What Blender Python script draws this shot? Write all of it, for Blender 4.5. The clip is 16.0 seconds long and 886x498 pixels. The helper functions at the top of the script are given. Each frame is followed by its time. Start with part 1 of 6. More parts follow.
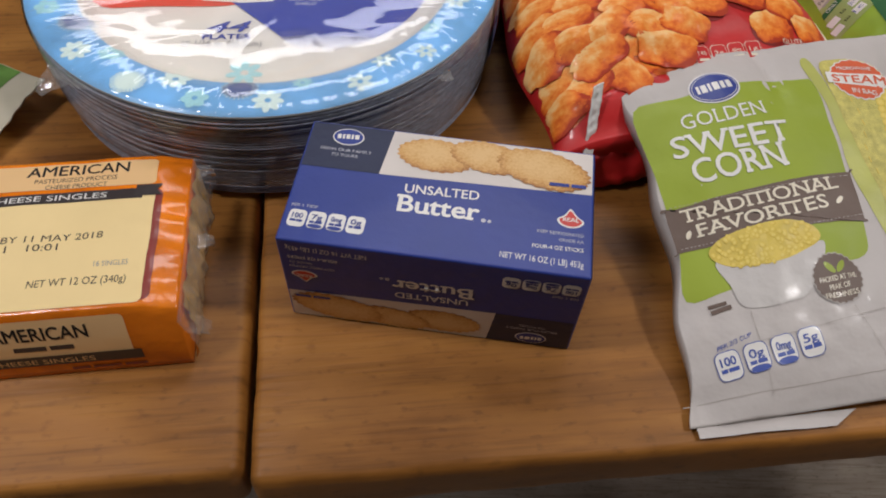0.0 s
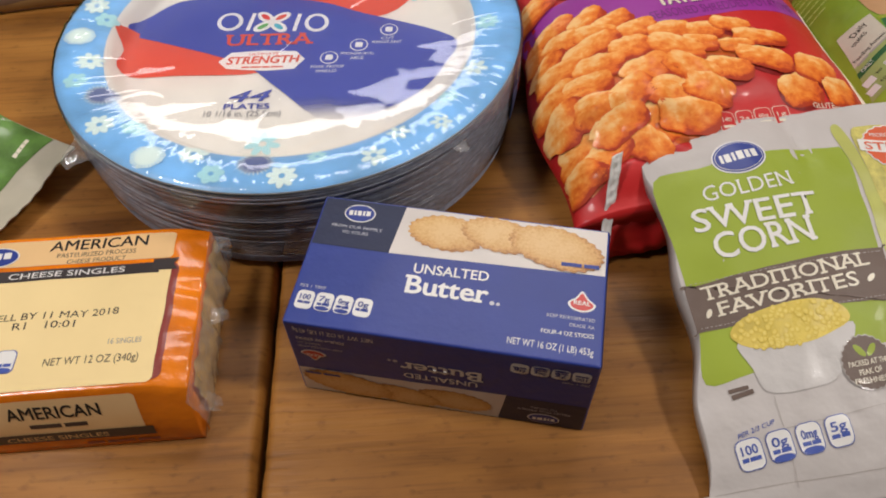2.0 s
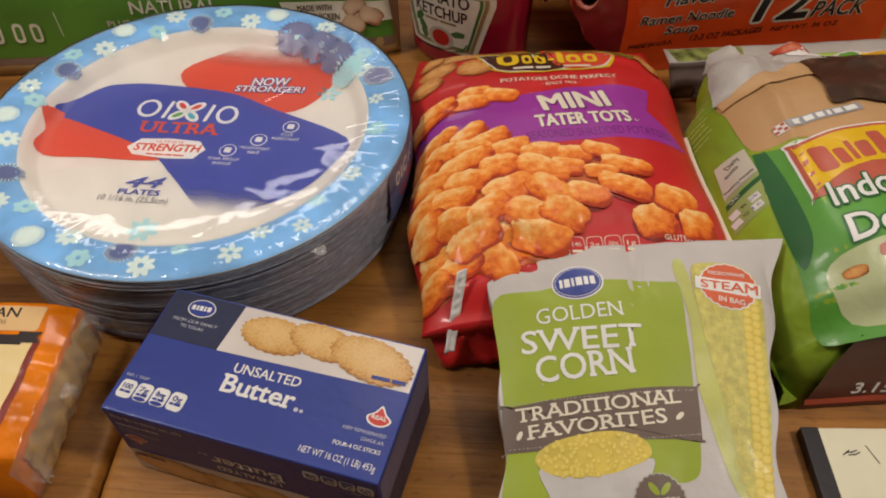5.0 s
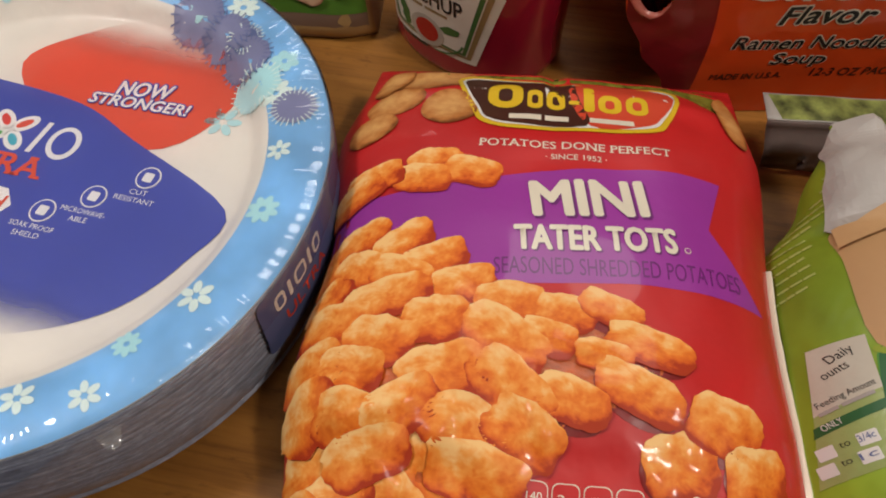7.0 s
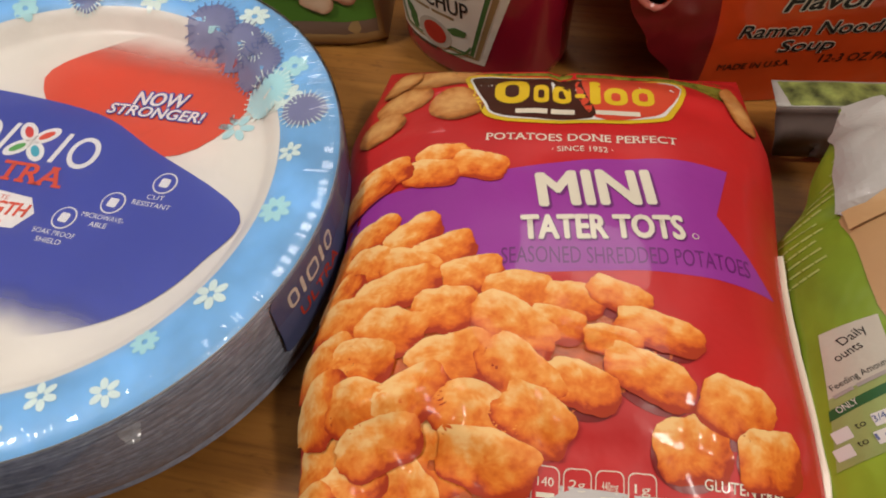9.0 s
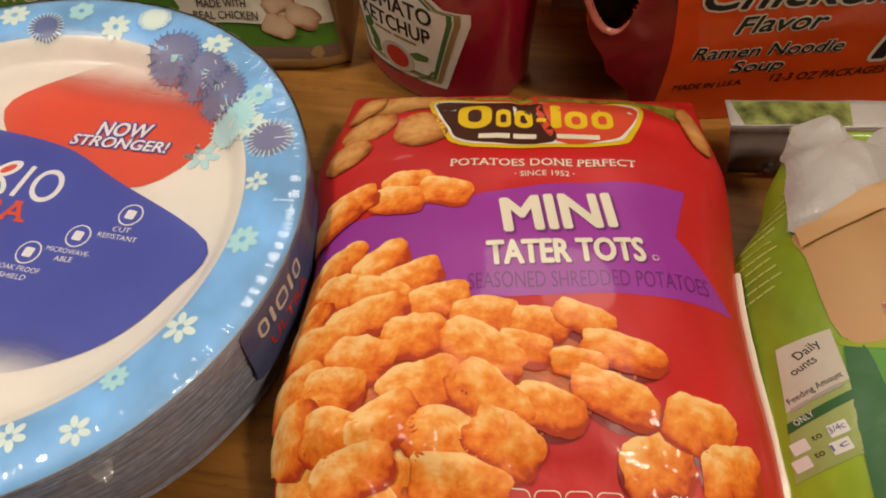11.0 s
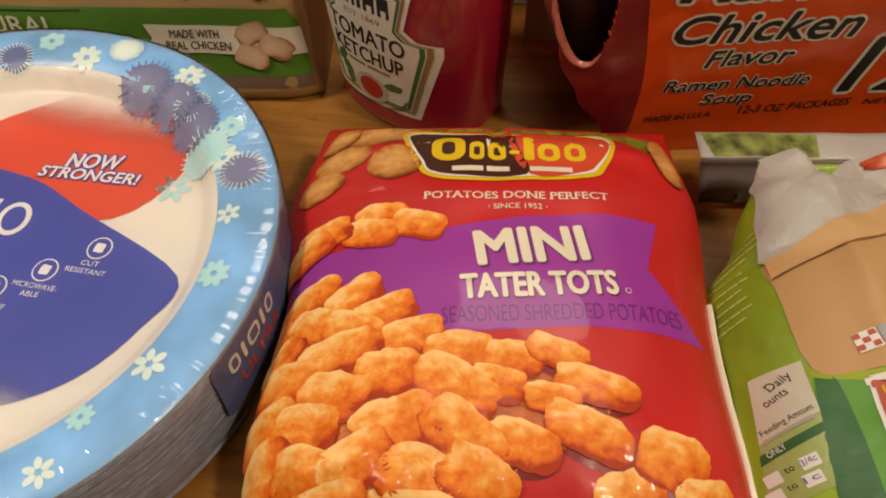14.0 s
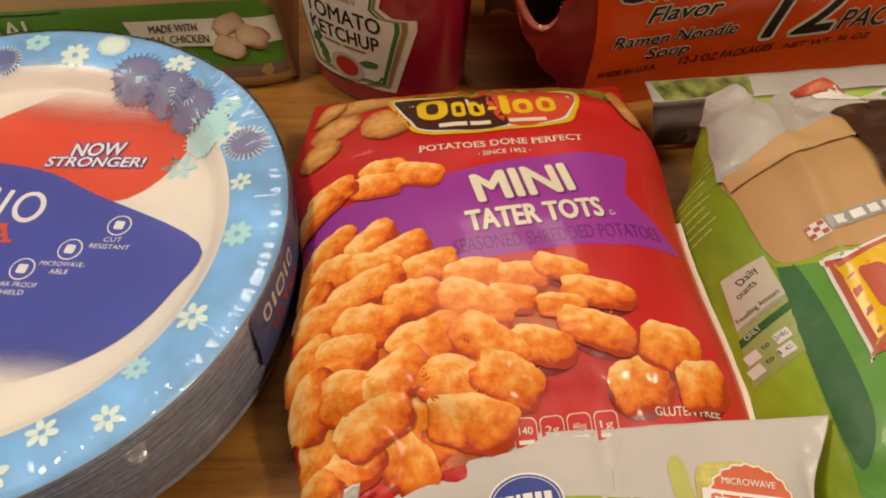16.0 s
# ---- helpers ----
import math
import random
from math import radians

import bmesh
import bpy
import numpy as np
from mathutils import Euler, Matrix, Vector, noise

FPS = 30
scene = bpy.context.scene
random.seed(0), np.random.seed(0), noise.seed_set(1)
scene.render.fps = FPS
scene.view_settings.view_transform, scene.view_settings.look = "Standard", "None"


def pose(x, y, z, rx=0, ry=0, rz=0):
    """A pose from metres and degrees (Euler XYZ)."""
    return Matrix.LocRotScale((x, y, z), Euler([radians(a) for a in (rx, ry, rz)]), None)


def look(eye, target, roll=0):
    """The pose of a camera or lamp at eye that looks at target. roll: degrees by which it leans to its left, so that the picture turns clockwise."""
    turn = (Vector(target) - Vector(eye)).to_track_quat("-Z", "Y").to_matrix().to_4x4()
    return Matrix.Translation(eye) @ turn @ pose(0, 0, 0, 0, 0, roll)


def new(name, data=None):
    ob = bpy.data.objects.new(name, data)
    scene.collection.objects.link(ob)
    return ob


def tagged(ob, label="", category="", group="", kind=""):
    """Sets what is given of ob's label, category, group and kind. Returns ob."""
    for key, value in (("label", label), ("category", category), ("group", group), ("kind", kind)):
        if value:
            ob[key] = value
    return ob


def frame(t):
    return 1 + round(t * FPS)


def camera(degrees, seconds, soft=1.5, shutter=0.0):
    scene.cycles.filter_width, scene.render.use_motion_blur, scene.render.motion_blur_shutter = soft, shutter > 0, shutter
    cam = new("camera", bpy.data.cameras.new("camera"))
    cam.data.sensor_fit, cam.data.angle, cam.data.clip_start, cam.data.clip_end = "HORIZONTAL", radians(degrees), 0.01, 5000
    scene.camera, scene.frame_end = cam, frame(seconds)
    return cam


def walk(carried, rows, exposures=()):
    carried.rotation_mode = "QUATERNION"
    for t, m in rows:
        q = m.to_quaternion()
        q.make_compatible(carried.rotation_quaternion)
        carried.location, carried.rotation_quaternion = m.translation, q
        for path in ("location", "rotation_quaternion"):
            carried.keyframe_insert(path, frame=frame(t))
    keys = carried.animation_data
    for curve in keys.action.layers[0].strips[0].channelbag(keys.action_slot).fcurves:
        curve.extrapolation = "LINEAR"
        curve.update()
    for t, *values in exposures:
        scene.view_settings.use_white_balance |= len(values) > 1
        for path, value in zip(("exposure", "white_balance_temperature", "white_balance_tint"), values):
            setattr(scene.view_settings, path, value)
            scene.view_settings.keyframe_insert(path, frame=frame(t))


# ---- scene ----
cam = camera(60.8, 16.0, 1.9)
PATH = [
    (0, (-0.002, 0.005, 0.291), (0.052, 1.172, -1.332), 3.0),
    (0.2, (0.0123, 0.0077, 0.3012), (0.043, 1.148, -1.342), 2.82),
    (0.5, (0.021, 0.013, 0.303), (0.014, 1.193, -1.311), 1.2),
    (1, (0.017, 0.017, 0.306), (-0.039, 1.22, -1.291), -0.7),
    (1.5, (0.018, 0.025, 0.303), (-0.075, 1.227, -1.293), -1.8),
    (2, (0.014, 0.028, 0.303), (-0.065, 1.23, -1.293), -1.9),
    (2.5, (0.008, 0.032, 0.307), (-0.058, 1.244, -1.283), -1.8),
    (3, (0.005, 0.039, 0.306), (-0.068, 1.271, -1.269), -2.4),
    (3.5, (0.01, 0.038, 0.308), (-0.048, 1.28, -1.259), -1.9),
    (4, (0.022, 0.037, 0.306), (-0.045, 1.293, -1.249), -1.2),
    (4.3, (0.0388, 0.0308, 0.3114), (-0.037, 1.286, -1.244), -0.53),
    (4.5, (0.062, 0.028, 0.325), (-0.031, 1.282, -1.23), 0.5),
    (4.8, (0.0965, 0.0277, 0.3382), (-0.058, 1.318, -1.182), 0.22),
    (5, (0.106, 0.047, 0.334), (-0.094, 1.332, -1.185), -0.9),
    (5.2, (0.113, 0.081, 0.327), (-0.124, 1.341, -1.208), -2.8),
    (7.3, (0.136, 0.241, 0.264), (-0.239, 1.231, -1.432), -0.9),
    (7.5, (0.142, 0.238, 0.261), (-0.281, 1.211, -1.435), -2.2),
    (8, (0.141, 0.24, 0.271), (-0.312, 1.206, -1.42), -5.0),
    (8.5, (0.137, 0.236, 0.27), (-0.327, 1.237, -1.399), -7.0),
    (9, (0.137, 0.233, 0.27), (-0.279, 1.26, -1.395), -6.2),
    (9.5, (0.135, 0.236, 0.271), (-0.232, 1.276, -1.397), -5.1),
    (9.7, (0.134, 0.237, 0.27), (-0.215, 1.273, -1.404), -4.7),
    (11.8, (0.138, 0.234, 0.281), (-0.19, 1.339, -1.353), -3.1),
    (12, (0.136, 0.233, 0.281), (-0.181, 1.351, -1.347), -2.6),
    (12.5, (0.137, 0.233, 0.281), (-0.182, 1.358, -1.341), -2.6),
    (13, (0.139, 0.238, 0.278), (-0.168, 1.372, -1.34), -1.9),
    (13.5, (0.137, 0.239, 0.277), (-0.149, 1.373, -1.346), -1.2),
    (14, (0.137, 0.24, 0.279), (-0.152, 1.367, -1.348), -1.5),
    (14.5, (0.136, 0.238, 0.282), (-0.143, 1.365, -1.347), -1.3),
    (15, (0.139, 0.241, 0.286), (-0.149, 1.382, -1.331), -1.5),
    (15.5, (0.127, 0.229, 0.284), (-0.095, 1.428, -1.301), 1.2),
    (15.7, (0.1217, 0.2136, 0.2831), (-0.066, 1.407, -1.311), 1.8),
    (16, (0.116, 0.197, 0.288), (0.003, 1.376, -1.323), 0.2),
]
walk(cam, [(t, look(eye, target, roll)) for t, eye, target, roll in PATH],
     [(0.0, -0.18, 5850, 13), (0.6, 0.07, 5800, 13), (1.5, 0.03, 5900, 13), (2.5, -0.04, 6300, 13), (4.0, -0.22, 6450, 13), (5.0, -0.21, 6550, 13), (7.3, -0.14, 6350, 13), (9.7, -0.06, 6400, 13), (12.0, -0.03, 7600, 13), (16.0, -0.02, 7600, 13)])

# ---- light ----
world = bpy.data.worlds.new("room_air")
scene.world = world
world.use_nodes = True
world.node_tree.nodes["Background"].inputs[0].default_value = (1.0, 0.86, 0.72, 1)
world.node_tree.nodes["Background"].inputs[1].default_value = 0.13


def lamp(name, eye, target, wide, high, watts, colour):
    data = bpy.data.lights.new(name, "AREA")
    data.shape, data.size, data.size_y, data.energy, data.color = "ELLIPSE", wide, high, watts, colour
    ob = new(name, data)
    ob.matrix_world = look(eye, target)
    return ob


bulb = bpy.data.lights.new("lamp_key", "POINT")
bulb.energy, bulb.color, bulb.shadow_soft_size = 36, (1.0, 0.925, 0.81), 0.075
new("lamp_key", bulb).location = (0.95, 0.12, 1.36)
# Added fill without a known fixture; lifts the rear of the table.
lamp("fill_light_back", (0.12, 1.1, 1.73), (0.08, 0.6, 0.0), 0.9, 0.9, 16, (1.0, 0.93, 0.83))
# Added fill hung in mid-air; brightens the bottle label and left-facing sides.
lamp("fill_light_left", (-0.92, 0.14, 1.4), (0.0, 0.45, 0.0), 0.35, 0.35, 12.5, (1.0, 0.93, 0.83))
lamp("wall_light_far", (-0.25, 1.95, 0.74), (0.0, 0.35, 0.0), 1.7, 0.26, 5.5, (1.0, 0.96, 0.9))
scene.view_settings.exposure = 0.0


# ---- materials ----
def shader(name, rough=0.5, metal=0.0, coat=0.0, spec=0.5):
    m = bpy.data.materials.new(name)
    m.use_nodes = True
    p = m.node_tree.nodes["Principled BSDF"]
    p.inputs["Roughness"].default_value = rough
    p.inputs["Metallic"].default_value = metal
    p.inputs["Coat Weight"].default_value = coat
    p.inputs["Coat Roughness"].default_value = 0.08
    p.inputs["Specular IOR Level"].default_value = spec
    return m, m.node_tree, p


def noise_node(tree, scale, detail=4.0, stretch=(1, 1, 1), turn=0.0):
    co = tree.nodes.new("ShaderNodeTexCoord")
    mp = tree.nodes.new("ShaderNodeMapping")
    mp.inputs["Scale"].default_value = stretch
    mp.inputs["Rotation"].default_value = (0, 0, radians(turn))
    nz = tree.nodes.new("ShaderNodeTexNoise")
    nz.inputs["Scale"].default_value, nz.inputs["Detail"].default_value = scale, detail
    tree.links.new(co.outputs["Object"], mp.inputs[0])
    tree.links.new(mp.outputs[0], nz.inputs["Vector"])
    return nz


def ramp(tree, source, stops):
    r = tree.nodes.new("ShaderNodeValToRGB")
    while len(r.color_ramp.elements) < len(stops):
        r.color_ramp.elements.new(0.5)
    for e, (at, c) in zip(r.color_ramp.elements, stops):
        e.position, e.color = at, (*c, 1)
    tree.links.new(source, r.inputs[0])
    return r


def bump(tree, p, source, depth, strength=1.0):
    b = tree.nodes.new("ShaderNodeBump")
    b.inputs["Distance"].default_value, b.inputs["Strength"].default_value = depth, strength
    tree.links.new(source, b.inputs["Height"])
    tree.links.new(b.outputs[0], p.inputs["Normal"])
    return b


def tint(c, k):
    return tuple(min(1.0, x * k) for x in c)


def ink(name, c, rough=0.38, coat=0.1, vary=0.12, scale=45.0, relief=0.0004, fine=1.0):
    """Printed or plain coloured film or card: slightly uneven tone, faint relief."""
    m, tree, p = shader(name, rough, coat=coat)
    big = noise_node(tree, scale, 5)
    r = ramp(tree, big.outputs["Fac"], [(0.3, tint(c, 1 - vary)), (0.7, tint(c, 1 + vary))])
    tree.links.new(r.outputs[0], p.inputs["Base Color"])
    if relief:
        small = noise_node(tree, scale * 3.5 * fine, 3)
        bump(tree, p, small.outputs["Fac"], relief)
    return m


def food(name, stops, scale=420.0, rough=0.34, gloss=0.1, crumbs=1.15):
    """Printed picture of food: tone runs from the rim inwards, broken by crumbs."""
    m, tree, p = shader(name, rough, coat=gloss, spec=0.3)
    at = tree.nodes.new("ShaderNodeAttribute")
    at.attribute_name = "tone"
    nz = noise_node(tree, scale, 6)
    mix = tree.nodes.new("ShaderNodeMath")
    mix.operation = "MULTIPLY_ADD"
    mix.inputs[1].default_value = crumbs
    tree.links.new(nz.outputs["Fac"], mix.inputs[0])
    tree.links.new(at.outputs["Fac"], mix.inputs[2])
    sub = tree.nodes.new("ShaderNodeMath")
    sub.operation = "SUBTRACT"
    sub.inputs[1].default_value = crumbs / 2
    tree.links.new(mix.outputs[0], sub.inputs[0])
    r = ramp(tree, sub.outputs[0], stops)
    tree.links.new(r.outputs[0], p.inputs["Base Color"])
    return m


def wood(name, turn):
    """Stained, worn boards: long grain, blotches, dark pores and scratches."""
    m, tree, p = shader(name, 0.5, coat=0.0, spec=0.3)
    grain = noise_node(tree, 9, 9, (0.55, 5.5, 1), turn)
    pores = noise_node(tree, 60, 6, (0.35, 6.0, 1), turn)
    blot = noise_node(tree, 9, 8, (0.75, 1.3, 1), turn)
    speck = noise_node(tree, 190, 4, (0.7, 1.3, 1), turn)
    grain.inputs["Distortion"].default_value = 0.35
    r1 = ramp(tree, grain.outputs["Fac"], [(0.25, (0.21, 0.084, 0.015)), (0.5, (0.375, 0.16, 0.03)), (0.75, (0.49, 0.228, 0.047))])
    r2 = ramp(tree, blot.outputs["Fac"], [(0.36, (0.48, 0.42, 0.37)), (0.5, (0.88, 0.86, 0.84)), (0.64, (1.08, 1.06, 1.02))])
    r3 = ramp(tree, speck.outputs["Fac"], [(0.28, (0.5, 0.46, 0.43)), (0.42, (1, 1, 1))])
    r4 = ramp(tree, pores.outputs["Fac"], [(0.32, (0.55, 0.5, 0.46)), (0.5, (1, 1, 1))])
    last = r1
    for r, k in ((r2, 0.85), (r3, 0.55), (r4, 0.55)):
        a = tree.nodes.new("ShaderNodeMixRGB")
        a.blend_type, a.inputs[0].default_value = "MULTIPLY", k
        tree.links.new(last.outputs[0], a.inputs[1])
        tree.links.new(r.outputs[0], a.inputs[2])
        last = a
    tree.links.new(last.outputs[0], p.inputs["Base Color"])
    rr = ramp(tree, blot.outputs["Fac"], [(0.3, (0.4, 0.4, 0.4)), (0.7, (0.58, 0.58, 0.58))])
    tree.links.new(rr.outputs[0], p.inputs["Roughness"])
    bump(tree, p, pores.outputs["Fac"], 0.0004)
    return m


def cling(name, wrinkle, strength, gloss=0.06, base=0.04, colour=(1, 1, 1), haze=0.0):
    """Clear shrink film: see-through with a glossy skin."""
    m = bpy.data.materials.new(name)
    m.use_nodes = True
    tree = m.node_tree
    tree.nodes.remove(tree.nodes["Principled BSDF"])
    clear = tree.nodes.new("ShaderNodeBsdfTransparent")
    clear.inputs[0].default_value = (*colour, 1)
    milk = tree.nodes.new("ShaderNodeBsdfDiffuse")
    milk.inputs[0].default_value = (0.85, 0.85, 0.85, 1)
    body = tree.nodes.new("ShaderNodeMixShader")
    body.inputs[0].default_value = haze
    tree.links.new(clear.outputs[0], body.inputs[1])
    tree.links.new(milk.outputs[0], body.inputs[2])
    shine = tree.nodes.new("ShaderNodeBsdfGlossy")
    shine.inputs["Roughness"].default_value = gloss
    lw = tree.nodes.new("ShaderNodeLayerWeight")
    lw.inputs["Blend"].default_value = 0.35
    add = tree.nodes.new("ShaderNodeMath")
    add.operation, add.inputs[1].default_value = "ADD", base
    tree.links.new(lw.outputs["Fresnel"], add.inputs[0])
    nz = noise_node(tree, wrinkle, 3)
    b = tree.nodes.new("ShaderNodeBump")
    b.inputs["Distance"].default_value, b.inputs["Strength"].default_value = 0.001, strength
    tree.links.new(nz.outputs["Fac"], b.inputs["Height"])
    tree.links.new(b.outputs[0], shine.inputs["Normal"])
    mix = tree.nodes.new("ShaderNodeMixShader")
    tree.links.new(add.outputs[0], mix.inputs[0])
    tree.links.new(body.outputs[0], mix.inputs[1])
    tree.links.new(shine.outputs[0], mix.inputs[2])
    tree.links.new(mix.outputs[0], tree.nodes["Material Output"].inputs[0])
    return m


WHITE = ink("white_ink", (0.78, 0.76, 0.73), vary=0.03, relief=0)
CREAM = ink("cream_ink", (0.77, 0.7, 0.56), vary=0.05, relief=0)
BLACK = ink("black_ink", (0.018, 0.016, 0.016), vary=0.1, relief=0)
GREY = ink("grey_ink", (0.3, 0.29, 0.3), vary=0.05, relief=0)
PALE = ink("pale_ink", (0.5, 0.5, 0.56), vary=0.05, relief=0)


# ---- building helpers ----
def link(name, bm, material, parent, label="", smooth=True):
    me = bpy.data.meshes.new(name)
    bm.to_mesh(me)
    bm.free()
    me.materials.append(material)
    if smooth:
        me.shade_smooth()
    ob = new(name, me)
    ob.parent = parent
    if label:
        ob["label"] = label
    return ob


def thing(name, m, label, category, group="", kind=""):
    ob = new(name)
    ob.empty_display_size = 0.02
    ob.matrix_world = m
    return tagged(ob, label, category, group, kind)


def normal(surf, u, v, e=0.0006):
    return ((surf(u + e, v) - surf(u - e, v)).cross(surf(u, v + e) - surf(u, v - e))).normalized()


def lay(bm, surf, lift, step):
    """Cuts a flat print into small pieces and lays it on a curved skin."""
    for axis in (0, 1):
        lo = min(v.co[axis] for v in bm.verts)
        hi = max(v.co[axis] for v in bm.verts)
        k = math.floor(lo / step) + 1
        while k * step < hi:
            co, no = [0, 0, 0], [0, 0, 0]
            co[axis], no[axis] = k * step, 1
            bmesh.ops.bisect_plane(bm, geom=bm.verts[:] + bm.edges[:] + bm.faces[:], dist=1e-7, plane_co=co, plane_no=no)
            k += 1
    for v in bm.verts:
        a, b = v.co.x, v.co.y
        v.co = surf(a, b) + normal(surf, a, b) * (lift + v.co.z)


def shape(name, points, surf, level, material, parent, step=0.006, label=""):
    """A printed flat shape, given by its outline on the skin."""
    bm = bmesh.new()
    vs = [bm.verts.new((x, y, 0)) for x, y in points]
    f = bm.faces.new(vs)
    f.normal_update()
    if f.normal.z < 0:
        f.normal_flip()
    bmesh.ops.triangulate(bm, faces=[f])
    lay(bm, surf, level * 0.00012, step)
    return link(name, bm, material, parent, label)


def text(words, p0, p1, high, surf, level, material, parent, bold=0.0, slant=0.0, step=0.01, name="lettering", bow=0.0, label="", serif=0.0):
    """Words from p0 to p1 on the skin, capitals high metres high."""
    cu = bpy.data.curves.new(name, "FONT")
    cu.body, cu.size, cu.shear, cu.resolution_u = words, 1.0, slant, 3
    ob = bpy.data.objects.new(name, cu)
    me = ob.to_mesh()
    bm = bmesh.new()
    bm.from_mesh(me)
    ob.to_mesh_clear()
    bpy.data.objects.remove(ob)
    bpy.data.curves.remove(cu)
    if serif:
        # slab feet on the flat ends of the strokes
        ends = []
        for e in bm.edges:
            a, b = sorted((v.co.copy() for v in e.verts), key=lambda c: c.x)
            if len(e.link_faces) == 1 and abs(a.y - b.y) < 0.004 and 0.04 < b.x - a.x < 0.2:
                up = e.link_faces[0].calc_center_median().y > a.y
                if (up and abs(a.y) < 0.02) or (not up and a.y > 0.46):
                    ends.append((a.x, b.x, a.y, 1 if up else -1))
        for xa, xb, y, side in ends:
            w, h = serif, 0.075 * side
            bm.faces.new([bm.verts.new((x, q, 0.00001)) for x, q in ((xa - w, y), (xb + w, y), (xb + w, y + h), (xa - w, y + h))])
    x0, x1 = min(v.co.x for v in bm.verts), max(v.co.x for v in bm.verts)
    d = Vector(p1) - Vector(p0)
    long, up = d.length, Vector((-d.y, d.x)).normalized()
    for v in bm.verts:
        a, b = (v.co.x - x0) / (x1 - x0), v.co.y / 0.729
        q = Vector(p0) + d * a + up * (b * high + bow * long * 4 * a * (1 - a))
        v.co = (q.x, q.y, v.co.z)
    bmesh.ops.triangulate(bm, faces=bm.faces[:])
    bm.normal_update()
    bmesh.ops.reverse_faces(bm, faces=[f for f in bm.faces if f.normal.z < 0])
    lift = level * 0.00012
    if bold > 0:
        # heavier strokes: the same letters laid round themselves
        flat = bm
        bm = bmesh.new()
        n, r = (6 if bold < 0.05 else 10), bold * high / 0.729
        for k in range(n):
            c, s = r * math.cos(2 * math.pi * k / n), r * math.sin(2 * math.pi * k / n)
            twin = {v: bm.verts.new((v.co.x + c, v.co.y + s, v.co.z + k * 0.000018)) for v in flat.verts}
            for f in flat.faces:
                bm.faces.new([twin[v] for v in f.verts])
        flat.free()
    lay(bm, surf, lift, step)
    return link(name, bm, material, parent, label)


def oval(cx, cy, rx, ry, turn=0.0, n=36, wave=0.0, waves=0):
    c, s = math.cos(radians(turn)), math.sin(radians(turn))
    out = []
    for i in range(n):
        a = 2 * math.pi * i / n
        k = 1 + wave * math.sin(waves * a)
        x, y = rx * k * math.cos(a), ry * k * math.sin(a)
        out.append((cx + x * c - y * s, cy + x * s + y * c))
    return out


def rounded(x0, y0, x1, y1, r, n=5, turn=0.0):
    out = []
    for cx, cy, a0 in ((x1 - r, y1 - r, 0), (x0 + r, y1 - r, 90), (x0 + r, y0 + r, 180), (x1 - r, y0 + r, 270)):
        for i in range(n + 1):
            a = radians(a0 + 90 * i / n)
            out.append((cx + r * math.cos(a), cy + r * math.sin(a)))
    mx, my, c, s = (x0 + x1) / 2, (y0 + y1) / 2, math.cos(radians(turn)), math.sin(radians(turn))
    return [(mx + (x - mx) * c - (y - my) * s, my + (x - mx) * s + (y - my) * c) for x, y in out]


def flowing(points, n=6):
    """A closed smooth outline through a few corners."""
    out, k = [], len(points)
    for i in range(k):
        p = [Vector(points[(i + j) % k]) for j in (-1, 0, 1, 2)]
        for j in range(n):
            t = j / n
            q = 0.5 * (2 * p[1] + (p[2] - p[0]) * t + (2 * p[0] - 5 * p[1] + 4 * p[2] - p[3]) * t * t + (3 * p[1] - p[0] - 3 * p[2] + p[3]) * t ** 3)
            out.append((q.x, q.y))
    return out


def bars(p0, p1, high, surf, level, material, parent, n=3, step=0.01, name="print_bar", gap=0.12):
    """Writing too small to read: plain bars in a row."""
    rnd = random.Random(int(abs(p0[0] * 7919 + p0[1] * 104729) * 1000) + n)
    d = Vector(p1) - Vector(p0)
    up = Vector((-d.y, d.x)).normalized() * high
    cuts = [0] + sorted((i + rnd.uniform(-0.25, 0.25)) / n for i in range(1, n)) + [1]
    bm = bmesh.new()
    for a, b in zip(cuts, cuts[1:]):
        b = b - gap / n if b < 1 else b
        q0, q1 = Vector(p0) + d * a, Vector(p0) + d * b
        bm.faces.new([bm.verts.new((*q, 0)) for q in (q0, q1, q1 + up, q0 + up)])
    bm.normal_update()
    lay(bm, surf, level * 0.00012, step)
    return link(name, bm, material, parent, "", False)


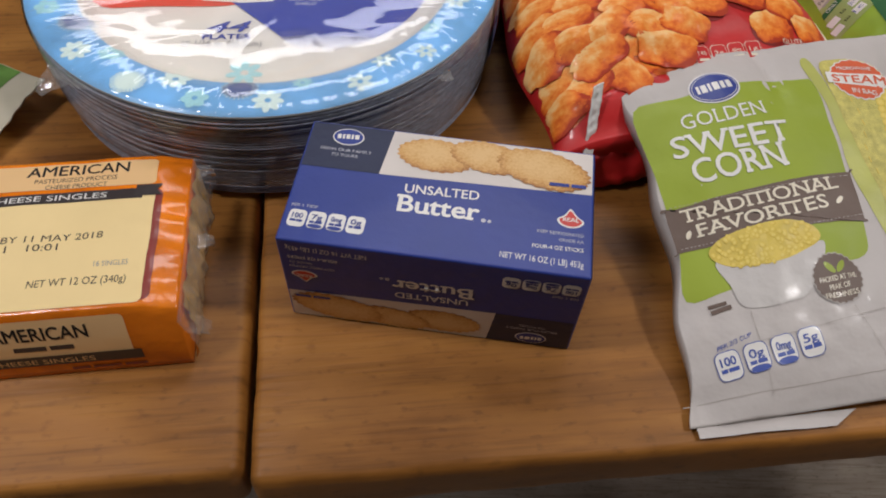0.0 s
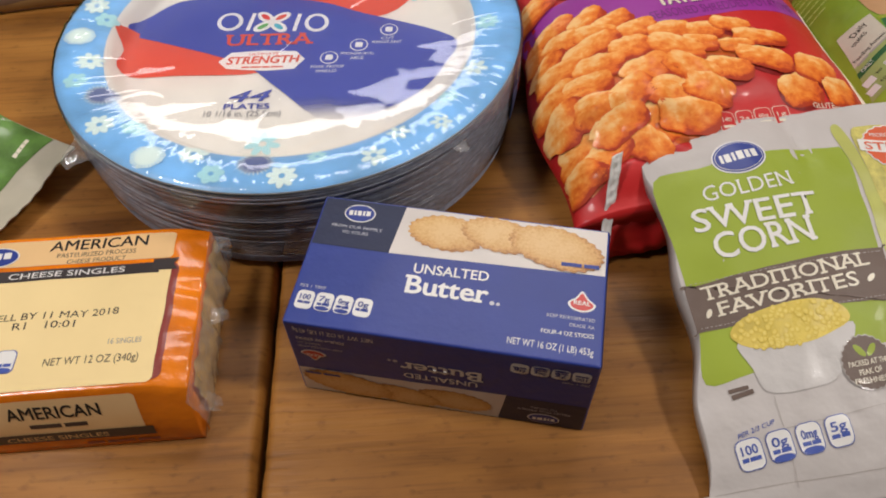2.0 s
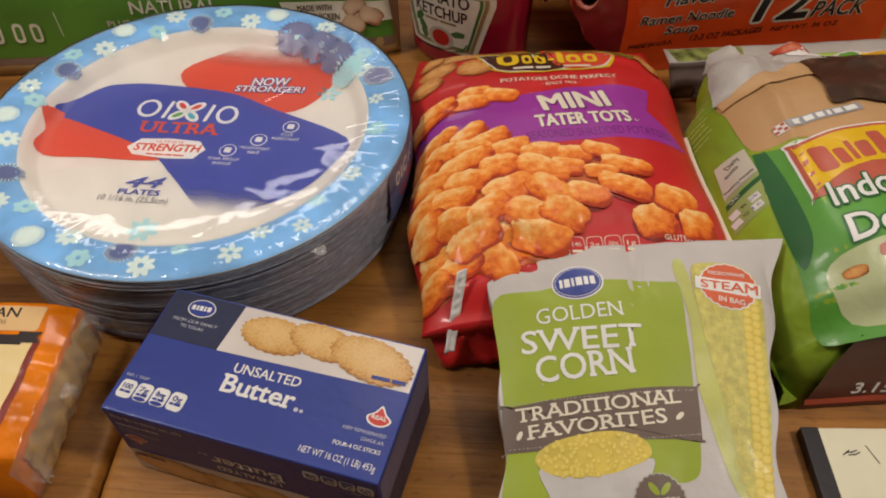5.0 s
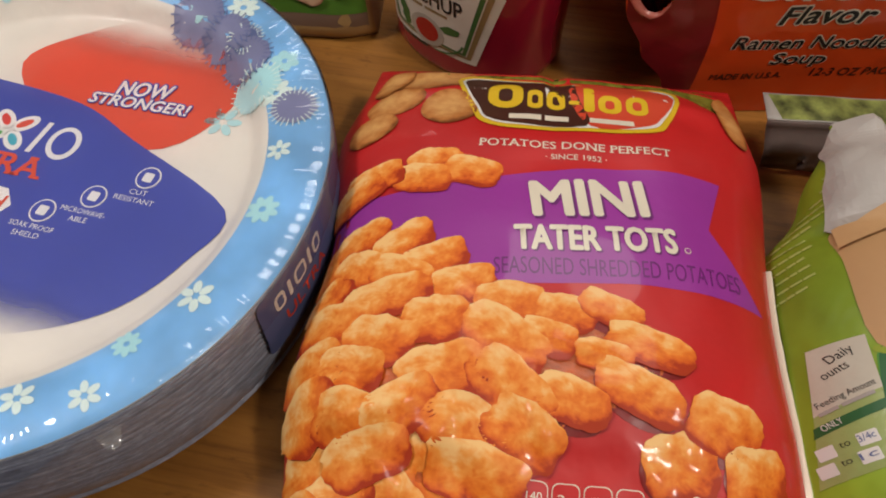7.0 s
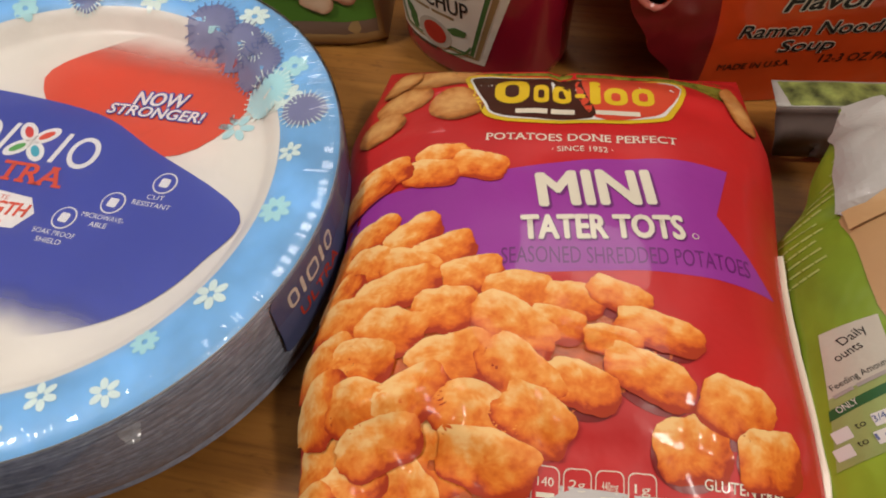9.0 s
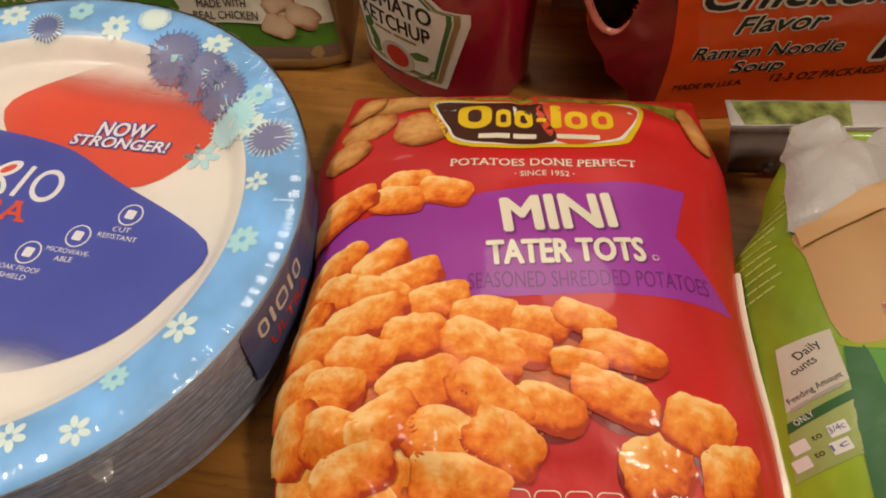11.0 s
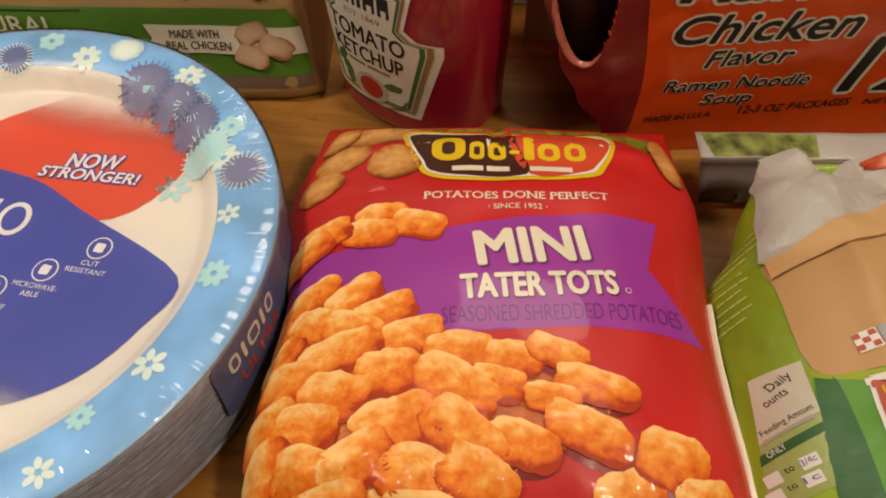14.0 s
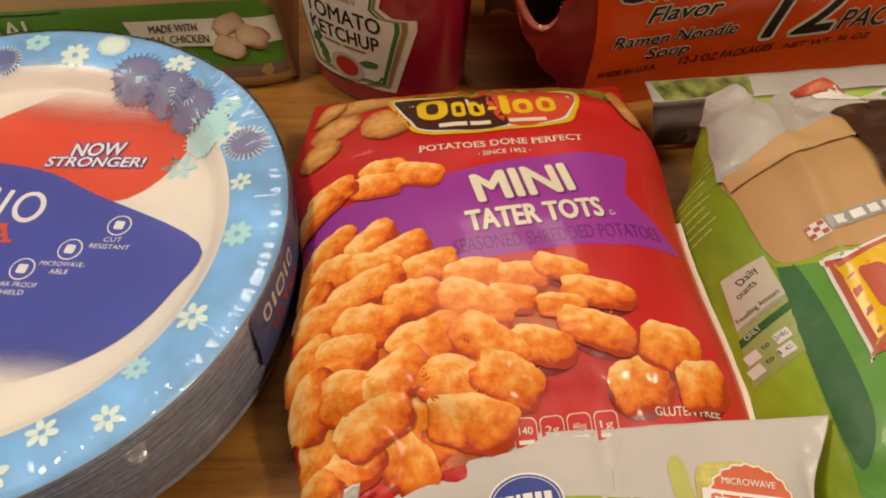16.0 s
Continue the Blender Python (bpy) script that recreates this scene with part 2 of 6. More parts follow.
def morsel(name, cx, cy, rx, ry, turn, surf, level, material, parent, rnd, rough=0.1, square=2.6, rings=6, seg=22, lit=(-0.3, 0.5), scallop=0):
    """One printed piece of food with an uneven outline."""
    bm = bmesh.new()
    tone = bm.verts.layers.float.new("tone")
    c, s = math.cos(radians(turn)), math.sin(radians(turn))
    off = rnd.uniform(0, 50)
    rows = []
    for i in range(rings + 1):
        k = i / rings
        row = []
        for j in range(seg):
            a = 2 * math.pi * j / seg
            ca, sa = math.cos(a), math.sin(a)
            r = (abs(ca) ** square + abs(sa) ** square) ** (-1 / square)
            r *= 1 + rough * noise.noise((off + ca * 1.7, sa * 1.7, off))
            r *= 1 + (0.035 * math.cos(scallop * a) if scallop else 0)
            x, y = rx * r * k * ca, ry * r * k * sa
            x, y = x * c - y * s, x * s + y * c
            v = bm.verts.new((cx + x, cy + y, 0))
            v[tone] = 0.88 - 0.75 * k ** 2.6 + 0.35 * k * (lit[0] * math.cos(a + radians(turn)) + lit[1] * math.sin(a + radians(turn))) + 0.2 * noise.noise((x * 170 + off, y * 170, off))
            row.append(v)
            if i == 0:
                break
        rows.append(row)
    for j in range(seg):
        bm.faces.new((rows[0][0], rows[1][j], rows[1][(j + 1) % seg]))
    for i in range(1, rings):
        for j in range(seg):
            bm.faces.new((rows[i][j], rows[i + 1][j], rows[i + 1][(j + 1) % seg], rows[i][(j + 1) % seg]))
    for v in bm.verts:
        a, b = v.co.x, v.co.y
        v.co = surf(a, b) + normal(surf, a, b) * level * 0.00012
    return link(name, bm, material, parent)


def spread(n, pinch=0.55):
    """Steps from 0 to 1, closer together at both ends."""
    return [(1 - pinch) * i / n + pinch * (0.5 - 0.5 * math.cos(math.pi * i / n)) for i in range(n + 1)]


def bag(name, top, low, edge, v0, v1, material, parent, nu=70, nv=80, label=""):
    """A filled bag: top skin, underside and closed rim. edge(v) gives both sides."""
    bm = bmesh.new()
    grids = []
    for fn in (top, low):
        g = []
        for b in spread(nv):
            v = v0 + (v1 - v0) * b
            e0, e1 = edge(v)
            g.append([bm.verts.new(fn(e0 + (e1 - e0) * a, v)) for a in spread(nu, 0.8)])
        grids.append(g)
    t, l = grids
    for j in range(nv):
        for i in range(nu):
            bm.faces.new((t[j][i], t[j][i + 1], t[j + 1][i + 1], t[j + 1][i]))
            bm.faces.new((l[j][i], l[j + 1][i], l[j + 1][i + 1], l[j][i + 1]))
    for j in range(nv):
        bm.faces.new((t[j][0], t[j + 1][0], l[j + 1][0], l[j][0]))
        bm.faces.new((t[j][nu], l[j][nu], l[j + 1][nu], t[j + 1][nu]))
    for i in range(nu):
        bm.faces.new((t[0][i], l[0][i], l[0][i + 1], t[0][i + 1]))
        bm.faces.new((t[nv][i], t[nv][i + 1], l[nv][i + 1], l[nv][i]))
    return link(name, bm, material, parent, label)


def curve(x, stops):
    """Smooth steps through (x, y) stops."""
    for (a, p), (b, q) in zip(stops, stops[1:]):
        if x <= b:
            k = min(1, max(0, (x - a) / (b - a)))
            return p + (q - p) * k * k * (3 - 2 * k)
    return stops[-1][1]


def box(name, lo, hi, r, material, parent, label=""):
    """A box with rounded edges."""
    bm = bmesh.new()
    bmesh.ops.create_cube(bm, size=1)
    for v in bm.verts:
        v.co = [lo[i] + (hi[i] - lo[i]) * (v.co[i] + 0.5) for i in range(3)]
    if r:
        bmesh.ops.bevel(bm, geom=bm.edges[:], offset=r, segments=3, profile=0.5, affect="EDGES")
    return link(name, bm, material, parent, label, False)


def badges(surf, places, level, parent, line, fill, paper):
    """A row of small nutrition badges: (corner, corner along, height, text, has foot)."""
    for p0, p1, high, words, foot in places:
        d = Vector(p1) - Vector(p0)
        a = math.degrees(math.atan2(d.y, d.x))
        mid = Vector(p0) + d / 2 + Vector((-d.y, d.x)).normalized() * high / 2
        w = d.length
        o = shape("badge", rounded(mid.x - w / 2, mid.y - high / 2, mid.x + w / 2, mid.y + high / 2, w * 0.28, 4, a), surf, level, line, parent, 0.02)
        k = 0.00035
        shape("badge_face", rounded(mid.x - w / 2 + k, mid.y - high / 2 + k, mid.x + w / 2 - k, mid.y + high / 2 - k, w * 0.26, 4, a), surf, level + 1, paper, parent, 0.02)
        ux, up = d.normalized(), Vector((-d.y, d.x)).normalized()
        b0 = Vector(p0) + ux * w * 0.2 + up * high * 0.5
        if words:
            text(words, b0, b0 + ux * w * 0.6, high * 0.3, surf, level + 2, fill, parent, 0.02)
        b1 = Vector(p0) + ux * w * 0.15 + up * high * 0.28
        bars(b1, b1 + ux * w * 0.7, high * 0.13, surf, level + 2, fill, parent, 2)
        if foot:
            q = Vector(p0) + ux * w * 0.5 + up * high * 0.13
            shape("badge_foot", oval(q.x, q.y, w * 0.4, high * 0.11, a, 16), surf, level + 2, fill, parent, 0.02)

# ---- the setting ----
TABLE = pose(-0.0695, 0.1, 0, 0, 0, 5.2)
WOOD = wood("worn_brown_wood", 0)
# Plaster of the unseen walls and ceiling; tone kept low to limit bounce.
plaster = ink("warm_plaster", (0.24, 0.215, 0.185), rough=0.85, coat=0, scale=3, vary=0.06)
floor_m = wood("pale_floor_wood", 0)
for e, c in zip([n for n in floor_m.node_tree.nodes if n.type == "VALTORGB"][0].color_ramp.elements, ((0.3, 0.25, 0.2), (0.42, 0.36, 0.3), (0.5, 0.45, 0.38))):
    e.color = (*c, 1)


def slab(name, lo, hi, r, material, kind_label, cat):
    ob = box(name, lo, hi, r, material, None)
    return tagged(ob, kind_label, cat, kind="structure")


slab("floor", (-2.2, -2.0, -0.8), (2.4, 3.0, -0.74), 0, floor_m, "pale greyish wooden floor below the table", "floor")
slab("ceiling", (-2.2, -2.0, 1.75), (2.4, 3.0, 1.8), 0, plaster, "plain warm white ceiling", "ceiling")
slab("wall_north", (-2.2, 3.0, -0.74), (2.4, 3.1, 1.75), 0, plaster, "plain warm painted wall", "wall")
# Out-of-view wall, made dark so less light bounces onto front faces.
slab("wall_south", (-2.2, -2.1, -0.74), (2.4, -2.0, 1.75), 0, ink("bounce_cut_brown", (0.14, 0.11, 0.085), rough=0.8, coat=0, scale=3), "unseen wall toned dark to cut bounced light", "wall")
slab("wall_west", (-2.3, -2.1, -0.74), (-2.2, 3.1, 1.75), 0, plaster, "plain warm painted wall", "wall")
slab("wall_east", (2.4, -2.1, -0.74), (2.5, 3.1, 1.75), 0, plaster, "plain warm painted wall", "wall")

table = thing("wooden_table", TABLE, "worn brown wooden table with a dark gap between its two boards", "table")


def board(x0, x1, y0, y1, label):
    """A thick tabletop board with worn, slightly wavy rounded edges."""
    bm = bmesh.new()
    prof = [(0.0035, -0.034), (0.001, -0.031), (0, -0.026), (0, -0.006), (0.0008, -0.0022), (0.0024, -0.0006), (0.0048, 0)]
    corners = [(x0, y0), (x1, y0), (x1, y1), (x0, y1)]
    r, loop = 0.006, []
    for (cx, cy), a0, sx, sy in zip(corners, (180, 270, 0, 90), (1, -1, -1, 1), (1, 1, -1, -1)):
        for k in range(5):
            a = radians(a0 + 90 * k / 4)
            loop.append((cx + sx * r + r * math.cos(a), cy + sy * r + r * math.sin(a), math.cos(a), math.sin(a)))
    full = []
    for p, q in zip(loop, loop[1:] + loop[:1]):
        d = math.hypot(q[0] - p[0], q[1] - p[1])
        m = max(1, int(d / 0.006))
        for k in range(m):
            t = k / m
            full.append([p[i] + (q[i] - p[i]) * t for i in range(4)])
    rows = []
    for inset, z in prof:
        row = []
        for x, y, nx, ny in full:
            w = 0.0007 * noise.noise((x * 30, y * 30, z * 40)) + 0.0005 * noise.noise((x * 130, y * 130, z * 90))
            row.append(bm.verts.new((x - nx * (inset + w), y - ny * (inset + w), z - (0.0006 * abs(noise.noise((x * 60, y * 60, 3))) if inset < 0.004 else 0))))
        rows.append(row)
    for a, b in zip(rows, rows[1:]):
        for i in range(len(full)):
            j = (i + 1) % len(full)
            bm.faces.new((a[i], a[j], b[j], b[i]))
    bm.faces.new(rows[-1])
    bm.faces.new(rows[0][::-1])
    return link("board", bm, WOOD, table, label)


board(-0.62, -0.0012, 0.005, 0.85, "left tabletop board")
board(0.0012, 0.75, 0.0, 0.85, "right tabletop board")
for lx, ly in ((-0.55, 0.08), (0.68, 0.08), (-0.55, 0.77), (0.68, 0.77)):
    box("leg", (lx - 0.03, ly - 0.03, -0.74), (lx + 0.03, ly + 0.03, -0.034), 0.004, WOOD, table)
box("apron", (-0.54, 0.075, -0.11), (0.67, 0.095, -0.034), 0.002, WOOD, table)

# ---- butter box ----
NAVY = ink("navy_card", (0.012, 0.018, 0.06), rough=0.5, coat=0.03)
BLUE = ink("royal_blue_card", (0.021, 0.042, 0.26), rough=0.46, coat=0.06, vary=0.07)
BISCUIT = food("biscuit_print", [(0.0, (0.36, 0.15, 0.035)), (0.35, (0.6, 0.33, 0.1)), (0.9, (0.72, 0.47, 0.2))], 900)
RED = ink("red_ink", (0.6, 0.04, 0.03), vary=0.05, relief=0)
TABLEPRINT = ink("pale_photo_ground", (0.66, 0.6, 0.56), vary=0.08, scale=30)

L, D, H = 0.122, 0.0645, 0.056
butter = thing("butter_box", pose(-0.059, 0.178, 0, 0, 0, -8.0), "blue and white cardboard butter box with a picture of biscuits", "box")
body = box("carton", (0, 0, 0.0004), (L, D, H), 0.0009, BLUE, butter)


def b_top(u, v):
    return Vector((u, v, H))


def b_front(u, v):
    return Vector((L - u, 0, H - v))


def b_right(u, v):
    return Vector((L, u, v))


def butter_print(s, k):
    """The printed panel; s is the panel, k its height."""
    shape("corner_panel", [(0.0009, 0.0385 * k), (0.0335, 0.0385 * k), (0.036, D * k - 0.001), (0.0009, D * k - 0.001)], s, 1, NAVY, body, 0.05)
    ph = shape("photo_panel", [(0.0335, 0.0385 * k), (L - 0.0009, 0.041 * k), (L - 0.0009, D * k - 0.001), (0.036, D * k - 0.001)], s, 1, TABLEPRINT, body, 0.05, "pale printed photo ground")
    rnd = random.Random(4)
    for i, (x, y, a, b, t) in enumerate(((0.0555, 0.0522, 0.0165, 0.0092, -4), (0.0775, 0.0545, 0.0168, 0.0085, -10), (0.1005, 0.0517, 0.0198, 0.0102, -12))):
        morsel("biscuit", x, y * k, a, b * k, t, s, 2 + i, BISCUIT, body, rnd, 0.04, 2.0, 10, 120, (-0.3, 0.5), 24)
    bars((0.1035, 0.0432 * k), (0.1185, 0.0436 * k), 0.0018 * k, s, 6, BLUE, body, 2, 0.05)
    shape("logo", oval(0.0171, 0.0568 * k, 0.0067, 0.0048 * k), s, 2, WHITE, body, 0.05)
    shape("logo_face", oval(0.0171, 0.0568 * k, 0.0062, 0.0043 * k), s, 3, BLUE, body, 0.05)
    bars((0.0125, 0.0552 * k), (0.0217, 0.0558 * k), 0.0026 * k, s, 4, WHITE, body, 5, 0.05, "logo_bar", 0.3)
    text("FROM OUR FAMILY", (0.0068, 0.0484 * k), (0.0285, 0.0484 * k), 0.0017, s, 2, PALE, body)
    text("TO YOURS", (0.0118, 0.0455 * k), (0.023, 0.0455 * k), 0.0017, s, 2, PALE, body)
    text("UNSALTED", (0.0455, 0.0305 * k), (0.0757, 0.0312 * k), 0.0048 * k, s, 1, WHITE, body, 0.012)
    text("Butter", (0.0432, 0.0208 * k), (0.0765, 0.0208 * k), 0.0088 * k, s, 1, WHITE, body, 0.022, serif=0.07)
    shape("seal", oval(0.0786, 0.0212 * k, 0.001, 0.001, 0, 14), s, 1, PALE, body, 0.05)
    shape("seal", oval(0.081, 0.0211 * k, 0.0008, 0.0008, 0, 14), s, 1, PALE, body, 0.05)
    text("PER 1 TBSP", (0.0025, 0.0167 * k), (0.0129, 0.0167 * k), 0.0015, s, 1, PALE, body)
    badges(s, [((0.0024 + 0.0078 * i, 0.0068 * k), (0.0095 + 0.0078 * i, 0.0066 * k), 0.0085 * k, w, i in (1, 2)) for i, w in enumerate(("100", "7g", "0mg", "0g"))], 1, body, WHITE, BLUE, WHITE)
    shape("drop_seal", flowing([(0.1128, 0.0325 * k), (0.1155, 0.029 * k), (0.1183, 0.0265 * k), (0.1165, 0.0238 * k), (0.1128, 0.0228 * k), (0.109, 0.024 * k), (0.1076, 0.0268 * k), (0.1105, 0.0292 * k)], 4), s, 1, WHITE, body, 0.05)
    shape("drop_seal", flowing([(0.1128, 0.0314 * k), (0.115, 0.0285 * k), (0.1174, 0.0264 * k), (0.116, 0.0243 * k), (0.1128, 0.0235 * k), (0.1096, 0.0245 * k), (0.1085, 0.0267 * k), (0.111, 0.0287 * k)], 4), s, 2, RED, body, 0.05)
    text("REAL", (0.1098, 0.0259 * k), (0.1162, 0.0259 * k), 0.002, s, 3, WHITE, body, 0.02)
    text("KEEP REFRIGERATED", (0.1001, 0.0189 * k), (0.1184, 0.0189 * k), 0.0016, s, 1, PALE, body)
    text("GRADE AA", (0.1088, 0.0158 * k), (0.1184, 0.0158 * k), 0.0016, s, 1, PALE, body)
    text("FOUR-4 OZ STICKS", (0.0986, 0.0113 * k), (0.1184, 0.0117 * k), 0.0019, s, 1, WHITE, body, 0.012)
    text("NET WT 16 OZ (1 LB) 453g", (0.0865, 0.0047 * k), (0.1186, 0.0044 * k), 0.003, s, 1, WHITE, body)


butter_print(b_top, 1.0)
butter_print(b_front, H / D)
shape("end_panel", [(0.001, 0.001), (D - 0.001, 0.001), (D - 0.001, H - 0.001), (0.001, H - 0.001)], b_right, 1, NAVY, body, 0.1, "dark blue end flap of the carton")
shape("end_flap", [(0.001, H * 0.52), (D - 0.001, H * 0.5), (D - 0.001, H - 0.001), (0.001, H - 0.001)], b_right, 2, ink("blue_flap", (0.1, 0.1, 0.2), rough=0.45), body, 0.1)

# ---- cheese slices ----
ORANGE = ink("orange_film", (0.86, 0.2, 0.004), rough=0.26, coat=0.35, scale=30, vary=0.35, relief=0.001)
PEACH = ink("peach_print", (0.86, 0.56, 0.27), rough=0.25, coat=0.5, vary=0.04, scale=20)
SLICE = ink("cheese_yellow", (0.93, 0.72, 0.36), rough=0.25, coat=0.5, vary=0.05, scale=18)
BROWNRED = ink("brown_red_ink", (0.26, 0.04, 0.03), vary=0.08)
CHAR = ink("charcoal_ribbon", (0.045, 0.035, 0.035), vary=0.08)
CLEAR = cling("clear_wrapper", 160, 1.0, 0.06, 0.09, (1, 1, 1), 0.14)
cheese = thing("cheese_pack", pose(-0.0975, 0.1525, 0, 0, 0, 6.5) @ Matrix.Diagonal((1, 1.05, 1, 1)), "orange plastic pack of yellow cheese slices with crimped end", "cheese")
CW, CD, CH = 0.112, 0.087, 0.036


def c_ripple(u, v, w):
    k = max(0, 1 + u / 0.03)
    q = max(0, 1 + u / 0.016)
    flute = 0.001 * q * math.sin((v + w) * 430 + 5.5 * noise.noise((v * 60, w * 60, 3)))
    return flute + 0.0022 * k * noise.noise((u * 40, v * 120, w * 120 + 4)) + 0.0008 * noise.noise((u * 50, v * 60, w * 60))


def c_top(u, v):
    return Vector((u, v, CH - 0.0035 * max(0, 1 + u / 0.012) - 0.002 * (v / CD) + c_ripple(u, v, 0)))


def c_front(u, w):
    return Vector((u, 0.0005 + 0.0075 * (w / CH) ** 1.4 - 0.0012 * math.sin(math.pi * w / CH), 0.0008 + (w / CH) * (c_top(u, 0.008).z - 0.0008)))


def cheese_body():
    bm = bmesh.new()
    n, m = 90, 50
    rows = []
    for i in range(n + 1):
        u = -CW + CW * i / n
        row = [bm.verts.new((u, CD - 0.001, 0.0008)), bm.verts.new((u, CD, CH * 0.5))]
        row += [bm.verts.new(c_top(u, CD - 0.002 - (CD - 0.0105) * j / m)) for j in range(m + 1)]
        row += [bm.verts.new(c_front(u, CH * (0.985 - 0.985 * j / 10))) for j in range(11)]
        rows.append(row)
    for a, b in zip(rows, rows[1:]):
        for j in range(len(a)):
            k = (j + 1) % len(a)
            bm.faces.new((a[j], a[k], b[k], b[j]))
    bm.faces.new(rows[0])
    bm.faces.new(rows[-1][::-1])
    bmesh.ops.recalc_face_normals(bm, faces=bm.faces[:])
    return link("wrapper", bm, ORANGE, cheese, "orange printed film wrapper")


cheese_film = cheese_body()


def slice_end():
    """Right end: pale slice edges under gathered clear film."""
    bm = bmesh.new()
    rows = []
    for j in range(40):
        v = 0.010 + (CD - 0.016) * j / 39
        row = []
        for i in range(12):
            w = 0.003 + (CH - 0.010) * i / 11
            row.append(bm.verts.new((0.0008 + 0.0022 * math.sin(math.pi * i / 11) + 0.0024 * noise.noise((v * 190, w * 130, 2)), v, w)))
        rows.append(row)
    for a, b in zip(rows, rows[1:]):
        for i in range(11):
            bm.faces.new((a[i], b[i], b[i + 1], a[i + 1]))
    link("slice_edges", bm, ink("pale_cheese_edge", (0.6, 0.38, 0.13), rough=0.3, coat=0.4, scale=90, vary=0.2), cheese, "pale edges of the stacked slices")
    bm = bmesh.new()
    rows = []
    for j in range(60):
        v = 0.001 + (CD - 0.003) * j / 59
        row = []
        for i in range(14):
            w = 0.001 + (CH - 0.004) * i / 13
            f = math.sin(math.pi * i / 13)
            row.append(bm.verts.new((0.0005 + f * (0.0045 + 0.0035 * noise.noise((v * 150, w * 60, 7))) + 0.0016 * f * noise.noise((v * 420, w * 300, 1)), v, w)))
        rows.append(row)
    for a, b in zip(rows, rows[1:]):
        for i in range(13):
            bm.faces.new((a[i], b[i], b[i + 1], a[i + 1]))
    ob = link("clear_end", bm, CLEAR, cheese, "gathered clear film end")
    ob.visible_shadow = False


slice_end()


def pucker(x, y, z, size, turn):
    """A gathered tip of clear film at a corner of the pack."""
    bm = bmesh.new()
    rows = []
    for i in range(14):
        k = i / 13
        row = []
        for j in range(15):
            s = j / 14 - 0.5
            row.append(bm.verts.new((size * k, size * s * (1.2 - 0.5 * k), size * (0.22 * noise.noise((s * 9, k * 3, turn)) + 0.25 * math.cos(s * 14) * k - 0.3 * k * k))))
        rows.append(row)
    for a, b in zip(rows, rows[1:]):
        for j in range(14):
            bm.faces.new((a[j], b[j], b[j + 1], a[j + 1]))
    ob = link("film_tip", bm, CLEAR, cheese, "gathered tip of clear film")
    ob.matrix_basis = pose(x, y, z, 0, 0, turn)
    ob.visible_shadow = False


pucker(0.001, 0.010, 0.016, 0.008, -18)
pucker(0.001, 0.078, 0.028, 0.008, 25)
pucker(0.003, 0.044, 0.024, 0.007, 5)
shape("header_print", rounded(-CW + 0.001, 0.069, -0.014, 0.083, 0.002), c_top, 1.6, PEACH, cheese_film, 0.002)
shape("window_rim", rounded(-CW + 0.001, 0.0105, -0.0105, 0.0665, 0.004), c_top, 1.6, BROWNRED, cheese_film, 0.002)
shape("cheese_window", rounded(-CW + 0.001, 0.0095, -0.0135, 0.0655, 0.003), c_top, 2.2, SLICE, cheese_film, 0.002, label="yellow slices under clear film")
text("AMERICAN", (-0.0700, 0.0765), (-0.0265, 0.0765), 0.0058, c_top, 2, BLACK, cheese_film, 0.012)
text("PASTEURIZED PROCESS", (-0.066, 0.0727), (-0.031, 0.0727), 0.0024, c_top, 2, CHAR, cheese_film)
text("CHEESE PRODUCT", (-0.061, 0.0692), (-0.035, 0.0692), 0.0024, c_top, 2, CHAR, cheese_film)
shape("ribbon", [(-0.104, 0.0612), (-0.019, 0.0612), (-0.019, 0.0668), (-0.104, 0.0668)], c_top, 3, CHAR, cheese_film, 0.003)
shape("ribbon_tail", [(-0.022, 0.0625), (-0.011, 0.0625), (-0.013, 0.0655), (-0.011, 0.0685), (-0.022, 0.0685)], c_top, 4, CHAR, cheese_film, 0.002)
text("CHEESE SINGLES", (-0.0845, 0.0625), (-0.034, 0.0625), 0.003, c_top, 5, WHITE, cheese_film, 0.012)
shape("logo", oval(-0.0935, 0.0745, 0.0108, 0.0055), c_top, 2, WHITE, cheese_film)
shape("logo_face", oval(-0.0935, 0.0745, 0.0102, 0.005), c_top, 3, BLUE, cheese_film)
bars((-0.1008, 0.0727), (-0.0862, 0.0735), 0.0034, c_top, 4, WHITE, cheese_film, 5, 0.01, "logo_bar", 0.3)
text("SELL BY 11 MAY 2018", (-0.086, 0.0415), (-0.0325, 0.0415), 0.0034, c_top, 3, CHAR, cheese_film)
text("R1   10:01", (-0.0755, 0.037), (-0.05, 0.037), 0.0034, c_top, 3, CHAR, cheese_film)
text("16 SINGLES", (-0.034, 0.0275), (-0.0205, 0.0275), 0.0025, c_top, 3, GREY, cheese_film)
text("NET WT 12 OZ (340g)", (-0.0585, 0.0195), (-0.0205, 0.0195), 0.0036, c_top, 3, CHAR, cheese_film)
INKBLUE = ink("label_blue", (0.06, 0.1, 0.4), vary=0.05, relief=0)
badges(c_top, [((-0.0925, 0.0175), (-0.082, 0.0175), 0.0105, "1g", False), ((-0.0785, 0.0175), (-0.07, 0.0175), 0.0105, "", True)], 3, cheese_film, INKBLUE, INKBLUE, WHITE)
shape("front_print", rounded(-CW + 0.001, 0.0125, -0.021, 0.033, 0.002), c_front, 1, PEACH, cheese_film)
text("AMERICAN", (-0.073, 0.0235), (-0.036, 0.0235), 0.0065, c_front, 2, BLACK, cheese_film, 0.012)
bars((-0.066, 0.0178), (-0.043, 0.0178), 0.0024, c_front, 2, CHAR, cheese_film, 2)
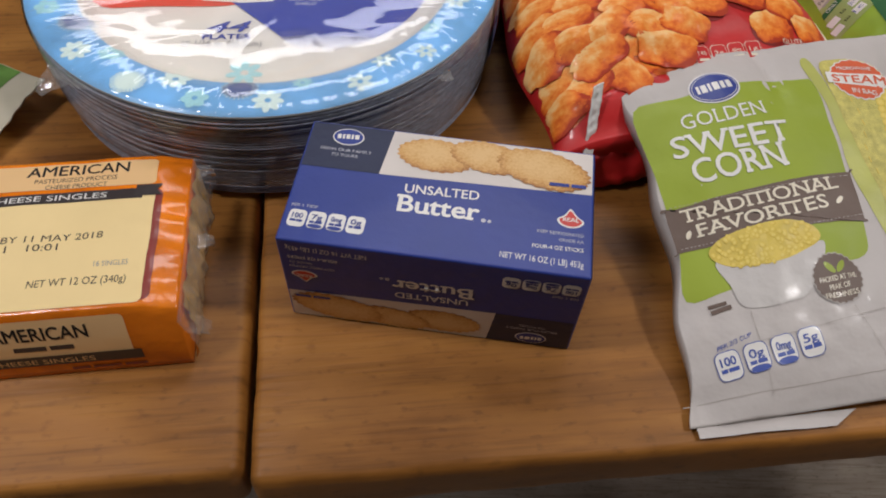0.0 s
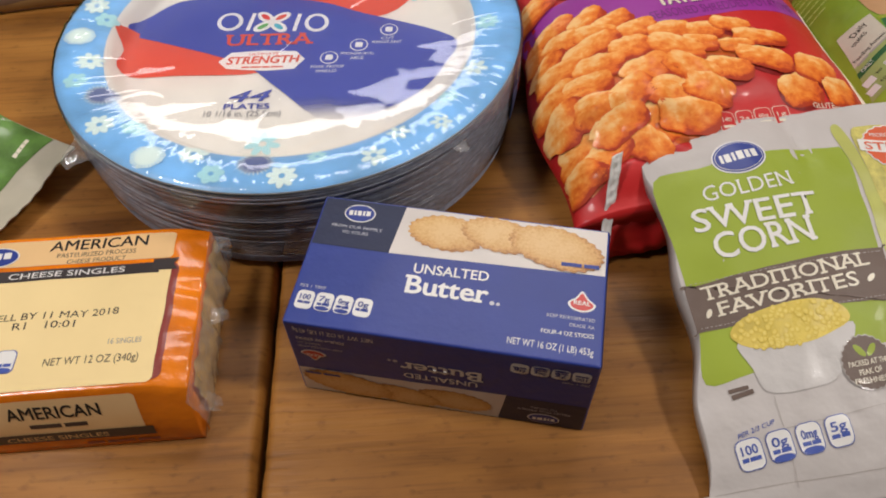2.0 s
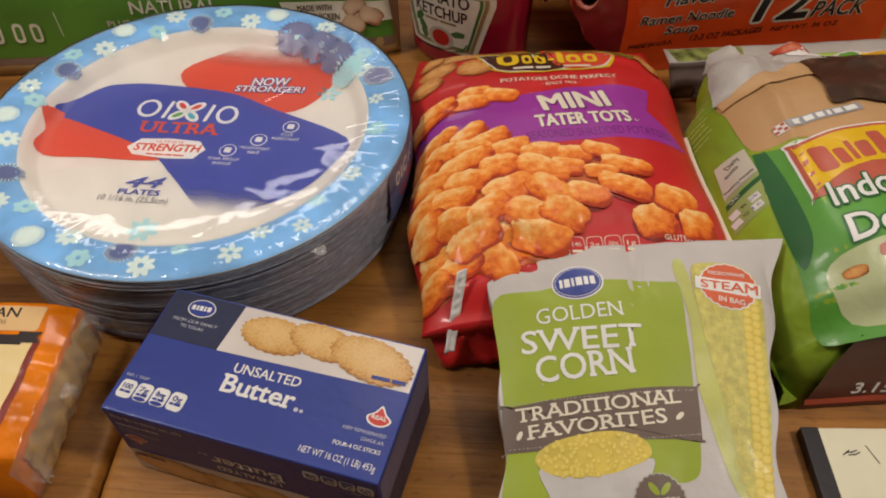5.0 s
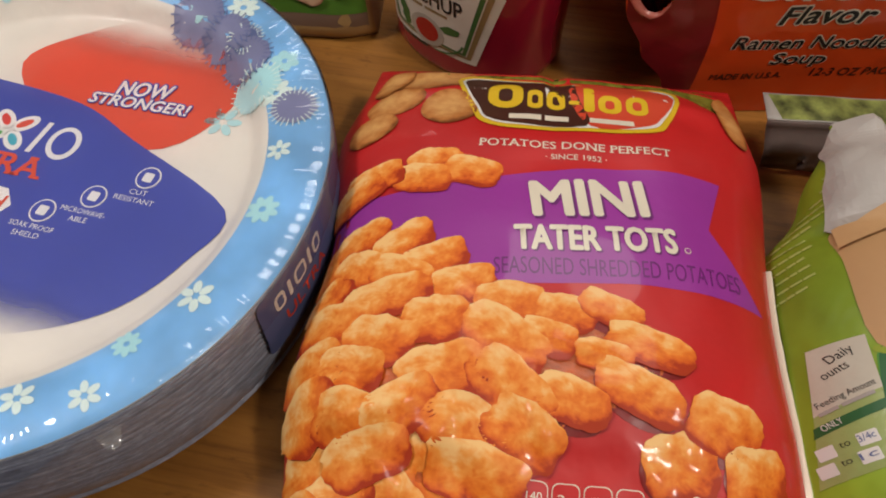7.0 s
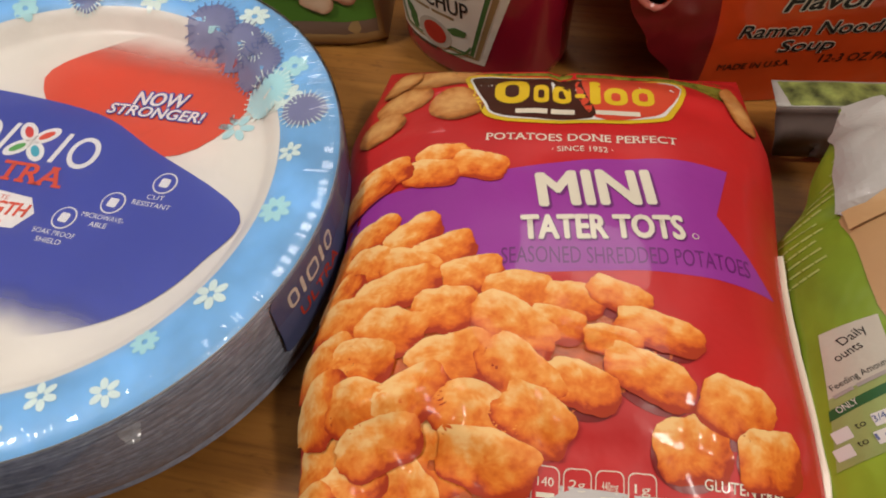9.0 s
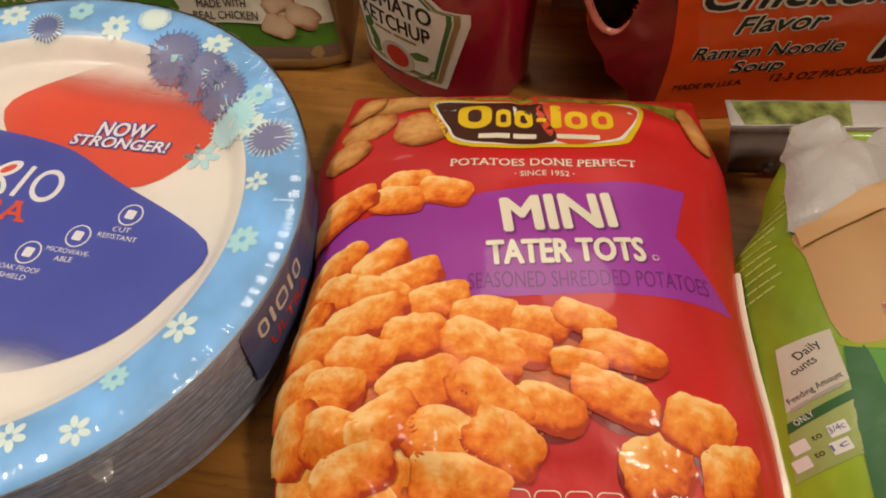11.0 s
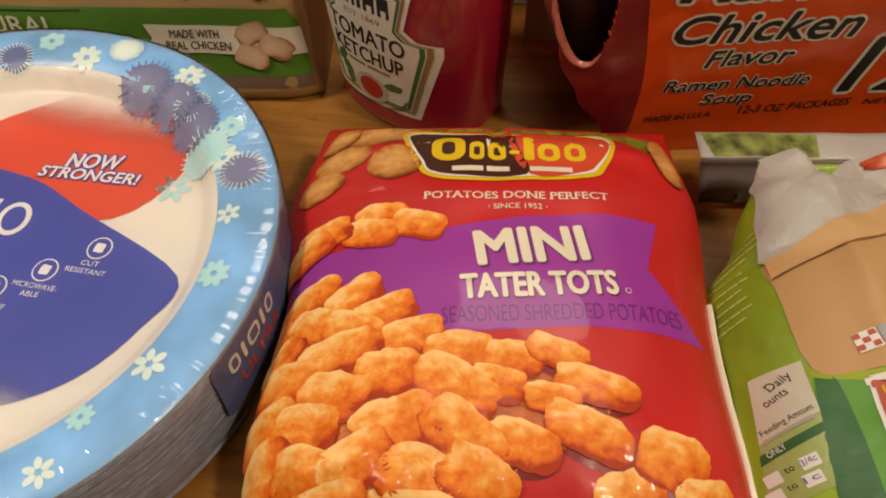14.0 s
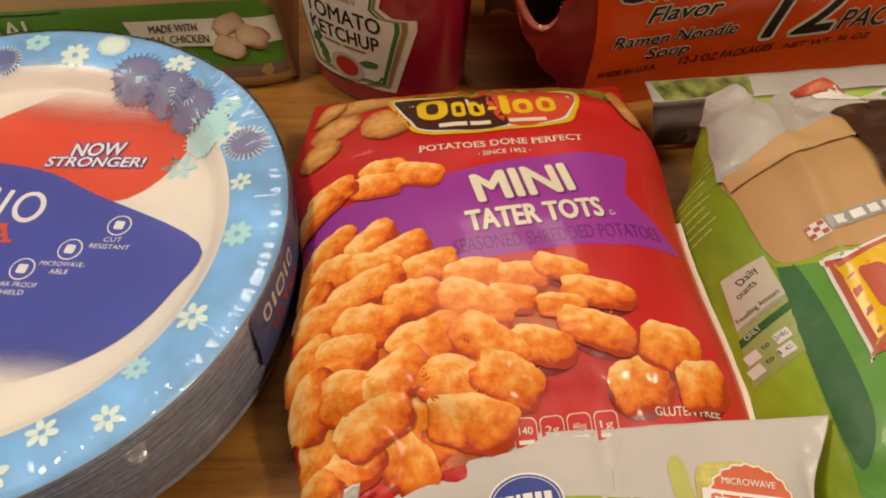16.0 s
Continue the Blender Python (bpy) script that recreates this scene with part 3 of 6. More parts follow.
shape("ribbon", [(-0.1, 0.0085), (-0.018, 0.0085), (-0.018, 0.0145), (-0.1, 0.0145)], c_front, 3, CHAR, cheese_film)
text("CHEESE SINGLES", (-0.078, 0.0098), (-0.037, 0.0098), 0.003, c_front, 4, PEACH, cheese_film)
bars((-0.048, 0.0035), (-0.018, 0.0035), 0.002, c_front, 2, BROWNRED, cheese_film, 3)

# ---- stack of paper plates ----
PZ, PN = 0.0553, 44
RIMBLUE = ink("plate_rim_blue", (0.19, 0.43, 0.72), rough=0.4, scale=42, vary=0.22)
PAPER = ink("white_paper_plate", (0.72, 0.68, 0.62), rough=0.45, scale=60, vary=0.05)
# Shade on the stack's side is put into this darker edge colour.
EDGESHADE = ink("shaded_plate_edge", (0.28, 0.29, 0.35), rough=0.5, scale=200, vary=0.3)
plates = thing("paper_plate_stack", pose(-0.085, 0.3615, -0.0008, -1.5, 0, 0) @ Matrix.Diagonal((0.978, 0.978, 1, 1)), "stack of blue-rimmed paper plates in clear shrink film", "paper plates")


def turned(profile, seg, wob=0.0):
    bm = bmesh.new()
    rows = []
    for r, z in profile:
        rows.append([bm.verts.new((r * math.cos(2 * math.pi * i / seg), r * math.sin(2 * math.pi * i / seg), z + wob * noise.noise((math.cos(2 * math.pi * i / seg) * 4, math.sin(2 * math.pi * i / seg) * 4, r * 30)))) for i in range(seg)])
    for a, b in zip(rows, rows[1:]):
        for i in range(seg):
            bm.faces.new((a[i], b[i], b[(i + 1) % seg], a[(i + 1) % seg]))
    return bm


PROFILE = [(0.1245, -0.0016), (0.1248, -0.0002), (0.1236, 0.0006), (0.121, 0.0012), (0.115, 0.0013), (0.108, 0.0006), (0.101, -0.0012), (0.0965, -0.0048), (0.0935, -0.009), (0.0905, -0.0107), (0.085, -0.0112), (0.05, -0.0112), (0.0005, -0.0112)]


def rim_z(r):
    pts = PROFILE[::-1]
    for (a, p), (b, q) in zip(pts, pts[1:]):
        if r <= b:
            return p + (q - p) * (r - a) / (b - a)
    return PROFILE[0][1]


def p_top(u, v):
    return Vector((u, v, PZ + rim_z(math.hypot(u, v))))


ring = turned([(0.112, -0.0004), (0.122, -0.0003), (0.1242, -0.0006), (0.1247, -0.001), (0.1242, -0.0014), (0.1215, -0.0012), (0.112, -0.0013)], 120, 0.0)
ring_me = bpy.data.meshes.new("plate")
ring.to_mesh(ring_me)
ring.free()
ring_me.materials.append(EDGESHADE)
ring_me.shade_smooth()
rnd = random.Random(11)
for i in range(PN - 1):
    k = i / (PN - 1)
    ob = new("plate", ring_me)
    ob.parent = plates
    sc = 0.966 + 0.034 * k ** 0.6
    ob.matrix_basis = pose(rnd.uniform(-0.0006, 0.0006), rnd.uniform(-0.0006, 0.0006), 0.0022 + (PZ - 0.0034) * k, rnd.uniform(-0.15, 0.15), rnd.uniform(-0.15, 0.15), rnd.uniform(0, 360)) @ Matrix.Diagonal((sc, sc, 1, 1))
top_plate = turned(PROFILE, 160)
top_disc = link("top_plate", top_plate, PAPER, plates, "white top plate with blue printed rim")
for v in top_disc.data.vertices:
    v.co.z += PZ
core = turned([(0.108, 0.004), (0.112, 0.012), (0.113, PZ - 0.004)], 60)
link("plate_wells", core, PAPER, plates)

def p_label(u, v):
    return p_top((u + 0.003) / 0.978, (v + 0.0035) / 0.978)


# printed rim band and its flowers
band = turned([(r, z + PZ + 0.00012) for r, z in PROFILE[1:7]] + [(0.0985, PZ - 0.0036)], 160)
link("rim_print", band, RIMBLUE, top_disc, "blue printed rim")
SNOW = ink("pale_petal_ink", (0.66, 0.76, 0.72), vary=0.06, relief=0)
AQUA = ink("aqua_petal_ink", (0.4, 0.66, 0.7), vary=0.06, relief=0)
DUSK = ink("dusk_blue_ink", (0.12, 0.155, 0.33), vary=0.1, relief=0)


def daisy(cx, cy, r, n, material, level, squash=0.55):
    """Printed daisy: petals round a middle, one print."""
    bm = bmesh.new()
    for k in range(n):
        a = 2 * math.pi * k / n + cx * 50
        pts = oval(cx + r * 0.6 * math.cos(a), cy + r * 0.6 * math.sin(a), r * 0.42, r * squash * 0.42, math.degrees(a), 10)
        bm.faces.new([bm.verts.new((x, y, 0)) for x, y in pts])
    bmesh.ops.triangulate(bm, faces=bm.faces[:])
    lay(bm, p_top, level * 0.00012, 0.006)
    link("flower_print", bm, material, top_disc)


def fringe(cx, cy, r, material, hair, level):
    """Printed round bloom with a fringe of fine pale strokes."""
    shape("bloom_print", oval(cx, cy, r, r * 0.92, 0, 26, 0.05, 9), p_top, level, material, top_disc)
    bm = bmesh.new()
    for k in range(26):
        a = 2 * math.pi * k / 26
        d, q = Vector((math.cos(a), math.sin(a))), Vector((-math.sin(a), math.cos(a)))
        c = Vector((cx, cy))
        bm.faces.new([bm.verts.new((*(c + d * x * r + q * y), 0)) for x, y in ((0.72, -0.0002), (1.12, -0.0003), (1.12, 0.0003), (0.72, 0.0002))])
    lay(bm, p_top, (level + 1) * 0.00012, 0.006)
    link("bloom_fringe", bm, hair, top_disc)


rnd = random.Random(23)
k = 0
for i in range(40):
    a = radians(i * 360 / 40 + rnd.uniform(-2.5, 2.5))
    r = 0.1105 + (0.0042 if i % 2 else -0.005) + rnd.uniform(-0.0015, 0.0015)
    cx, cy = r * math.cos(a), r * math.sin(a)
    pick = i % 6
    turn = (i * 9 + 180) % 360 - 180
    if -75 < turn < 32:
        # sparse small daisies on this stretch
        if i % 2 == 0 or turn < -40:
            daisy(cx, cy, rnd.uniform(0.0048, 0.0066), 6 if i % 4 else 8, SNOW if i % 4 else AQUA, 3, 0.6)
        continue
    if pick == 0:
        fringe(cx, cy, 0.0078, DUSK, SNOW, 3)
    elif pick == 3:
        fringe(cx, cy, 0.0082, SNOW, RIMBLUE, 3)
    elif pick in (1, 4):
        daisy(cx, cy, 0.0072, 8, SNOW, 3, 0.6)
    else:
        daisy(cx, cy, 0.0062, 6, AQUA, 3, 0.9)
HEATHER = ink("heather_blue_ink", (0.2, 0.21, 0.36), vary=0.1, relief=0)
fringe(0.1115 * math.cos(radians(29)), 0.1115 * math.sin(radians(29)), 0.0095, HEATHER, SNOW, 4)
for a, s in ((71, 0.0125), (60, 0.0115), (50, 0.011)):
    fringe(0.101 * math.cos(radians(a)), 0.101 * math.sin(radians(a)), s, HEATHER, DUSK, 5)
fringe(0.099 * math.cos(radians(40)), 0.099 * math.sin(radians(40)), 0.011, AQUA, SNOW, 4)
daisy(-0.003, -0.0815, 0.009, 7, AQUA, 2)
daisy(0.066, 0.048, 0.008, 6, AQUA, 2)

# label sheet under the film
def fading(m, lo, hi):
    """Lets a print fade out between two places along the sheet."""
    tree = m.node_tree
    p = tree.nodes["Principled BSDF"]
    co = tree.nodes.new("ShaderNodeTexCoord")
    sep = tree.nodes.new("ShaderNodeSeparateXYZ")
    tree.links.new(co.outputs["Object"], sep.inputs[0])
    nz = noise_node(tree, 60, 2)
    ad = tree.nodes.new("ShaderNodeMath")
    ad.operation, ad.inputs[1].default_value = "MULTIPLY_ADD", 0.008
    tree.links.new(nz.outputs["Fac"], ad.inputs[0])
    tree.links.new(sep.outputs[1], ad.inputs[2])
    mr = tree.nodes.new("ShaderNodeMapRange")
    mr.interpolation_type = "SMOOTHSTEP"
    mr.inputs["From Min"].default_value, mr.inputs["From Max"].default_value = lo, hi
    tree.links.new(ad.outputs[0], mr.inputs["Value"])
    tree.links.new(mr.outputs["Result"], p.inputs["Alpha"])
    return m


LABELBLUE = ink("label_royal_blue", (0.045, 0.065, 0.36), rough=0.45, vary=0.06, scale=25)
LABELRED = ink("label_red", (0.66, 0.07, 0.03), rough=0.45, vary=0.06, scale=25)
BLUEFADE = fading(ink("label_blue_fade", (0.045, 0.065, 0.36), rough=0.45, vary=0.06, scale=25), -0.062, -0.038)
REDFADE = fading(ink("label_red_fade", (0.66, 0.07, 0.03), rough=0.45, vary=0.06, scale=25), 0.098, 0.07)
shape("red_band", flowing([(-0.037, 0.05), (-0.018, 0.077), (0.004, 0.089), (0.03, 0.088), (0.05, 0.074), (0.0625, 0.057), (0.045, 0.0235), (0.0, 0.02)], 5), p_label, 2, REDFADE, top_disc, label="red label area with soft edge")
shape("red_corner", flowing([(-0.096, 0.002), (-0.094, -0.015), (-0.0895, -0.034), (-0.06, -0.033), (-0.017, -0.029), (-0.03, -0.01)], 5), p_label, 2, LABELRED, top_disc)
shape("blue_band", flowing([(-0.078, -0.0045), (-0.0955, 0.001), (-0.092, 0.013), (-0.08, 0.0305), (-0.07, 0.0355), (-0.048, 0.0385), (0.0, 0.036), (0.032, 0.024), (0.0825, 0.003), (0.079, -0.022), (0.066, -0.045), (0.044, -0.061), (0.021, -0.066), (-0.006, -0.042), (-0.03, -0.022)], 5), p_label, 3, BLUEFADE, top_disc, label="royal blue label band")
# brand mark drawn as plain strokes with a four-petal bloom
for x, w in ((-0.050, 0.0145), (-0.0005, 0.0135)):
    shape("mark_ring", oval(x + w / 2, 0.0145, w / 2, 0.0085, 10), p_label, 4, WHITE, top_disc)
    shape("mark_ring", oval(x + w / 2, 0.0145, w / 2 - 0.0022, 0.0062, 10), p_label, 5, LABELBLUE, top_disc)
for x in (-0.0325, -0.0065):
    shape("mark_stroke", [(x, 0.0065), (x + 0.0022, 0.0065), (x + 0.0032, 0.0228), (x + 0.001, 0.0228)], p_label, 4, WHITE, top_disc)
for a, m in ((45, LABELRED), (135, RED), (225, ink("leaf_ink", (0.1, 0.35, 0.08))), (315, ink("aqua_ink", (0.05, 0.35, 0.45)))):
    cx, cy = -0.019 + 0.0062 * math.cos(radians(a)), 0.0148 + 0.0062 * math.sin(radians(a))
    shape("mark_petal", oval(cx, cy, 0.0062, 0.0036, a, 20), p_label, 4, WHITE, top_disc)
    shape("mark_petal", oval(cx, cy, 0.0036, 0.0017, a, 16), p_label, 5, m, top_disc)
text("ULTRA", (-0.0413, -0.0075), (0.0068, -0.0045), 0.0102, p_label, 4, LABELRED, top_disc, 0.02, serif=0.07)
shape("strength_plate", [(-0.0414, -0.0216), (-0.036, -0.0135), (-0.0185, -0.0112), (-0.001, -0.0115), (0.0045, -0.018), (0.0, -0.0265), (-0.0155, -0.0284), (-0.036, -0.0272)], p_label, 4, WHITE, top_disc)
text("STRENGTH", (-0.0366, -0.0238), (0.0018, -0.0208), 0.0064, p_label, 5, LABELRED, top_disc, 0.025, 0.15)
text("ULTIMATE", (-0.026, -0.0158), (-0.010, -0.0148), 0.0022, p_label, 5, LABELRED, top_disc)
bars((-0.028, -0.0265), (-0.006, -0.0255), 0.0012, p_label, 5, LABELRED, top_disc, 4)
text("44", (-0.0292, -0.0535), (-0.0078, -0.0518), 0.0088, p_label, 3, LABELBLUE, top_disc, 0.015, 0.3)
text("PLATES", (-0.0305, -0.059), (-0.0075, -0.0578), 0.0042, p_label, 3, LABELBLUE, top_disc, 0.025)
text("10 1/16 in. (25.5cm)", (-0.0395, -0.0648), (-0.0008, -0.0632), 0.0046, p_label, 3, GREY, top_disc, 0.005)
text("NOW", (0.0118, 0.0445), (0.0352, 0.0478), 0.0085, p_label, 5, LABELBLUE, top_disc, 0.075, 0.15)
text("STRONGER!", (0.003, 0.0375), (0.0462, 0.0415), 0.0062, p_label, 5, LABELBLUE, top_disc, 0.085, 0.15)
text("NOW", (0.0118, 0.0445), (0.0352, 0.0478), 0.0082, p_label, 7, WHITE, top_disc, 0.02, 0.15)
text("STRONGER!", (0.003, 0.0375), (0.0462, 0.0415), 0.006, p_label, 7, WHITE, top_disc, 0.022, 0.15)
for x, y, w1, w2 in ((0.0174, -0.0168, "SOAK PROOF", "SHIELD"), (0.0322, -0.0055, "MICROWAVE-", "ABLE"), (0.0474, 0.0085, "CUT", "RESISTANT")):
    shape("icon_ring", oval(x, y, 0.0049, 0.0053), p_label, 4, WHITE, top_disc)
    shape("icon_disc", oval(x, y, 0.0043, 0.0047), p_label, 5, LABELBLUE, top_disc)
    shape("icon_sign", rounded(x - 0.002, y - 0.0022, x + 0.002, y + 0.0022, 0.0008, 3), p_label, 6, WHITE, top_disc)
    k = 0.0009 * max(len(w1), 4)
    text(w1, (x - k, y - 0.0088), (x + k, y - 0.0082), 0.0024, p_label, 4, WHITE, top_disc)
    k = 0.0009 * len(w2)
    text(w2, (x - k, y - 0.0125), (x + k, y - 0.0119), 0.0024, p_label, 4, WHITE, top_disc)


def p_side(u, v):
    """Side of the stack; u is the turn in radians over a metre scale."""
    a = u / 0.125
    r = 0.1256 - 0.004 * max(0, 1 - v / 0.03)
    return Vector((r * math.cos(a), r * math.sin(a), v))


# wrap print that runs down the side
a0 = 0.125 * radians(-3)
side_film = shape("side_print", rounded(a0 - 0.028, 0.018, a0 + 0.05, PZ - 0.001, 0.004), p_side, 2, DUSK, plates, 0.004, "dark blue printed film on the side")
for i, w in enumerate((0.006, 0.002, 0.008, 0.002, 0.006)):
    x = a0 - 0.020 + sum((0.006, 0.002, 0.008, 0.002, 0.006)[:i]) + 0.0022 * i
    shape("side_mark", rounded(x, 0.040, x + w, 0.049, min(w, 0.006) * 0.45, 4), p_side, 3, WHITE, side_film, 0.004)
    if w > 0.003:
        shape("side_mark", rounded(x + 0.0014, 0.0417, x + w - 0.0014, 0.0473, 0.001, 4), p_side, 4, DUSK, side_film, 0.004)
text("ULTRA", (a0 - 0.016, 0.030), (a0 + 0.014, 0.030), 0.0065, p_side, 3, LABELRED, side_film, 0.015, 0, 0.004)
FILM = cling("shrink_film", 40, 0.12, 0.045, 0.015, (1, 1, 1), 0.02)


def film_skin():
    bm = bmesh.new()
    seg, rows = 720, []
    prof = [(0.118, 0.0015), (0.1222, 0.008), (0.1246, 0.022), (0.1259, 0.040), (0.1262, PZ - 0.0025), (0.1257, PZ + 0.0006), (0.1236, PZ + 0.0018), (0.119, PZ + 0.0024), (0.113, PZ + 0.0023), (0.108, PZ + 0.0014), (0.103, PZ + 0.0002)] + [(r / 1000, PZ - 0.0088 + 0.009 * (r / 103) ** 4) for r in (100.5, 98, 95.5, 93, 90.5, 88, 85.5, 83, 80.5, 78, 75.5, 73, 70, 67, 64, 61, 58, 55, 52, 49, 46, 43, 40, 37, 33, 28, 22, 15, 8, 0.5)]
    for r, z in prof:
        row = []
        for i in range(seg):
            a = 2 * math.pi * i / seg
            c, s = math.cos(a), math.sin(a)
            inner = max(0, 1 - abs(r - 0.085) / 0.03)
            # pinched radial creases over the rim, slack streaks over the well
            rim = max(0.2, min(1, (r - 0.104) / 0.009)) * max(0, min(1, (PZ + 0.004 - z) / 0.001)) * (z > PZ - 0.004)
            pleat = noise.noise((c * 42, s * 42, r * 12)) + 0.6 * noise.noise((c * 95, s * 95, r * 20 + 7))
            slack = 1 - abs(noise.noise((r * c * 34 + 2, r * s * 34, 9))) * 2
            fine = noise.noise((r * c * 110 + r * s * 60, r * s * 150, 4))
            w = 0.00042 * rim * pleat + (r < 0.104) * (0.00034 * slack * slack * slack + 0.00007 * fine)
            w += 0.0008 * inner * noise.noise((c * 3.2, s * 3.2, r * 25)) + 0.0006 * noise.noise((c * 30, s * 30, r * 14)) * (r > 0.109) + 0.0006 * (r < 0.098) * noise.noise((r * c * 30, r * s * 30, 5))
            row.append(bm.verts.new((r * c, r * s, max(0.0012, z + (w if z > 0.05 or r < 0.11 else 0)))))
        rows.append(row)
    for a, b in zip(rows, rows[1:]):
        for i in range(seg):
            bm.faces.new((a[i], a[(i + 1) % seg], b[(i + 1) % seg], b[i]))
    ob = link("film", bm, FILM, plates, "clear crinkled shrink film")
    ob.visible_shadow = False


film_skin()
for ang, size in ((226, 0.013), (318, 0.006)):
    bm = bmesh.new()
    rows = []
    for i in range(14):
        row = []
        for j in range(9):
            x, y = (i / 13) * size, (j / 8 - 0.5) * size * 1.5 * (1 - 0.6 * i / 13)
            row.append(bm.verts.new((0.1255 + x, y, 0.049 - x * 0.3 + 0.0022 * noise.noise((x * 260, y * 260, ang)))))
        rows.append(row)
    for a, b in zip(rows, rows[1:]):
        for j in range(8):
            bm.faces.new((a[j], b[j], b[j + 1], a[j + 1]))
    ob = link("film_ear", bm, CLEAR, plates, "puckered corner of the shrink film")
    ob.matrix_basis = pose(0, 0, 0, 0, 0, ang)
    ob.visible_shadow = False

# ---- bag of potato bites ----
TRED = ink("glossy_red_film", (0.54, 0.013, 0.013), rough=0.5, coat=0.22, scale=14, vary=0.18, relief=0.001)
PURPLE = ink("purple_film", (0.32, 0.03, 0.32), rough=0.5, coat=0.22, scale=16, vary=0.1, relief=0.0008)
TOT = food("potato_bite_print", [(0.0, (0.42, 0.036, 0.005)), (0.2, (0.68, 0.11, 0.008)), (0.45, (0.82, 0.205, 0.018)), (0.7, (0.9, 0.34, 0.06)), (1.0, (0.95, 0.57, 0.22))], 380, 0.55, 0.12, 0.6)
CRUST = ink("deep_orange_print", (0.5, 0.09, 0.008), scale=120, vary=0.4)
SPUD = food("potato_print", [(0.0, (0.22, 0.06, 0.012)), (0.4, (0.52, 0.19, 0.045)), (1.0, (0.72, 0.38, 0.13))], 260, 0.36, 0.16)
YELLOW = ink("yellow_ink", (0.75, 0.5, 0.02), vary=0.05, relief=0)
MOSS = ink("field_green_print", (0.2, 0.2, 0.025), rough=0.25, coat=0.5, scale=220, vary=0.6)
PLUM = ink("plum_ink", (0.16, 0.018, 0.17), vary=0.1, relief=0)
DBROWN = ink("dark_brown_ink", (0.06, 0.02, 0.012), vary=0.1, relief=0)
bites = thing("frozen_potato_bag", pose(0.124, 0.363, 0, 0, 0, 11.5), "red and purple plastic bag of frozen potato bites lying flat", "frozen food bag")
TA = 0.084


def t_edge(v):
    return (-TA + 0.003 * math.sin(v * 60) + 0.006 * max(0, (v - 0.08) / 0.04), TA - 0.002 * math.sin(v * 45 + 1) - 0.006 * max(0, (v - 0.08) / 0.04))


def t_top(u, v):
    e0, e1 = t_edge(v)
    k = min(1, abs((u - (e0 + e1) / 2) / ((e1 - e0) / 2)))
    high = curve(v, [(-0.095, 0.0335), (-0.075, 0.0475), (-0.03, 0.0583), (0.02, 0.061), (0.06, 0.0565), (0.095, 0.0475), (0.112, 0.040), (0.122, 0.030)])
    rim = curve(v, [(-0.095, 0.02), (0.05, 0.024), (0.1, 0.024), (0.122, 0.028)])
    z = rim + (high - rim) * (1 - k ** 3.2) ** 0.6
    w = 0.0016 * noise.noise((u * 26, v * 22, 1)) + 0.0009 * noise.noise((u * 60, v * 60, 5))
    w += 0.0035 * max(0, 1 - abs(v + 0.055 + 0.35 * (u + 0.02)) / 0.012) * max(0, 1 - abs(u + 0.04) / 0.04) - 0.0022 * max(0, 1 - abs(u - 0.012 + 0.1 * v) / 0.005) * max(0, min(1, (v - 0.085) / 0.02))
    # the corn bag presses the near end down
    w -= 0.0035 * max(0, min(1, (-v - 0.068) / 0.014)) * max(0, min(1, (u + 0.035) / 0.02))
    # pinched folds of the film over the heap
    w += 0.0014 * max(0, 1 - abs(u + 0.004 + 0.25 * (v + 0.04)) / 0.003) * max(0, 1 - abs(v + 0.043) / 0.018)
    w += 0.0012 * max(0, 1 - abs(v + 0.0185 + 0.3 * (u - 0.002)) / 0.0028) * max(0, 1 - abs(u - 0.011) / 0.012)
    w += 0.0022 * max(0, 1 - abs(v + 0.046 - 0.25 * (u + 0.06)) / 0.005) * max(0, 1 - abs(u + 0.06) / 0.026)
    w += 0.0016 * max(0, 1 - abs(u + 0.038 - 0.6 * (v + 0.06)) / 0.004) * max(0, 1 - abs(v + 0.055) / 0.016)
    w += 0.0008 * noise.noise((u * 140, v * 140, 11)) * max(0, min(1, (-v - 0.02) / 0.03, (v + 0.072) / 0.015))
    # crumpled facets where the film sags over the near corner
    soft = max(0, min(1, (-0.005 - u) / 0.02)) * max(0, min(1, (-v - 0.022) / 0.015)) * max(0, min(1, (v + 0.09) / 0.012))
    w += soft * (0.0042 * abs((u * 24 + v * 31) % 1.0 - 0.5) + 0.0036 * abs((u * 37 - v * 19 + 0.3) % 1.0 - 0.5) + 0.0018 * abs((u * 71 + v * 12) % 1.0 - 0.5) - 0.0022)
    return Vector((u, v, z + w * (1 - k ** 6)))


def t_skin(u, v):
    """The bag's top, with prints that reach over the edge tucked in."""
    v = max(-0.0935, v)
    e0, e1 = t_edge(v)
    return t_top(min(e1 - 0.0006, max(e0 + 0.0006, u)), v)


def t_low(u, v):
    e0, e1 = t_edge(v)
    k = min(1, abs((u - (e0 + e1) / 2) / ((e1 - e0) / 2)))
    end = curve(v, [(-0.095, 1), (-0.08, 0.0), (0.085, 0.0), (0.122, 1)])
    rim = t_top(e0, v).z
    return Vector((u, v, max(0.0008, rim * max(k ** 5, end) - 0.0008)))


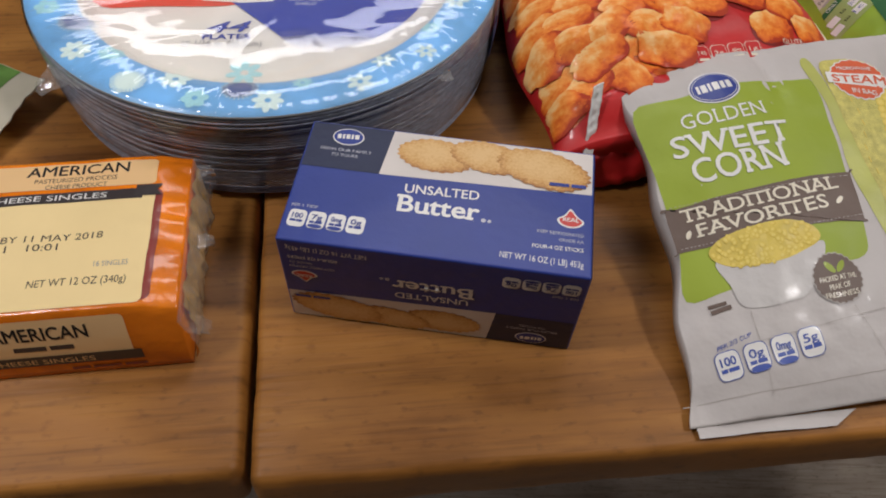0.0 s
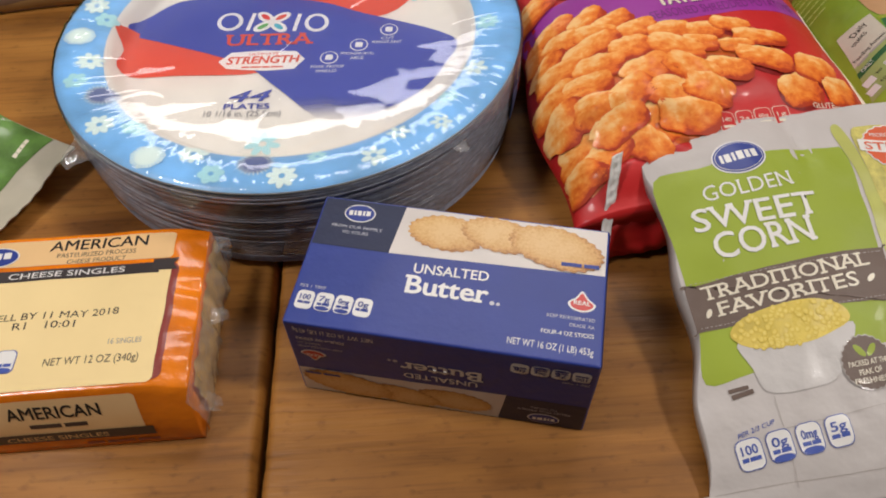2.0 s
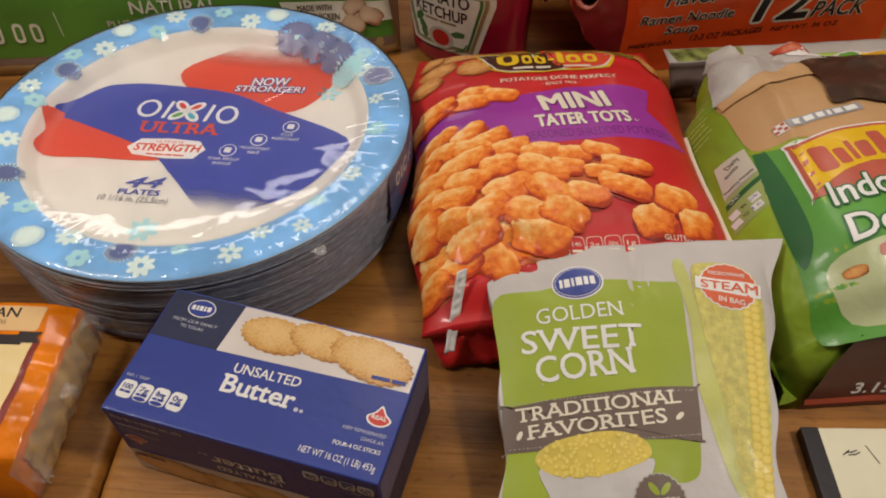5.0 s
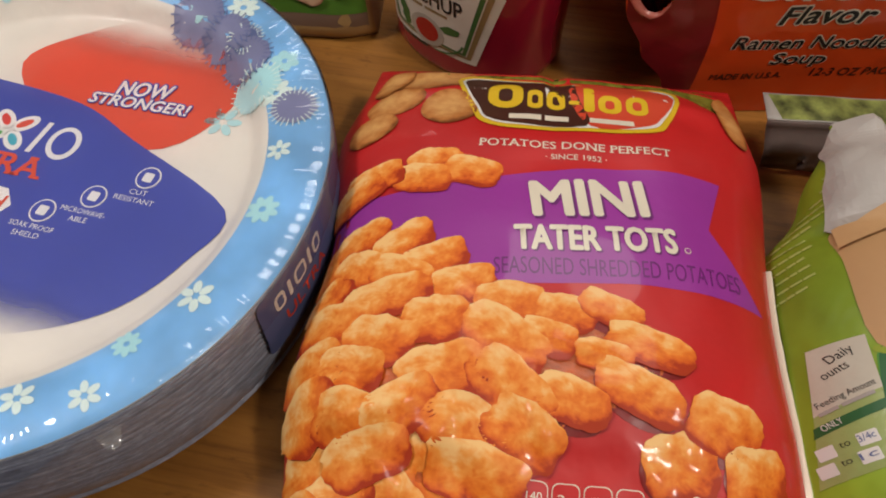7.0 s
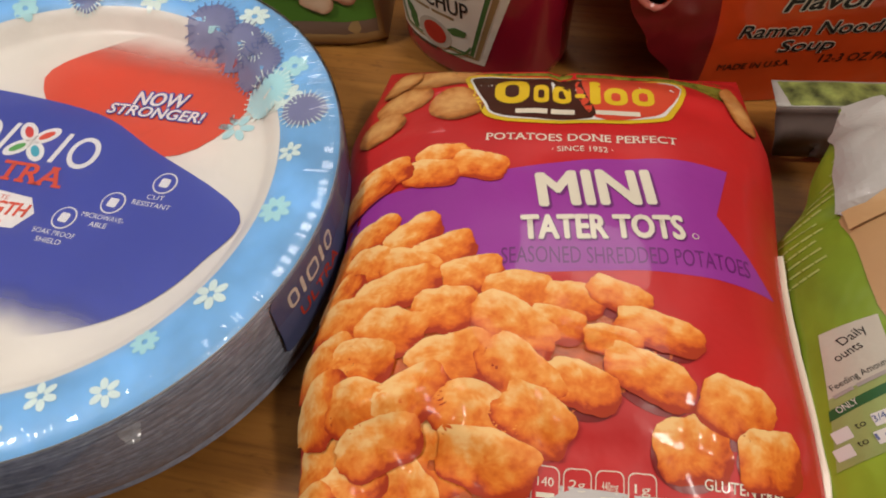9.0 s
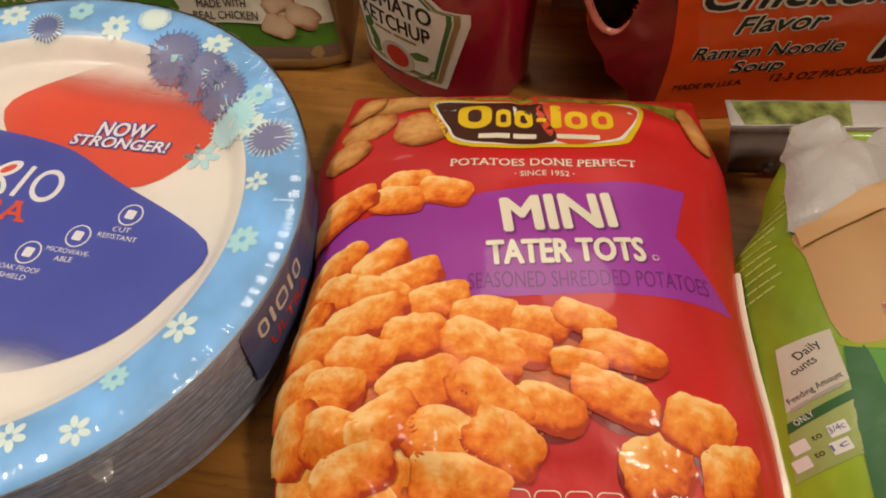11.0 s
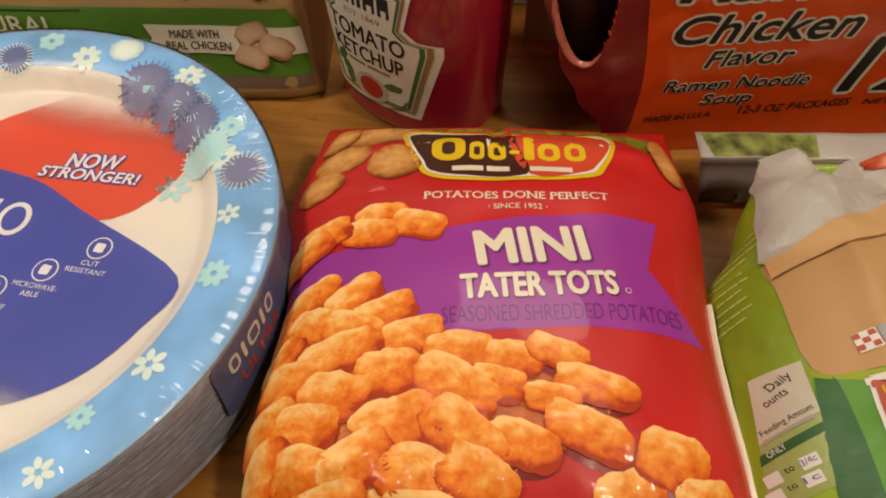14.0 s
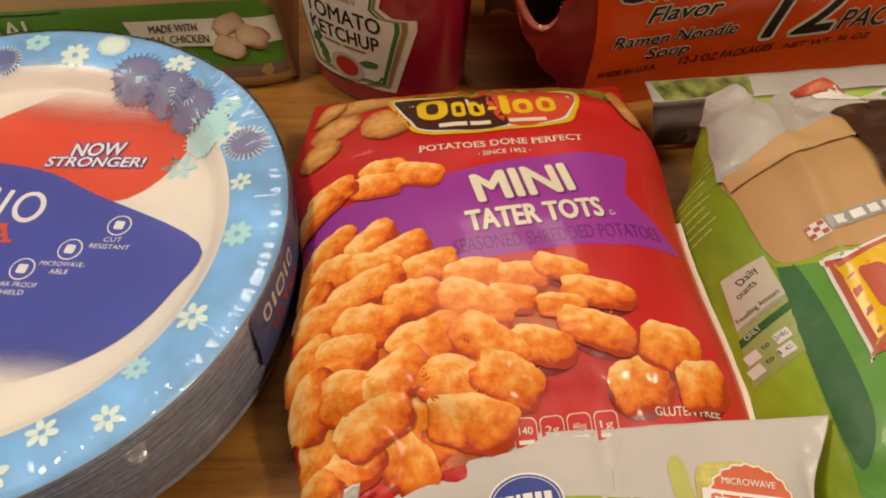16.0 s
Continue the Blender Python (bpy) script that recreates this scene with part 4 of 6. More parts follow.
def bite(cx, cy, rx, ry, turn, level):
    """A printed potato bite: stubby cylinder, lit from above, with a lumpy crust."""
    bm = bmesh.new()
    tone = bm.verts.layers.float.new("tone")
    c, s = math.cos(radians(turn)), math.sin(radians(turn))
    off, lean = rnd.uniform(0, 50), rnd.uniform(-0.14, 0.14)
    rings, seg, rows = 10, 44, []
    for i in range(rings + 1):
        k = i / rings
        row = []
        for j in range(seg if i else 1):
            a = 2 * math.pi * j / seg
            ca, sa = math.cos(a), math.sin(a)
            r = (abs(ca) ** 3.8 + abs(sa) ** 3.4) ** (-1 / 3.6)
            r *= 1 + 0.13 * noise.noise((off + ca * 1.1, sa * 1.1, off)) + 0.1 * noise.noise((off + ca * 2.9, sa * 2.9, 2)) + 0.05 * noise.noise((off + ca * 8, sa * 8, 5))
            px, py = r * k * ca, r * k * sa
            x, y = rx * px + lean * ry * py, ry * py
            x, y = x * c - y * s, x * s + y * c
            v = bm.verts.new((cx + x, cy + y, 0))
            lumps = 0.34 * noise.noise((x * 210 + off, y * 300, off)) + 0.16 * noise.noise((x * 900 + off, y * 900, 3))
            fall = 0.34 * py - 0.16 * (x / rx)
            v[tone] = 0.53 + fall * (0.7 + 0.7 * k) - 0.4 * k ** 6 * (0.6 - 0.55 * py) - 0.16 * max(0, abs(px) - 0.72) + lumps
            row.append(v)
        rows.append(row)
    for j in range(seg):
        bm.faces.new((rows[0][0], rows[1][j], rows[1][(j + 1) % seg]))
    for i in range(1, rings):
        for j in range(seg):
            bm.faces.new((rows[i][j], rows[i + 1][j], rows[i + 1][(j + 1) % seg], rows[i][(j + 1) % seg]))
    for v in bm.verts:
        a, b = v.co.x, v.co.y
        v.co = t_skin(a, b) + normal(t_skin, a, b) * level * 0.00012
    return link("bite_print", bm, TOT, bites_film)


bites_film = bag("bag_skin", t_top, t_low, t_edge, -0.095, 0.122, TRED, bites, 80, 90, "glossy red printed film")
shape("stalk_print", flowing([(-0.045, 0.1115), (-0.02, 0.1105), (0.01, 0.1095), (0.05, 0.1095), (0.068, 0.1), (0.077, 0.105), (0.062, 0.118), (0.02, 0.1205), (-0.03, 0.121)], 4), t_top, 1, MOSS, bites_film, 0.004)
rnd = random.Random(5)
for i, (x, y, a, b, t) in enumerate(((-0.049, 0.1075, 0.018, 0.0095, 6), (-0.0635, 0.0905, 0.0125, 0.0085, 22), (-0.041, 0.084, 0.011, 0.012, 0), (-0.0705, 0.0745, 0.0105, 0.0085, 35), (-0.066, 0.107, 0.012, 0.006, 60), (0.0725, 0.096, 0.0055, 0.0165, 10))):
    morsel("potato_print", x, y, a, b, t, t_skin, 2 + i, SPUD, bites_film, rnd, 0.08, 2.1)
shape("banner", [(-0.0805, 0.025), (-0.078, 0.037), (-0.06, 0.0378), (-0.04, 0.0402), (-0.024, 0.0435), (-0.005, 0.048), (0.015, 0.0514), (0.03, 0.0528), (0.045, 0.0533), (0.0605, 0.053), (0.0535, 0.03), (0.0722, 0.0035), (0.06, 0.0036), (0.045, 0.0035), (0.0217, 0.0028), (0.003, 0.001), (-0.0157, -0.001), (-0.035, 0.004), (-0.055, 0.006), (-0.079, 0.01)], t_top, 1, PURPLE, bites_film, 0.004, "purple printed banner")
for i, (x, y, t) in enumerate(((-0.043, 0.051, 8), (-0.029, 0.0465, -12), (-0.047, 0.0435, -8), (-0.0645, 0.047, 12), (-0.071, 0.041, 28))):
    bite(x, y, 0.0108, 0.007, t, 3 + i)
# heap of printed bites, back rows first: place, half length, half width, turn
shape("heap_print", flowing([(-0.079, 0.012), (-0.06, 0.018), (-0.04, 0.009), (-0.018, -0.006), (0.018, -0.01), (0.034, -0.022), (0.028, -0.036), (0.008, -0.042), (-0.004, -0.058), (-0.014, -0.069), (-0.035, -0.075), (-0.055, -0.075), (-0.076, -0.083), (-0.0815, -0.03)], 4), t_skin, 2, CRUST, bites_film, 0.004)
back = ((-0.076, 0.010, 0.0085, 0.007, 40), (-0.065, 0.0186, 0.0095, 0.0068, 18), (-0.0494, 0.0147, 0.0103, 0.0072, 8), (-0.0383, 0.007, 0.0102, 0.0068, 5), (-0.063, 0.0048, 0.0108, 0.0072, 9),
        (-0.049, 0.001, 0.0105, 0.007, -8), (-0.0279, -0.0018, 0.0095, 0.0068, 12), (-0.0745, -0.0045, 0.009, 0.0066, 34), (-0.0528, -0.0069, 0.0132, 0.0072, 17), (-0.013, -0.0079, 0.0108, 0.0072, -8),
        (0.0046, -0.0096, 0.0098, 0.007, -14), (0.0189, -0.0072, 0.0108, 0.006, -18), (-0.070, -0.0145, 0.011, 0.008, 22), (-0.0367, -0.0148, 0.0096, 0.008, 21), (0.0303, -0.0182, 0.0136, 0.0069, -20))
front = ((-0.0011, -0.0183, 0.0095, 0.0066, -12), (0.0167, -0.0226, 0.0092, 0.0056, -8), (-0.014, -0.0203, 0.0135, 0.0082, -26), (-0.0535, -0.0225, 0.0118, 0.0083, 17), (0.027, -0.033, 0.014, 0.0077, -28),
         (0.0062, -0.0375, 0.0123, 0.0075, -20), (-0.0755, -0.029, 0.0105, 0.0082, 35), (-0.0615, -0.0315, 0.0108, 0.0082, -4), (-0.0323, -0.0321, 0.0125, 0.0086, -4), (-0.012, -0.0352, 0.0132, 0.0086, -42), (-0.0745, -0.0445, 0.0105, 0.0085, 40), (-0.0595, -0.047, 0.0112, 0.0082, 6),
         (-0.0431, -0.0434, 0.0105, 0.0078, 18), (-0.0229, -0.0489, 0.0122, 0.0084, -32), (-0.0072, -0.0476, 0.0115, 0.0082, -30), (-0.052, -0.0568, 0.0118, 0.0076, 20), (-0.0204, -0.0608, 0.0132, 0.0083, -8))
near = ((-0.043, -0.0705, 0.0112, 0.0078, -50), (-0.061, -0.069, 0.0115, 0.008, 15), (-0.075, -0.076, 0.0105, 0.008, 60))
loose = ((-0.036, -0.06, 0.0115, 0.0078, -20), (-0.0702, -0.0634, 0.0106, 0.0095, -32), (0.0392, -0.0524, 0.0113, 0.0102, 5), (0.0534, -0.0397, 0.0118, 0.0098, -12), (0.0631, -0.0524, 0.0102, 0.0098, 15))
for x, y, a, b, t in loose[2:] + (back[11], back[14], front[4], front[5]):
    shape("bite_shade", oval(x - 0.001, y - 0.002, a, b, t, 24), t_skin, 2.2, ink("shadow_red_print", (0.22, 0.006, 0.005)) if x == 0.0392 else bpy.data.materials["shadow_red_print"], bites_film, 0.004)
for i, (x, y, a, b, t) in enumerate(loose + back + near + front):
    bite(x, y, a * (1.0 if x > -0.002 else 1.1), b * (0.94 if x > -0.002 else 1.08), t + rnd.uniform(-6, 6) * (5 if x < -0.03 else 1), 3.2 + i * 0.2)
# maker's shield drawn without letters
def rise(points):
    return [(x, 0.072 + (y - 0.0665) * 1.33) for x, y in points]


shape("shield_rim", flowing(rise([(-0.0385, 0.0945), (-0.01, 0.0935), (0.02, 0.0925), (0.0505, 0.0935), (0.0445, 0.074), (0.036, 0.0675), (0.006, 0.0652), (-0.025, 0.0665), (-0.0325, 0.076)]), 5), t_top, 4, YELLOW, bites_film, 0.004)
shape("shield_line", flowing(rise([(-0.0365, 0.0933), (-0.01, 0.0925), (0.02, 0.0915), (0.0485, 0.0925), (0.0425, 0.0752), (0.0345, 0.0693), (0.006, 0.067), (-0.0235, 0.0683), (-0.0305, 0.0768)]), 5), t_top, 5, WHITE, bites_film, 0.004)
shape("shield_left", flowing(rise([(-0.0355, 0.0925), (-0.01, 0.0917), (0.007, 0.0913), (0.009, 0.085), (0.012, 0.0682), (-0.0225, 0.0692), (-0.0295, 0.0772)]), 4), t_top, 6, DBROWN, bites_film, 0.004)
shape("shield_right", flowing(rise([(0.0083, 0.0908), (0.047, 0.0915), (0.0415, 0.0758), (0.0335, 0.0702), (0.0135, 0.0685)]), 4), t_top, 6, LABELRED, bites_film, 0.004)
for x0, w in ((-0.0262, 0.014), (-0.0105, 0.006), (-0.003, 0.0075), (0.006, 0.004), (0.0118, 0.0042), (0.0175, 0.0092), (0.0285, 0.0085)):
    h = 0.0165 if w > 0.012 or x0 in (0.0118,) else 0.0118
    if abs(x0 - 0.006) < 1e-6:
        shape("shield_mark", rounded(x0, 0.0895, x0 + w, 0.092, 0.0008, 3), t_top, 7, YELLOW, bites_film, 0.004)
        continue
    shape("shield_mark", rounded(x0, 0.085, x0 + w, 0.085 + h, min(w, h) * 0.45, 5), t_top, 7, YELLOW, bites_film, 0.004)
    if w > 0.005:
        shape("shield_mark", rounded(x0 + w * 0.3, 0.085 + h * 0.26, x0 + w * 0.7, 0.085 + h * 0.74, w * 0.18, 4), t_top, 8, DBROWN if x0 < 0.008 else LABELRED, bites_film, 0.004)
bars((-0.0175, 0.0772), (0.0055, 0.0768), 0.0036, t_top, 7, CREAM, bites_film, 2)
bars((0.0135, 0.0768), (0.0305, 0.0766), 0.0036, t_top, 7, CREAM, bites_film, 1)
text("POTATOES DONE PERFECT", (-0.0279, 0.0592), (0.0423, 0.0603), 0.0037, t_top, 2, CREAM, bites_film, 0.012, 0, 0.006, serif=0.07)
text("· SINCE 1952 ·", (-0.0032, 0.0545), (0.0189, 0.0548), 0.0027, t_top, 2, CREAM, bites_film, 0.006, 0, 0.006)
text("MINI", (-0.0058, 0.0255), (0.033, 0.0302), 0.0168, t_top, 2, PLUM, bites_film, 0.045, 0, 0.004)
text("MINI", (-0.0066, 0.0263), (0.0322, 0.031), 0.0168, t_top, 3, CREAM, bites_film, 0.035, 0, 0.004)
text("TATER TOTS", (-0.0118, 0.0117), (0.0418, 0.0163), 0.0096, t_top, 2, PLUM, bites_film, 0.04, 0, 0.004)
text("TATER TOTS", (-0.0124, 0.0122), (0.0412, 0.0168), 0.0096, t_top, 3, CREAM, bites_film, 0.035, 0, 0.004)
shape("seal", oval(0.0448, 0.0186, 0.0012, 0.0012, 0, 14), t_top, 3, CREAM, bites_film)
shape("seal_field", oval(0.0448, 0.0186, 0.0009, 0.0009, 0, 14), t_top, 4, PURPLE, bites_film)
text("SEASONED SHREDDED POTATOES", (-0.019, 0.0025), (0.0635, 0.008), 0.0066, t_top, 2, PLUM, bites_film, 0.0, 0, 0.005)
text("GLUTEN FREE", (0.0422, -0.0628), (0.0665, -0.0635), 0.0032, t_top, 3, CREAM, bites_film, 0.005, 0, 0.006)
for i, w in enumerate(("140", "2g", "440mg", "1g")):
    x = -0.007 + 0.0092 * i
    shape("badge", rounded(x, -0.071, x + 0.0082, -0.060, 0.002, 4), t_top, 3, CREAM, bites_film, 0.005)
    shape("badge_face", rounded(x + 0.0003, -0.0707, x + 0.0079, -0.0603, 0.0019, 4), t_top, 4, TRED, bites_film, 0.005)
    text(w, (x + 0.0018, -0.0655), (x + 0.0064, -0.0655), 0.0026, t_top, 5, CREAM, bites_film)
    bars((x + 0.0015, -0.06850), (x + 0.0067, -0.06850), 0.0012, t_top, 5, CREAM, bites_film, 1)


def fin(name, p, q, wide, material, label, fold=0.0012):
    """A crimped seal strip from p to q, standing out by wide."""
    bm = bmesh.new()
    p, q, wide = Vector(p), Vector(q), Vector(wide)
    n = 46
    up = (q - p).cross(wide).normalized()
    rows = []
    for i in range(n + 1):
        c = p.lerp(q, i / n)
        row = []
        for side in (1, -1):
            for j in range(6):
                k = j / 5 if side > 0 else 1 - j / 5
                row.append(bm.verts.new(c + wide * k + up * (fold * noise.noise((i * 0.35, k * 2, p.x * 90)) + 0.0003 * side + 0.0003 * math.sin(k * 40))))
        rows.append(row)
    for a, b in zip(rows, rows[1:]):
        for j in range(12):
            bm.faces.new((a[j], b[j], b[(j + 1) % 12], a[(j + 1) % 12]))
    bm.faces.new(rows[0])
    bm.faces.new(rows[-1][::-1])
    bmesh.ops.recalc_face_normals(bm, faces=bm.faces[:])
    return link(name, bm, material, bites, label)


def seam():
    """The long crimped edge of the film, standing off the bag's side."""
    bm = bmesh.new()
    rows = []
    for i in range(71):
        v = -0.088 + 0.116 * i / 70
        u = t_edge(v)[1] - 0.0028
        p, n = t_top(u, v), normal(t_top, u, v)
        w = 0.0019 + 0.0004 * noise.noise((v * 90, 0, 2))
        side = Vector((0.00025, 0, -0.00015))
        rows.append([bm.verts.new(p + n * a * w + side * b) for a, b in ((-0.3, 1), (1, 1), (1, -1), (-0.3, -1))])
    for a, b in zip(rows, rows[1:]):
        for k in range(4):
            bm.faces.new((a[k], b[k], b[(k + 1) % 4], a[(k + 1) % 4]))
    bm.faces.new(rows[0])
    bm.faces.new(rows[-1][::-1])
    bmesh.ops.recalc_face_normals(bm, faces=bm.faces[:])
    return link("side_seam", bm, CREAM, bites, "cream edge of the film seam", False)


seam()
fin("end_seal", (-0.078, -0.0935, 0.018), (0.03, -0.0955, 0.03), (0.006, -0.008, -0.016), TRED, "red folded end seal", 0.004)
fin("white_strip", (-0.0635, -0.078, 0.0495), (-0.0715, -0.102, 0.015), (0.0052, 0.0015, 0.001), WHITE, "white strip of the folded end seal", 0.0008)

# ---- bag of frozen corn ----
SHEET = ink("white_bag_film", (0.53, 0.49, 0.47), rough=0.5, coat=0.03, scale=20, vary=0.06, relief=0.001)
LIME = ink("lime_green_film", (0.3, 0.38, 0.022), rough=0.5, coat=0.03, scale=16, vary=0.08, relief=0.0006)
TAUPE = ink("taupe_ribbon", (0.14, 0.095, 0.075), rough=0.52, coat=0.0, vary=0.08)
KERNEL = food("corn_kernel_print", [(0.0, (0.62, 0.44, 0.06)), (0.4, (0.72, 0.55, 0.1)), (1.0, (0.78, 0.63, 0.17))], 900, 0.5, 0.03, 0.6)
COB = ink("corn_cob_print", (0.68, 0.52, 0.09), rough=0.4, coat=0.08, scale=60, vary=0.16)
HUSK = ink("pale_husk_print", (0.46, 0.47, 0.12), rough=0.4, coat=0.08, scale=40, vary=0.16)
BOWL = ink("white_bowl_print", (0.56, 0.53, 0.51), rough=0.4, coat=0.08, scale=40, vary=0.05)
CORAL = ink("coral_ink", (0.66, 0.12, 0.045), rough=0.52, coat=0.0, vary=0.08)
LINEN = ink("pale_line_ink", (0.4, 0.36, 0.33), vary=0.05, relief=0)
corn = thing("frozen_corn_bag", pose(0.106, 0.128, 0, 0, 0, 8.0), "white and lime green plastic bag of frozen sweet corn", "frozen food bag")


def k_edge(v):
    k = max(0.0, v / 0.165)
    left = 0.0005 + 0.0095 * math.sin(math.pi * min(1, max(0, k * 0.9 + 0.05))) + 0.004 * k + 0.0018 * math.sin(v * 120)
    right = 0.1285 + 0.022 * k ** 1.5 - 0.006 * math.sin(math.pi * min(1, max(0, k))) + 0.0016 * math.sin(v * 150 + 2)
    return left, right


def k_base(u, v):
    return 0.0036 + 0.25 * v + 0.06 * u


def k_puff(u, v):
    s = min(1, abs((u - 0.072) / 0.068))
    q = min(1, abs((v - 0.08) / 0.084))
    return max(0.0, 1 - s * s) ** 0.5 * max(0.0, 1 - q ** 4)


def k_top(u, v):
    w = 0.0009 * noise.noise((u * 45, v * 45, 9)) + 0.0006 * noise.noise((u * 110, v * 90, 3))
    w += 0.0014 * noise.noise((u * 30, v * 90, 6)) * max(0, 1 - k_puff(u, v) * 1.6)
    dip = -0.002 * max(0, 1 - abs(u - 0.078) / 0.004) * max(0, min(1, (v - 0.12) / 0.03))
    return Vector((u, v, max(0.0016, k_base(u, v) + 0.0095 * k_puff(u, v) + w + dip)))


def k_low(u, v):
    return Vector((u, v, max(0.0006, k_base(u, v) - 0.0008 - 0.014 * k_puff(u, v))))


corn_film = bag("bag_skin", k_top, k_low, k_edge, -0.004, 0.1655, SHEET, corn, 70, 80, "white printed film")
shape("back_seal", [(0.004, -0.0085), (0.03, -0.009), (0.062, -0.0105), (0.074, -0.004), (0.004, -0.003)], lambda u, v: Vector((u, v, 0.0022 + 0.0008 * noise.noise((u * 90, v * 90, 0)))), 0, SHEET, corn_film, 0.004, "back layer of the bottom seal")
shape("green_panel", flowing([(0.0098, 0.1375), (0.03, 0.14), (0.058, 0.1437), (0.09, 0.1415), (0.0965, 0.138), (0.0965, 0.115), (0.0955, 0.085), (0.0945, 0.062), (0.0905, 0.052), (0.075, 0.0505), (0.05, 0.0475), (0.03, 0.046), (0.0112, 0.045), (0.013, 0.065), (0.0125, 0.085), (0.011, 0.11)], 4), k_top, 1, LIME, corn_film, 0.004, "lime green printed panel")
shape("leaf_print", flowing([(0.0955, 0.15), (0.101, 0.152), (0.104, 0.12), (0.111, 0.085), (0.112, 0.045), (0.106, 0.05), (0.098, 0.09), (0.0985, 0.12)], 4), k_top, 2, HUSK, corn_film, 0.004)
shape("cob_print", flowing([(0.1035, 0.147), (0.112, 0.152), (0.128, 0.149), (0.1345, 0.135), (0.132, 0.11), (0.128, 0.08), (0.122, 0.05), (0.117, 0.03), (0.112, 0.04), (0.108, 0.08), (0.104, 0.115)], 4), k_top, 3, ink("pale_cob_print", (0.56, 0.5, 0.13), rough=0.5, coat=0.03, scale=260, vary=0.22), corn_film, 0.004, "printed corn cob")
rnd = random.Random(8)
for i in range(27):
    v = 0.134 - 0.0037 * i
    right = 0.1335 - 0.115 * (0.134 - v)
    for j in range(2):
        morsel("kernel_print", right - 0.0028 - 0.0036 * j, v + (j % 2) * 0.0016, 0.0023, 0.0021, rnd.uniform(-20, 20), k_top, 4, KERNEL, corn_film, rnd, 0.1, 2.4, 3, 10)
for i in range(15):
    v = 0.128 - 0.0062 * i
    bars((0.1105 + 0.002 * math.sin(i), v), (0.1108 + 0.002 * math.sin(i), v - 0.003), 0.0004, k_top, 5, COB, corn_film, 1)
shape("ribbon", flowing([(0.0115, 0.0855), (0.0118, 0.085), (0.04, 0.0878), (0.07, 0.09), (0.0968, 0.0905), (0.0972, 0.09), (0.0958, 0.068), (0.0952, 0.0678), (0.07, 0.0685), (0.04, 0.0665), (0.0127, 0.0655), (0.0122, 0.066)], 4), k_top, 3, TAUPE, corn_film, 0.004, "taupe printed ribbon")
for y0, y1 in ((0.0862, 0.0888), (0.0668, 0.0697)):
    bars((0.014, y0), (0.0955, y1), 0.0003, k_top, 4, LINEN, corn_film, 44, 0.004, "stitch_print", 0.5)
text("GOLDEN", (0.0292, 0.1222), (0.069, 0.1242), 0.0078, k_top, 4, WHITE, corn_film, 0.0, 0, 0.005, serif=0.035)
text("SWEET", (0.0217, 0.1085), (0.0762, 0.1092), 0.0112, k_top, 4, WHITE, corn_film, 0.012, 0, 0.005, serif=0.035)
text("CORN", (0.0278, 0.0945), (0.0713, 0.0975), 0.0122, k_top, 4, WHITE, corn_film, 0.012, 0, 0.005, serif=0.035)
text("TRADITIONAL", (0.0178, 0.0783), (0.0892, 0.0833), 0.0063, k_top, 5, CREAM, corn_film, 0.012, 0, 0.005, serif=0.08)
text("FAVORITES", (0.0222, 0.0708), (0.0822, 0.0752), 0.0062, k_top, 5, CREAM, corn_film, 0.012, 0, 0.005, serif=0.08)
for x, y, t in ((0.0188, 0.0727, 60), (0.0878, 0.0778, 40)):
    shape("leaf_mark", oval(x, y, 0.0022, 0.0011, t, 14), k_top, 5, CREAM, corn_film)
shape("bowl_print", flowing([(0.0268, 0.0585), (0.03, 0.0475), (0.033, 0.0385), (0.042, 0.0365), (0.055, 0.0375), (0.062, 0.04), (0.07, 0.0495), (0.0745, 0.0605), (0.06, 0.0575), (0.045, 0.0562)], 4), k_top, 4, BOWL, corn_film, 0.004, "printed white bowl")
morsel("corn_print", 0.0495, 0.0632, 0.0245, 0.0088, 4, k_top, 5, COB, corn_film, rnd, 0.08, 2.0, 8, 40)
for i in range(110):
    a, r = rnd.uniform(0, 6.283), rnd.random() ** 0.5 * 0.95
    x, y = r * math.cos(a), r * math.sin(a)
    morsel("kernel_print", 0.0495 + 0.0245 * x, 0.0632 + 0.0088 * y + 0.0017 * x, 0.0014, 0.0011, rnd.uniform(0, 180), k_top, 5.3 + 0.02 * i, KERNEL, corn_film, rnd, 0.15, 2.4, 2, 8)
shape("logo", oval(0.0495, 0.1425, 0.0122, 0.0093, 3), k_top, 4, WHITE, corn_film, 0.005)
shape("logo_face", oval(0.0495, 0.1425, 0.0115, 0.0086, 3), k_top, 5, BLUE, corn_film, 0.005)
shape("logo_line", oval(0.0495, 0.1425, 0.0108, 0.0079, 3), k_top, 6, WHITE, corn_film, 0.005)
shape("logo_face", oval(0.0495, 0.1425, 0.0105, 0.0076, 3), k_top, 7, BLUE, corn_film, 0.005)
bars((0.0412, 0.1398), (0.0578, 0.141), 0.0046, k_top, 8, WHITE, corn_film, 6, 0.005, "logo_bar", 0.3)
shape("steam_badge", oval(0.1195, 0.1385, 0.0135, 0.0125, -10, 60, 0.035, 20), k_top, 5, WHITE, corn_film, 0.005)
shape("steam_badge", oval(0.1195, 0.1385, 0.0128, 0.0118, -10, 60, 0.035, 20), k_top, 6, CORAL, corn_film, 0.005)
shape("steam_band", rounded(0.104, 0.1345, 0.1345, 0.1415, 0.0005, 2, -10), k_top, 7, WHITE, corn_film, 0.005)
text("STEAM", (0.1065, 0.1378), (0.1325, 0.1338), 0.0048, k_top, 8, CORAL, corn_film, 0.02)
